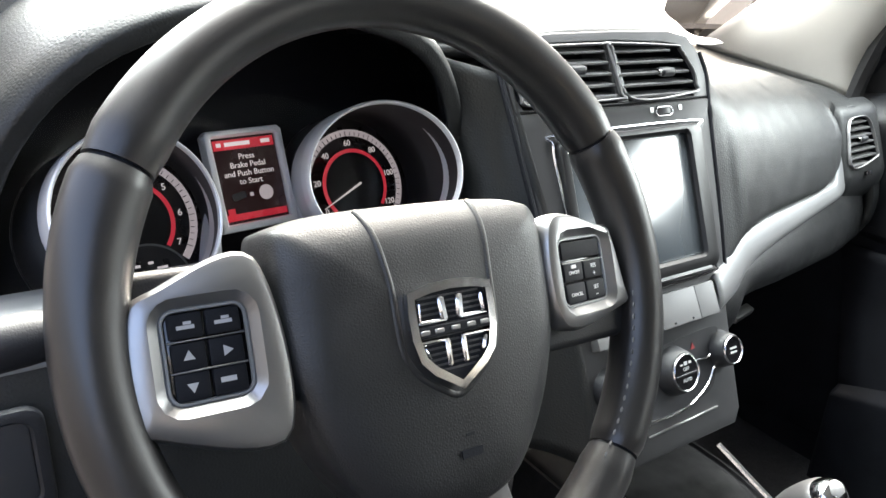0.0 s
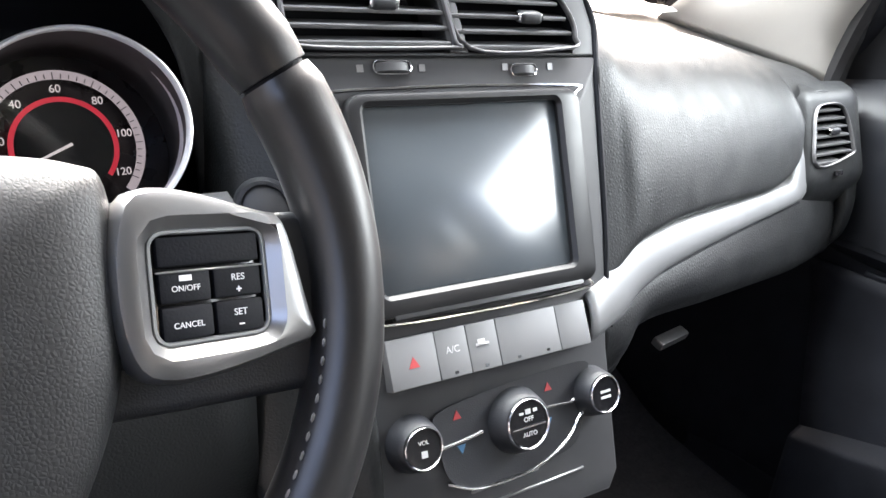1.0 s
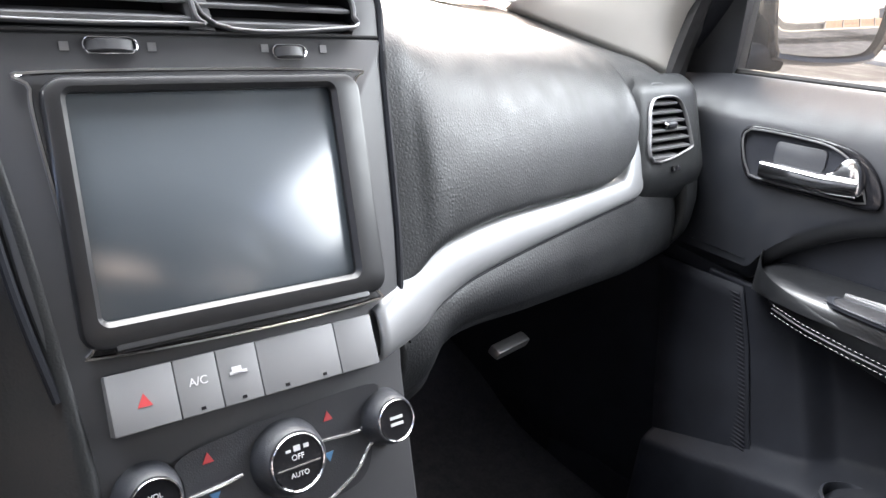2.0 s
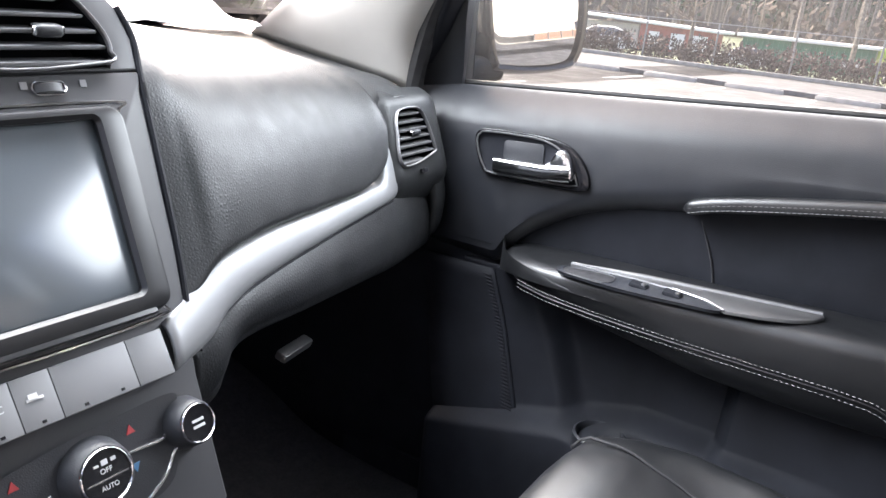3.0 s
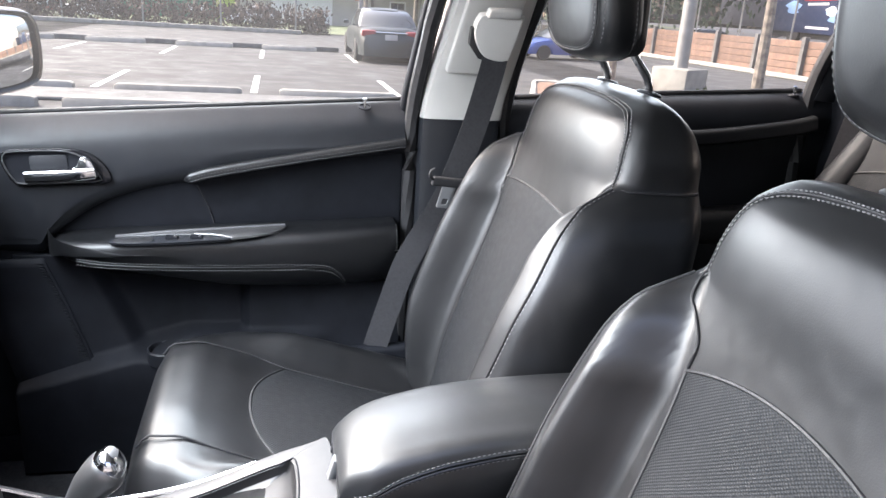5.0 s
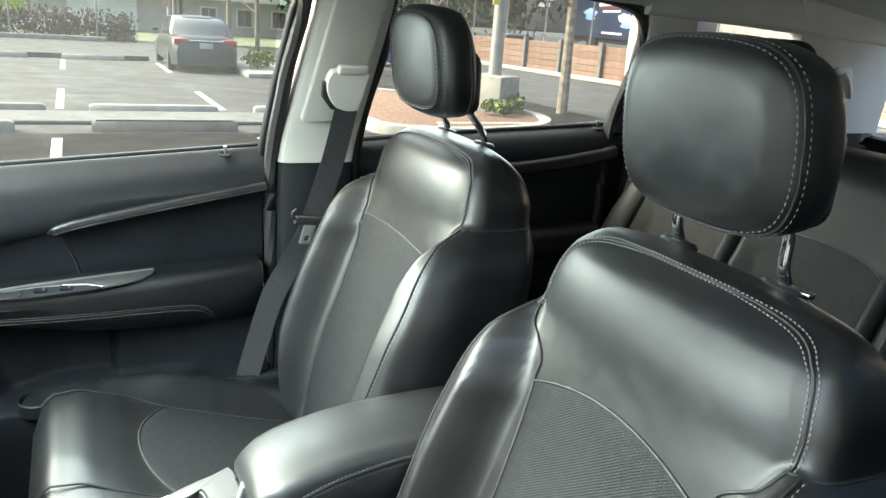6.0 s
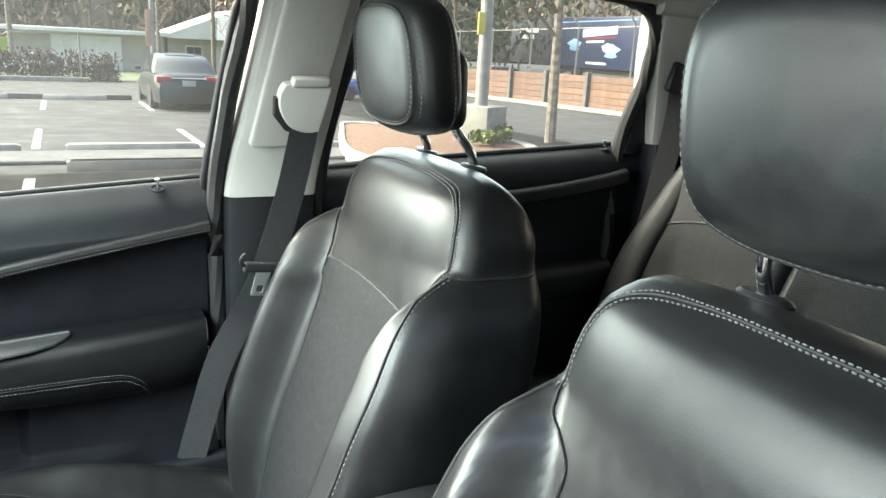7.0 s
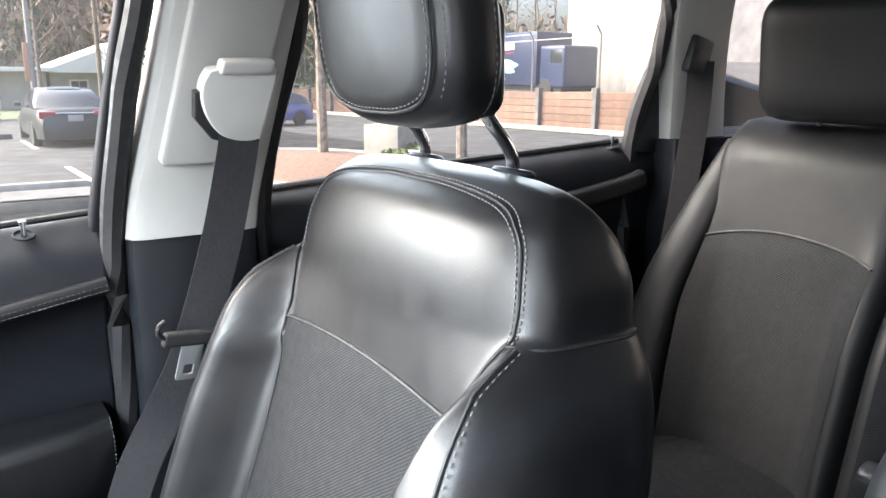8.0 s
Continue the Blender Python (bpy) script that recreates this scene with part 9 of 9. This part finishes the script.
def build_vehicles():
    build_car("sedan", 19.7, -2.85, 0, material("sedan_paint", (0.016, 0.023, 0.025), 0.38, spread=0.05, coat=0.25), "dark grey-green sedan parked nose away", 0.87)
    build_car("hatchback", 23.4, -9.2, 100, material("blue_paint", (0.016, 0.05, 0.24), 0.3, spread=0.05, coat=0.8), "bright blue hatchback parked across the lane", 0.72, True)
    white = material("white_car_paint", (0.7, 0.7, 0.7), 0.3, spread=0.03, coat=0.6)
    build_car("white_car", 37.5, 15.0, 95, white, "white car parked behind the hedge", 0.8, True)
    build_car("white_car", 37.5, 8.0, 95, white, "white car parked by the container", 0.62, True)
    build_car("white_car", 38.5, 0.8, 95, white, "white car parked before the low house", 0.62, True)
    build_car("silver_car", 36.5, -21.5, 90, white, "pale car parked in the yard", 0.8, True)
    # box truck
    t = thing("box_truck", (31, -25, 0.2), "dark blue box truck with pale graphics", "truck")
    z0 = gz(31, 0.72)
    bm = bmesh.new()
    box(bm, (7.2, 2.2, 2.45), pose(31.2, -25.1, z0 + 0.55 + 1.22), 0.05)
    body = part("box_body", bm, TRUCK_BLUE, t)
    bm = bmesh.new()
    box(bm, (1.7, 2.1, 1.9), pose(26.6, -25.1, z0 + 0.45 + 0.95), 0.16, 3)
    cab = part("cab", bm, TRUCK_BLUE, t)
    bm = bmesh.new()
    box(bm, (0.8, 2.14, 0.6), pose(26.3, -25.1, z0 + 1.85), 0.06)
    part("cab_window", bm, DARK_GLASS, cab)
    bm = bmesh.new()
    box(bm, (8.8, 1.9, 0.3), pose(30.4, -25.1, z0 + 0.45), 0.03)
    part("chassis", bm, TYRE, t)
    for x in (27.0, 32.4):
        bm = bmesh.new()
        lathe(bm, ((0.0, -0.12), (0.40, -0.12), (0.44, -0.08), (0.44, 0.1), (0.2, 0.12), (0.0, 0.10)), 28, pose(x, -24.15, z0 + 0.44, 90))
        part("wheel", bm, TYRE, t, "black tyre")
    m = Matrix(((-1, 0, 0, 31.2), (0, 0, 1, -24.0), (0, 1, 0, z0 + 1.75), (0, 0, 0, 1)))
    for x, y, w, h, rot, mat in ((0.6, 0.55, 2.7, 0.36, 4, WHITE_MARK), (0.6, 0.26, 2.6, 0.06, 2, RED_MARK), (0.3, 0.08, 1.4, 0.10, 2, WHITE_MARK), (0.0, 1.05, 6.6, 0.05, 1, TRUCK_PALE), (0.5, -0.95, 1.6, 0.10, 0, WHITE_MARK)):
        bm = bmesh.new()
        box(bm, (w, h, 0.02), m @ pose(x, y, 0.0, 0, 0, rot), 0)
        part("graphic", bm, mat, body, "plain pale graphic bar")
    for x, y, r, n, mat in ((1.6, -0.35, 0.55, 9, TRUCK_PALE), (1.3, -0.2, 0.35, 7, WHITE_MARK), (-1.4, -0.1, 0.5, 5, TRUCK_PALE)):
        bm = bmesh.new()
        pts = [(x + r * (1 + 0.35 * math.sin(5 * a)) * math.cos(a), y + r * 0.6 * math.sin(a)) for a in (2 * math.pi * i / (n * 3) for i in range(n * 3))]
        plate(bm, pts, on(m, 0, 0, 0.0), 0.014 if mat is TRUCK_PALE else 0.02, 0.001)
        part("graphic", bm, mat, body, "plain pale graphic cloud")
    bm = bmesh.new()
    box(bm, (4.2, 2.2, 2.3), pose(37.3, -25.4, z0 + 1.75), 0.05)
    tr = single("trailer", bm, TRUCK_DARK, "dark grey box trailer with pale lettering bars", "trailer")
    for y, w in ((2.35, 2.0), (2.0, 1.2)):
        bm = bmesh.new()
        box(bm, (w, 0.02, 0.22), pose(37.5, -24.29, z0 + y), 0)
        part("graphic", bm, WHITE_MARK, tr)
    # garden railing far behind
    r = thing("yard_railing", (33, -12.5, gz(33)), "white yard railing beyond the lane", "railing")
    for i in range(8):
        bm = bmesh.new()
        tube(bm, [vec(33, -10 - 0.9 * i, gz(33)), vec(33, -10 - 0.9 * i, gz(33, 1.1))], 0.03, 6, up=(0, 1, 0))
        part("post", bm, STEEL, r)
    for z in (0.6, 1.1):
        bm = bmesh.new()
        tube(bm, [vec(33, -10, gz(33, z)), vec(33, -16.3, gz(33, z))], 0.025, 6)
        part("rail", bm, STEEL, r)


build_ground()
build_plants()
build_fence()
build_buildings()
build_vehicles()
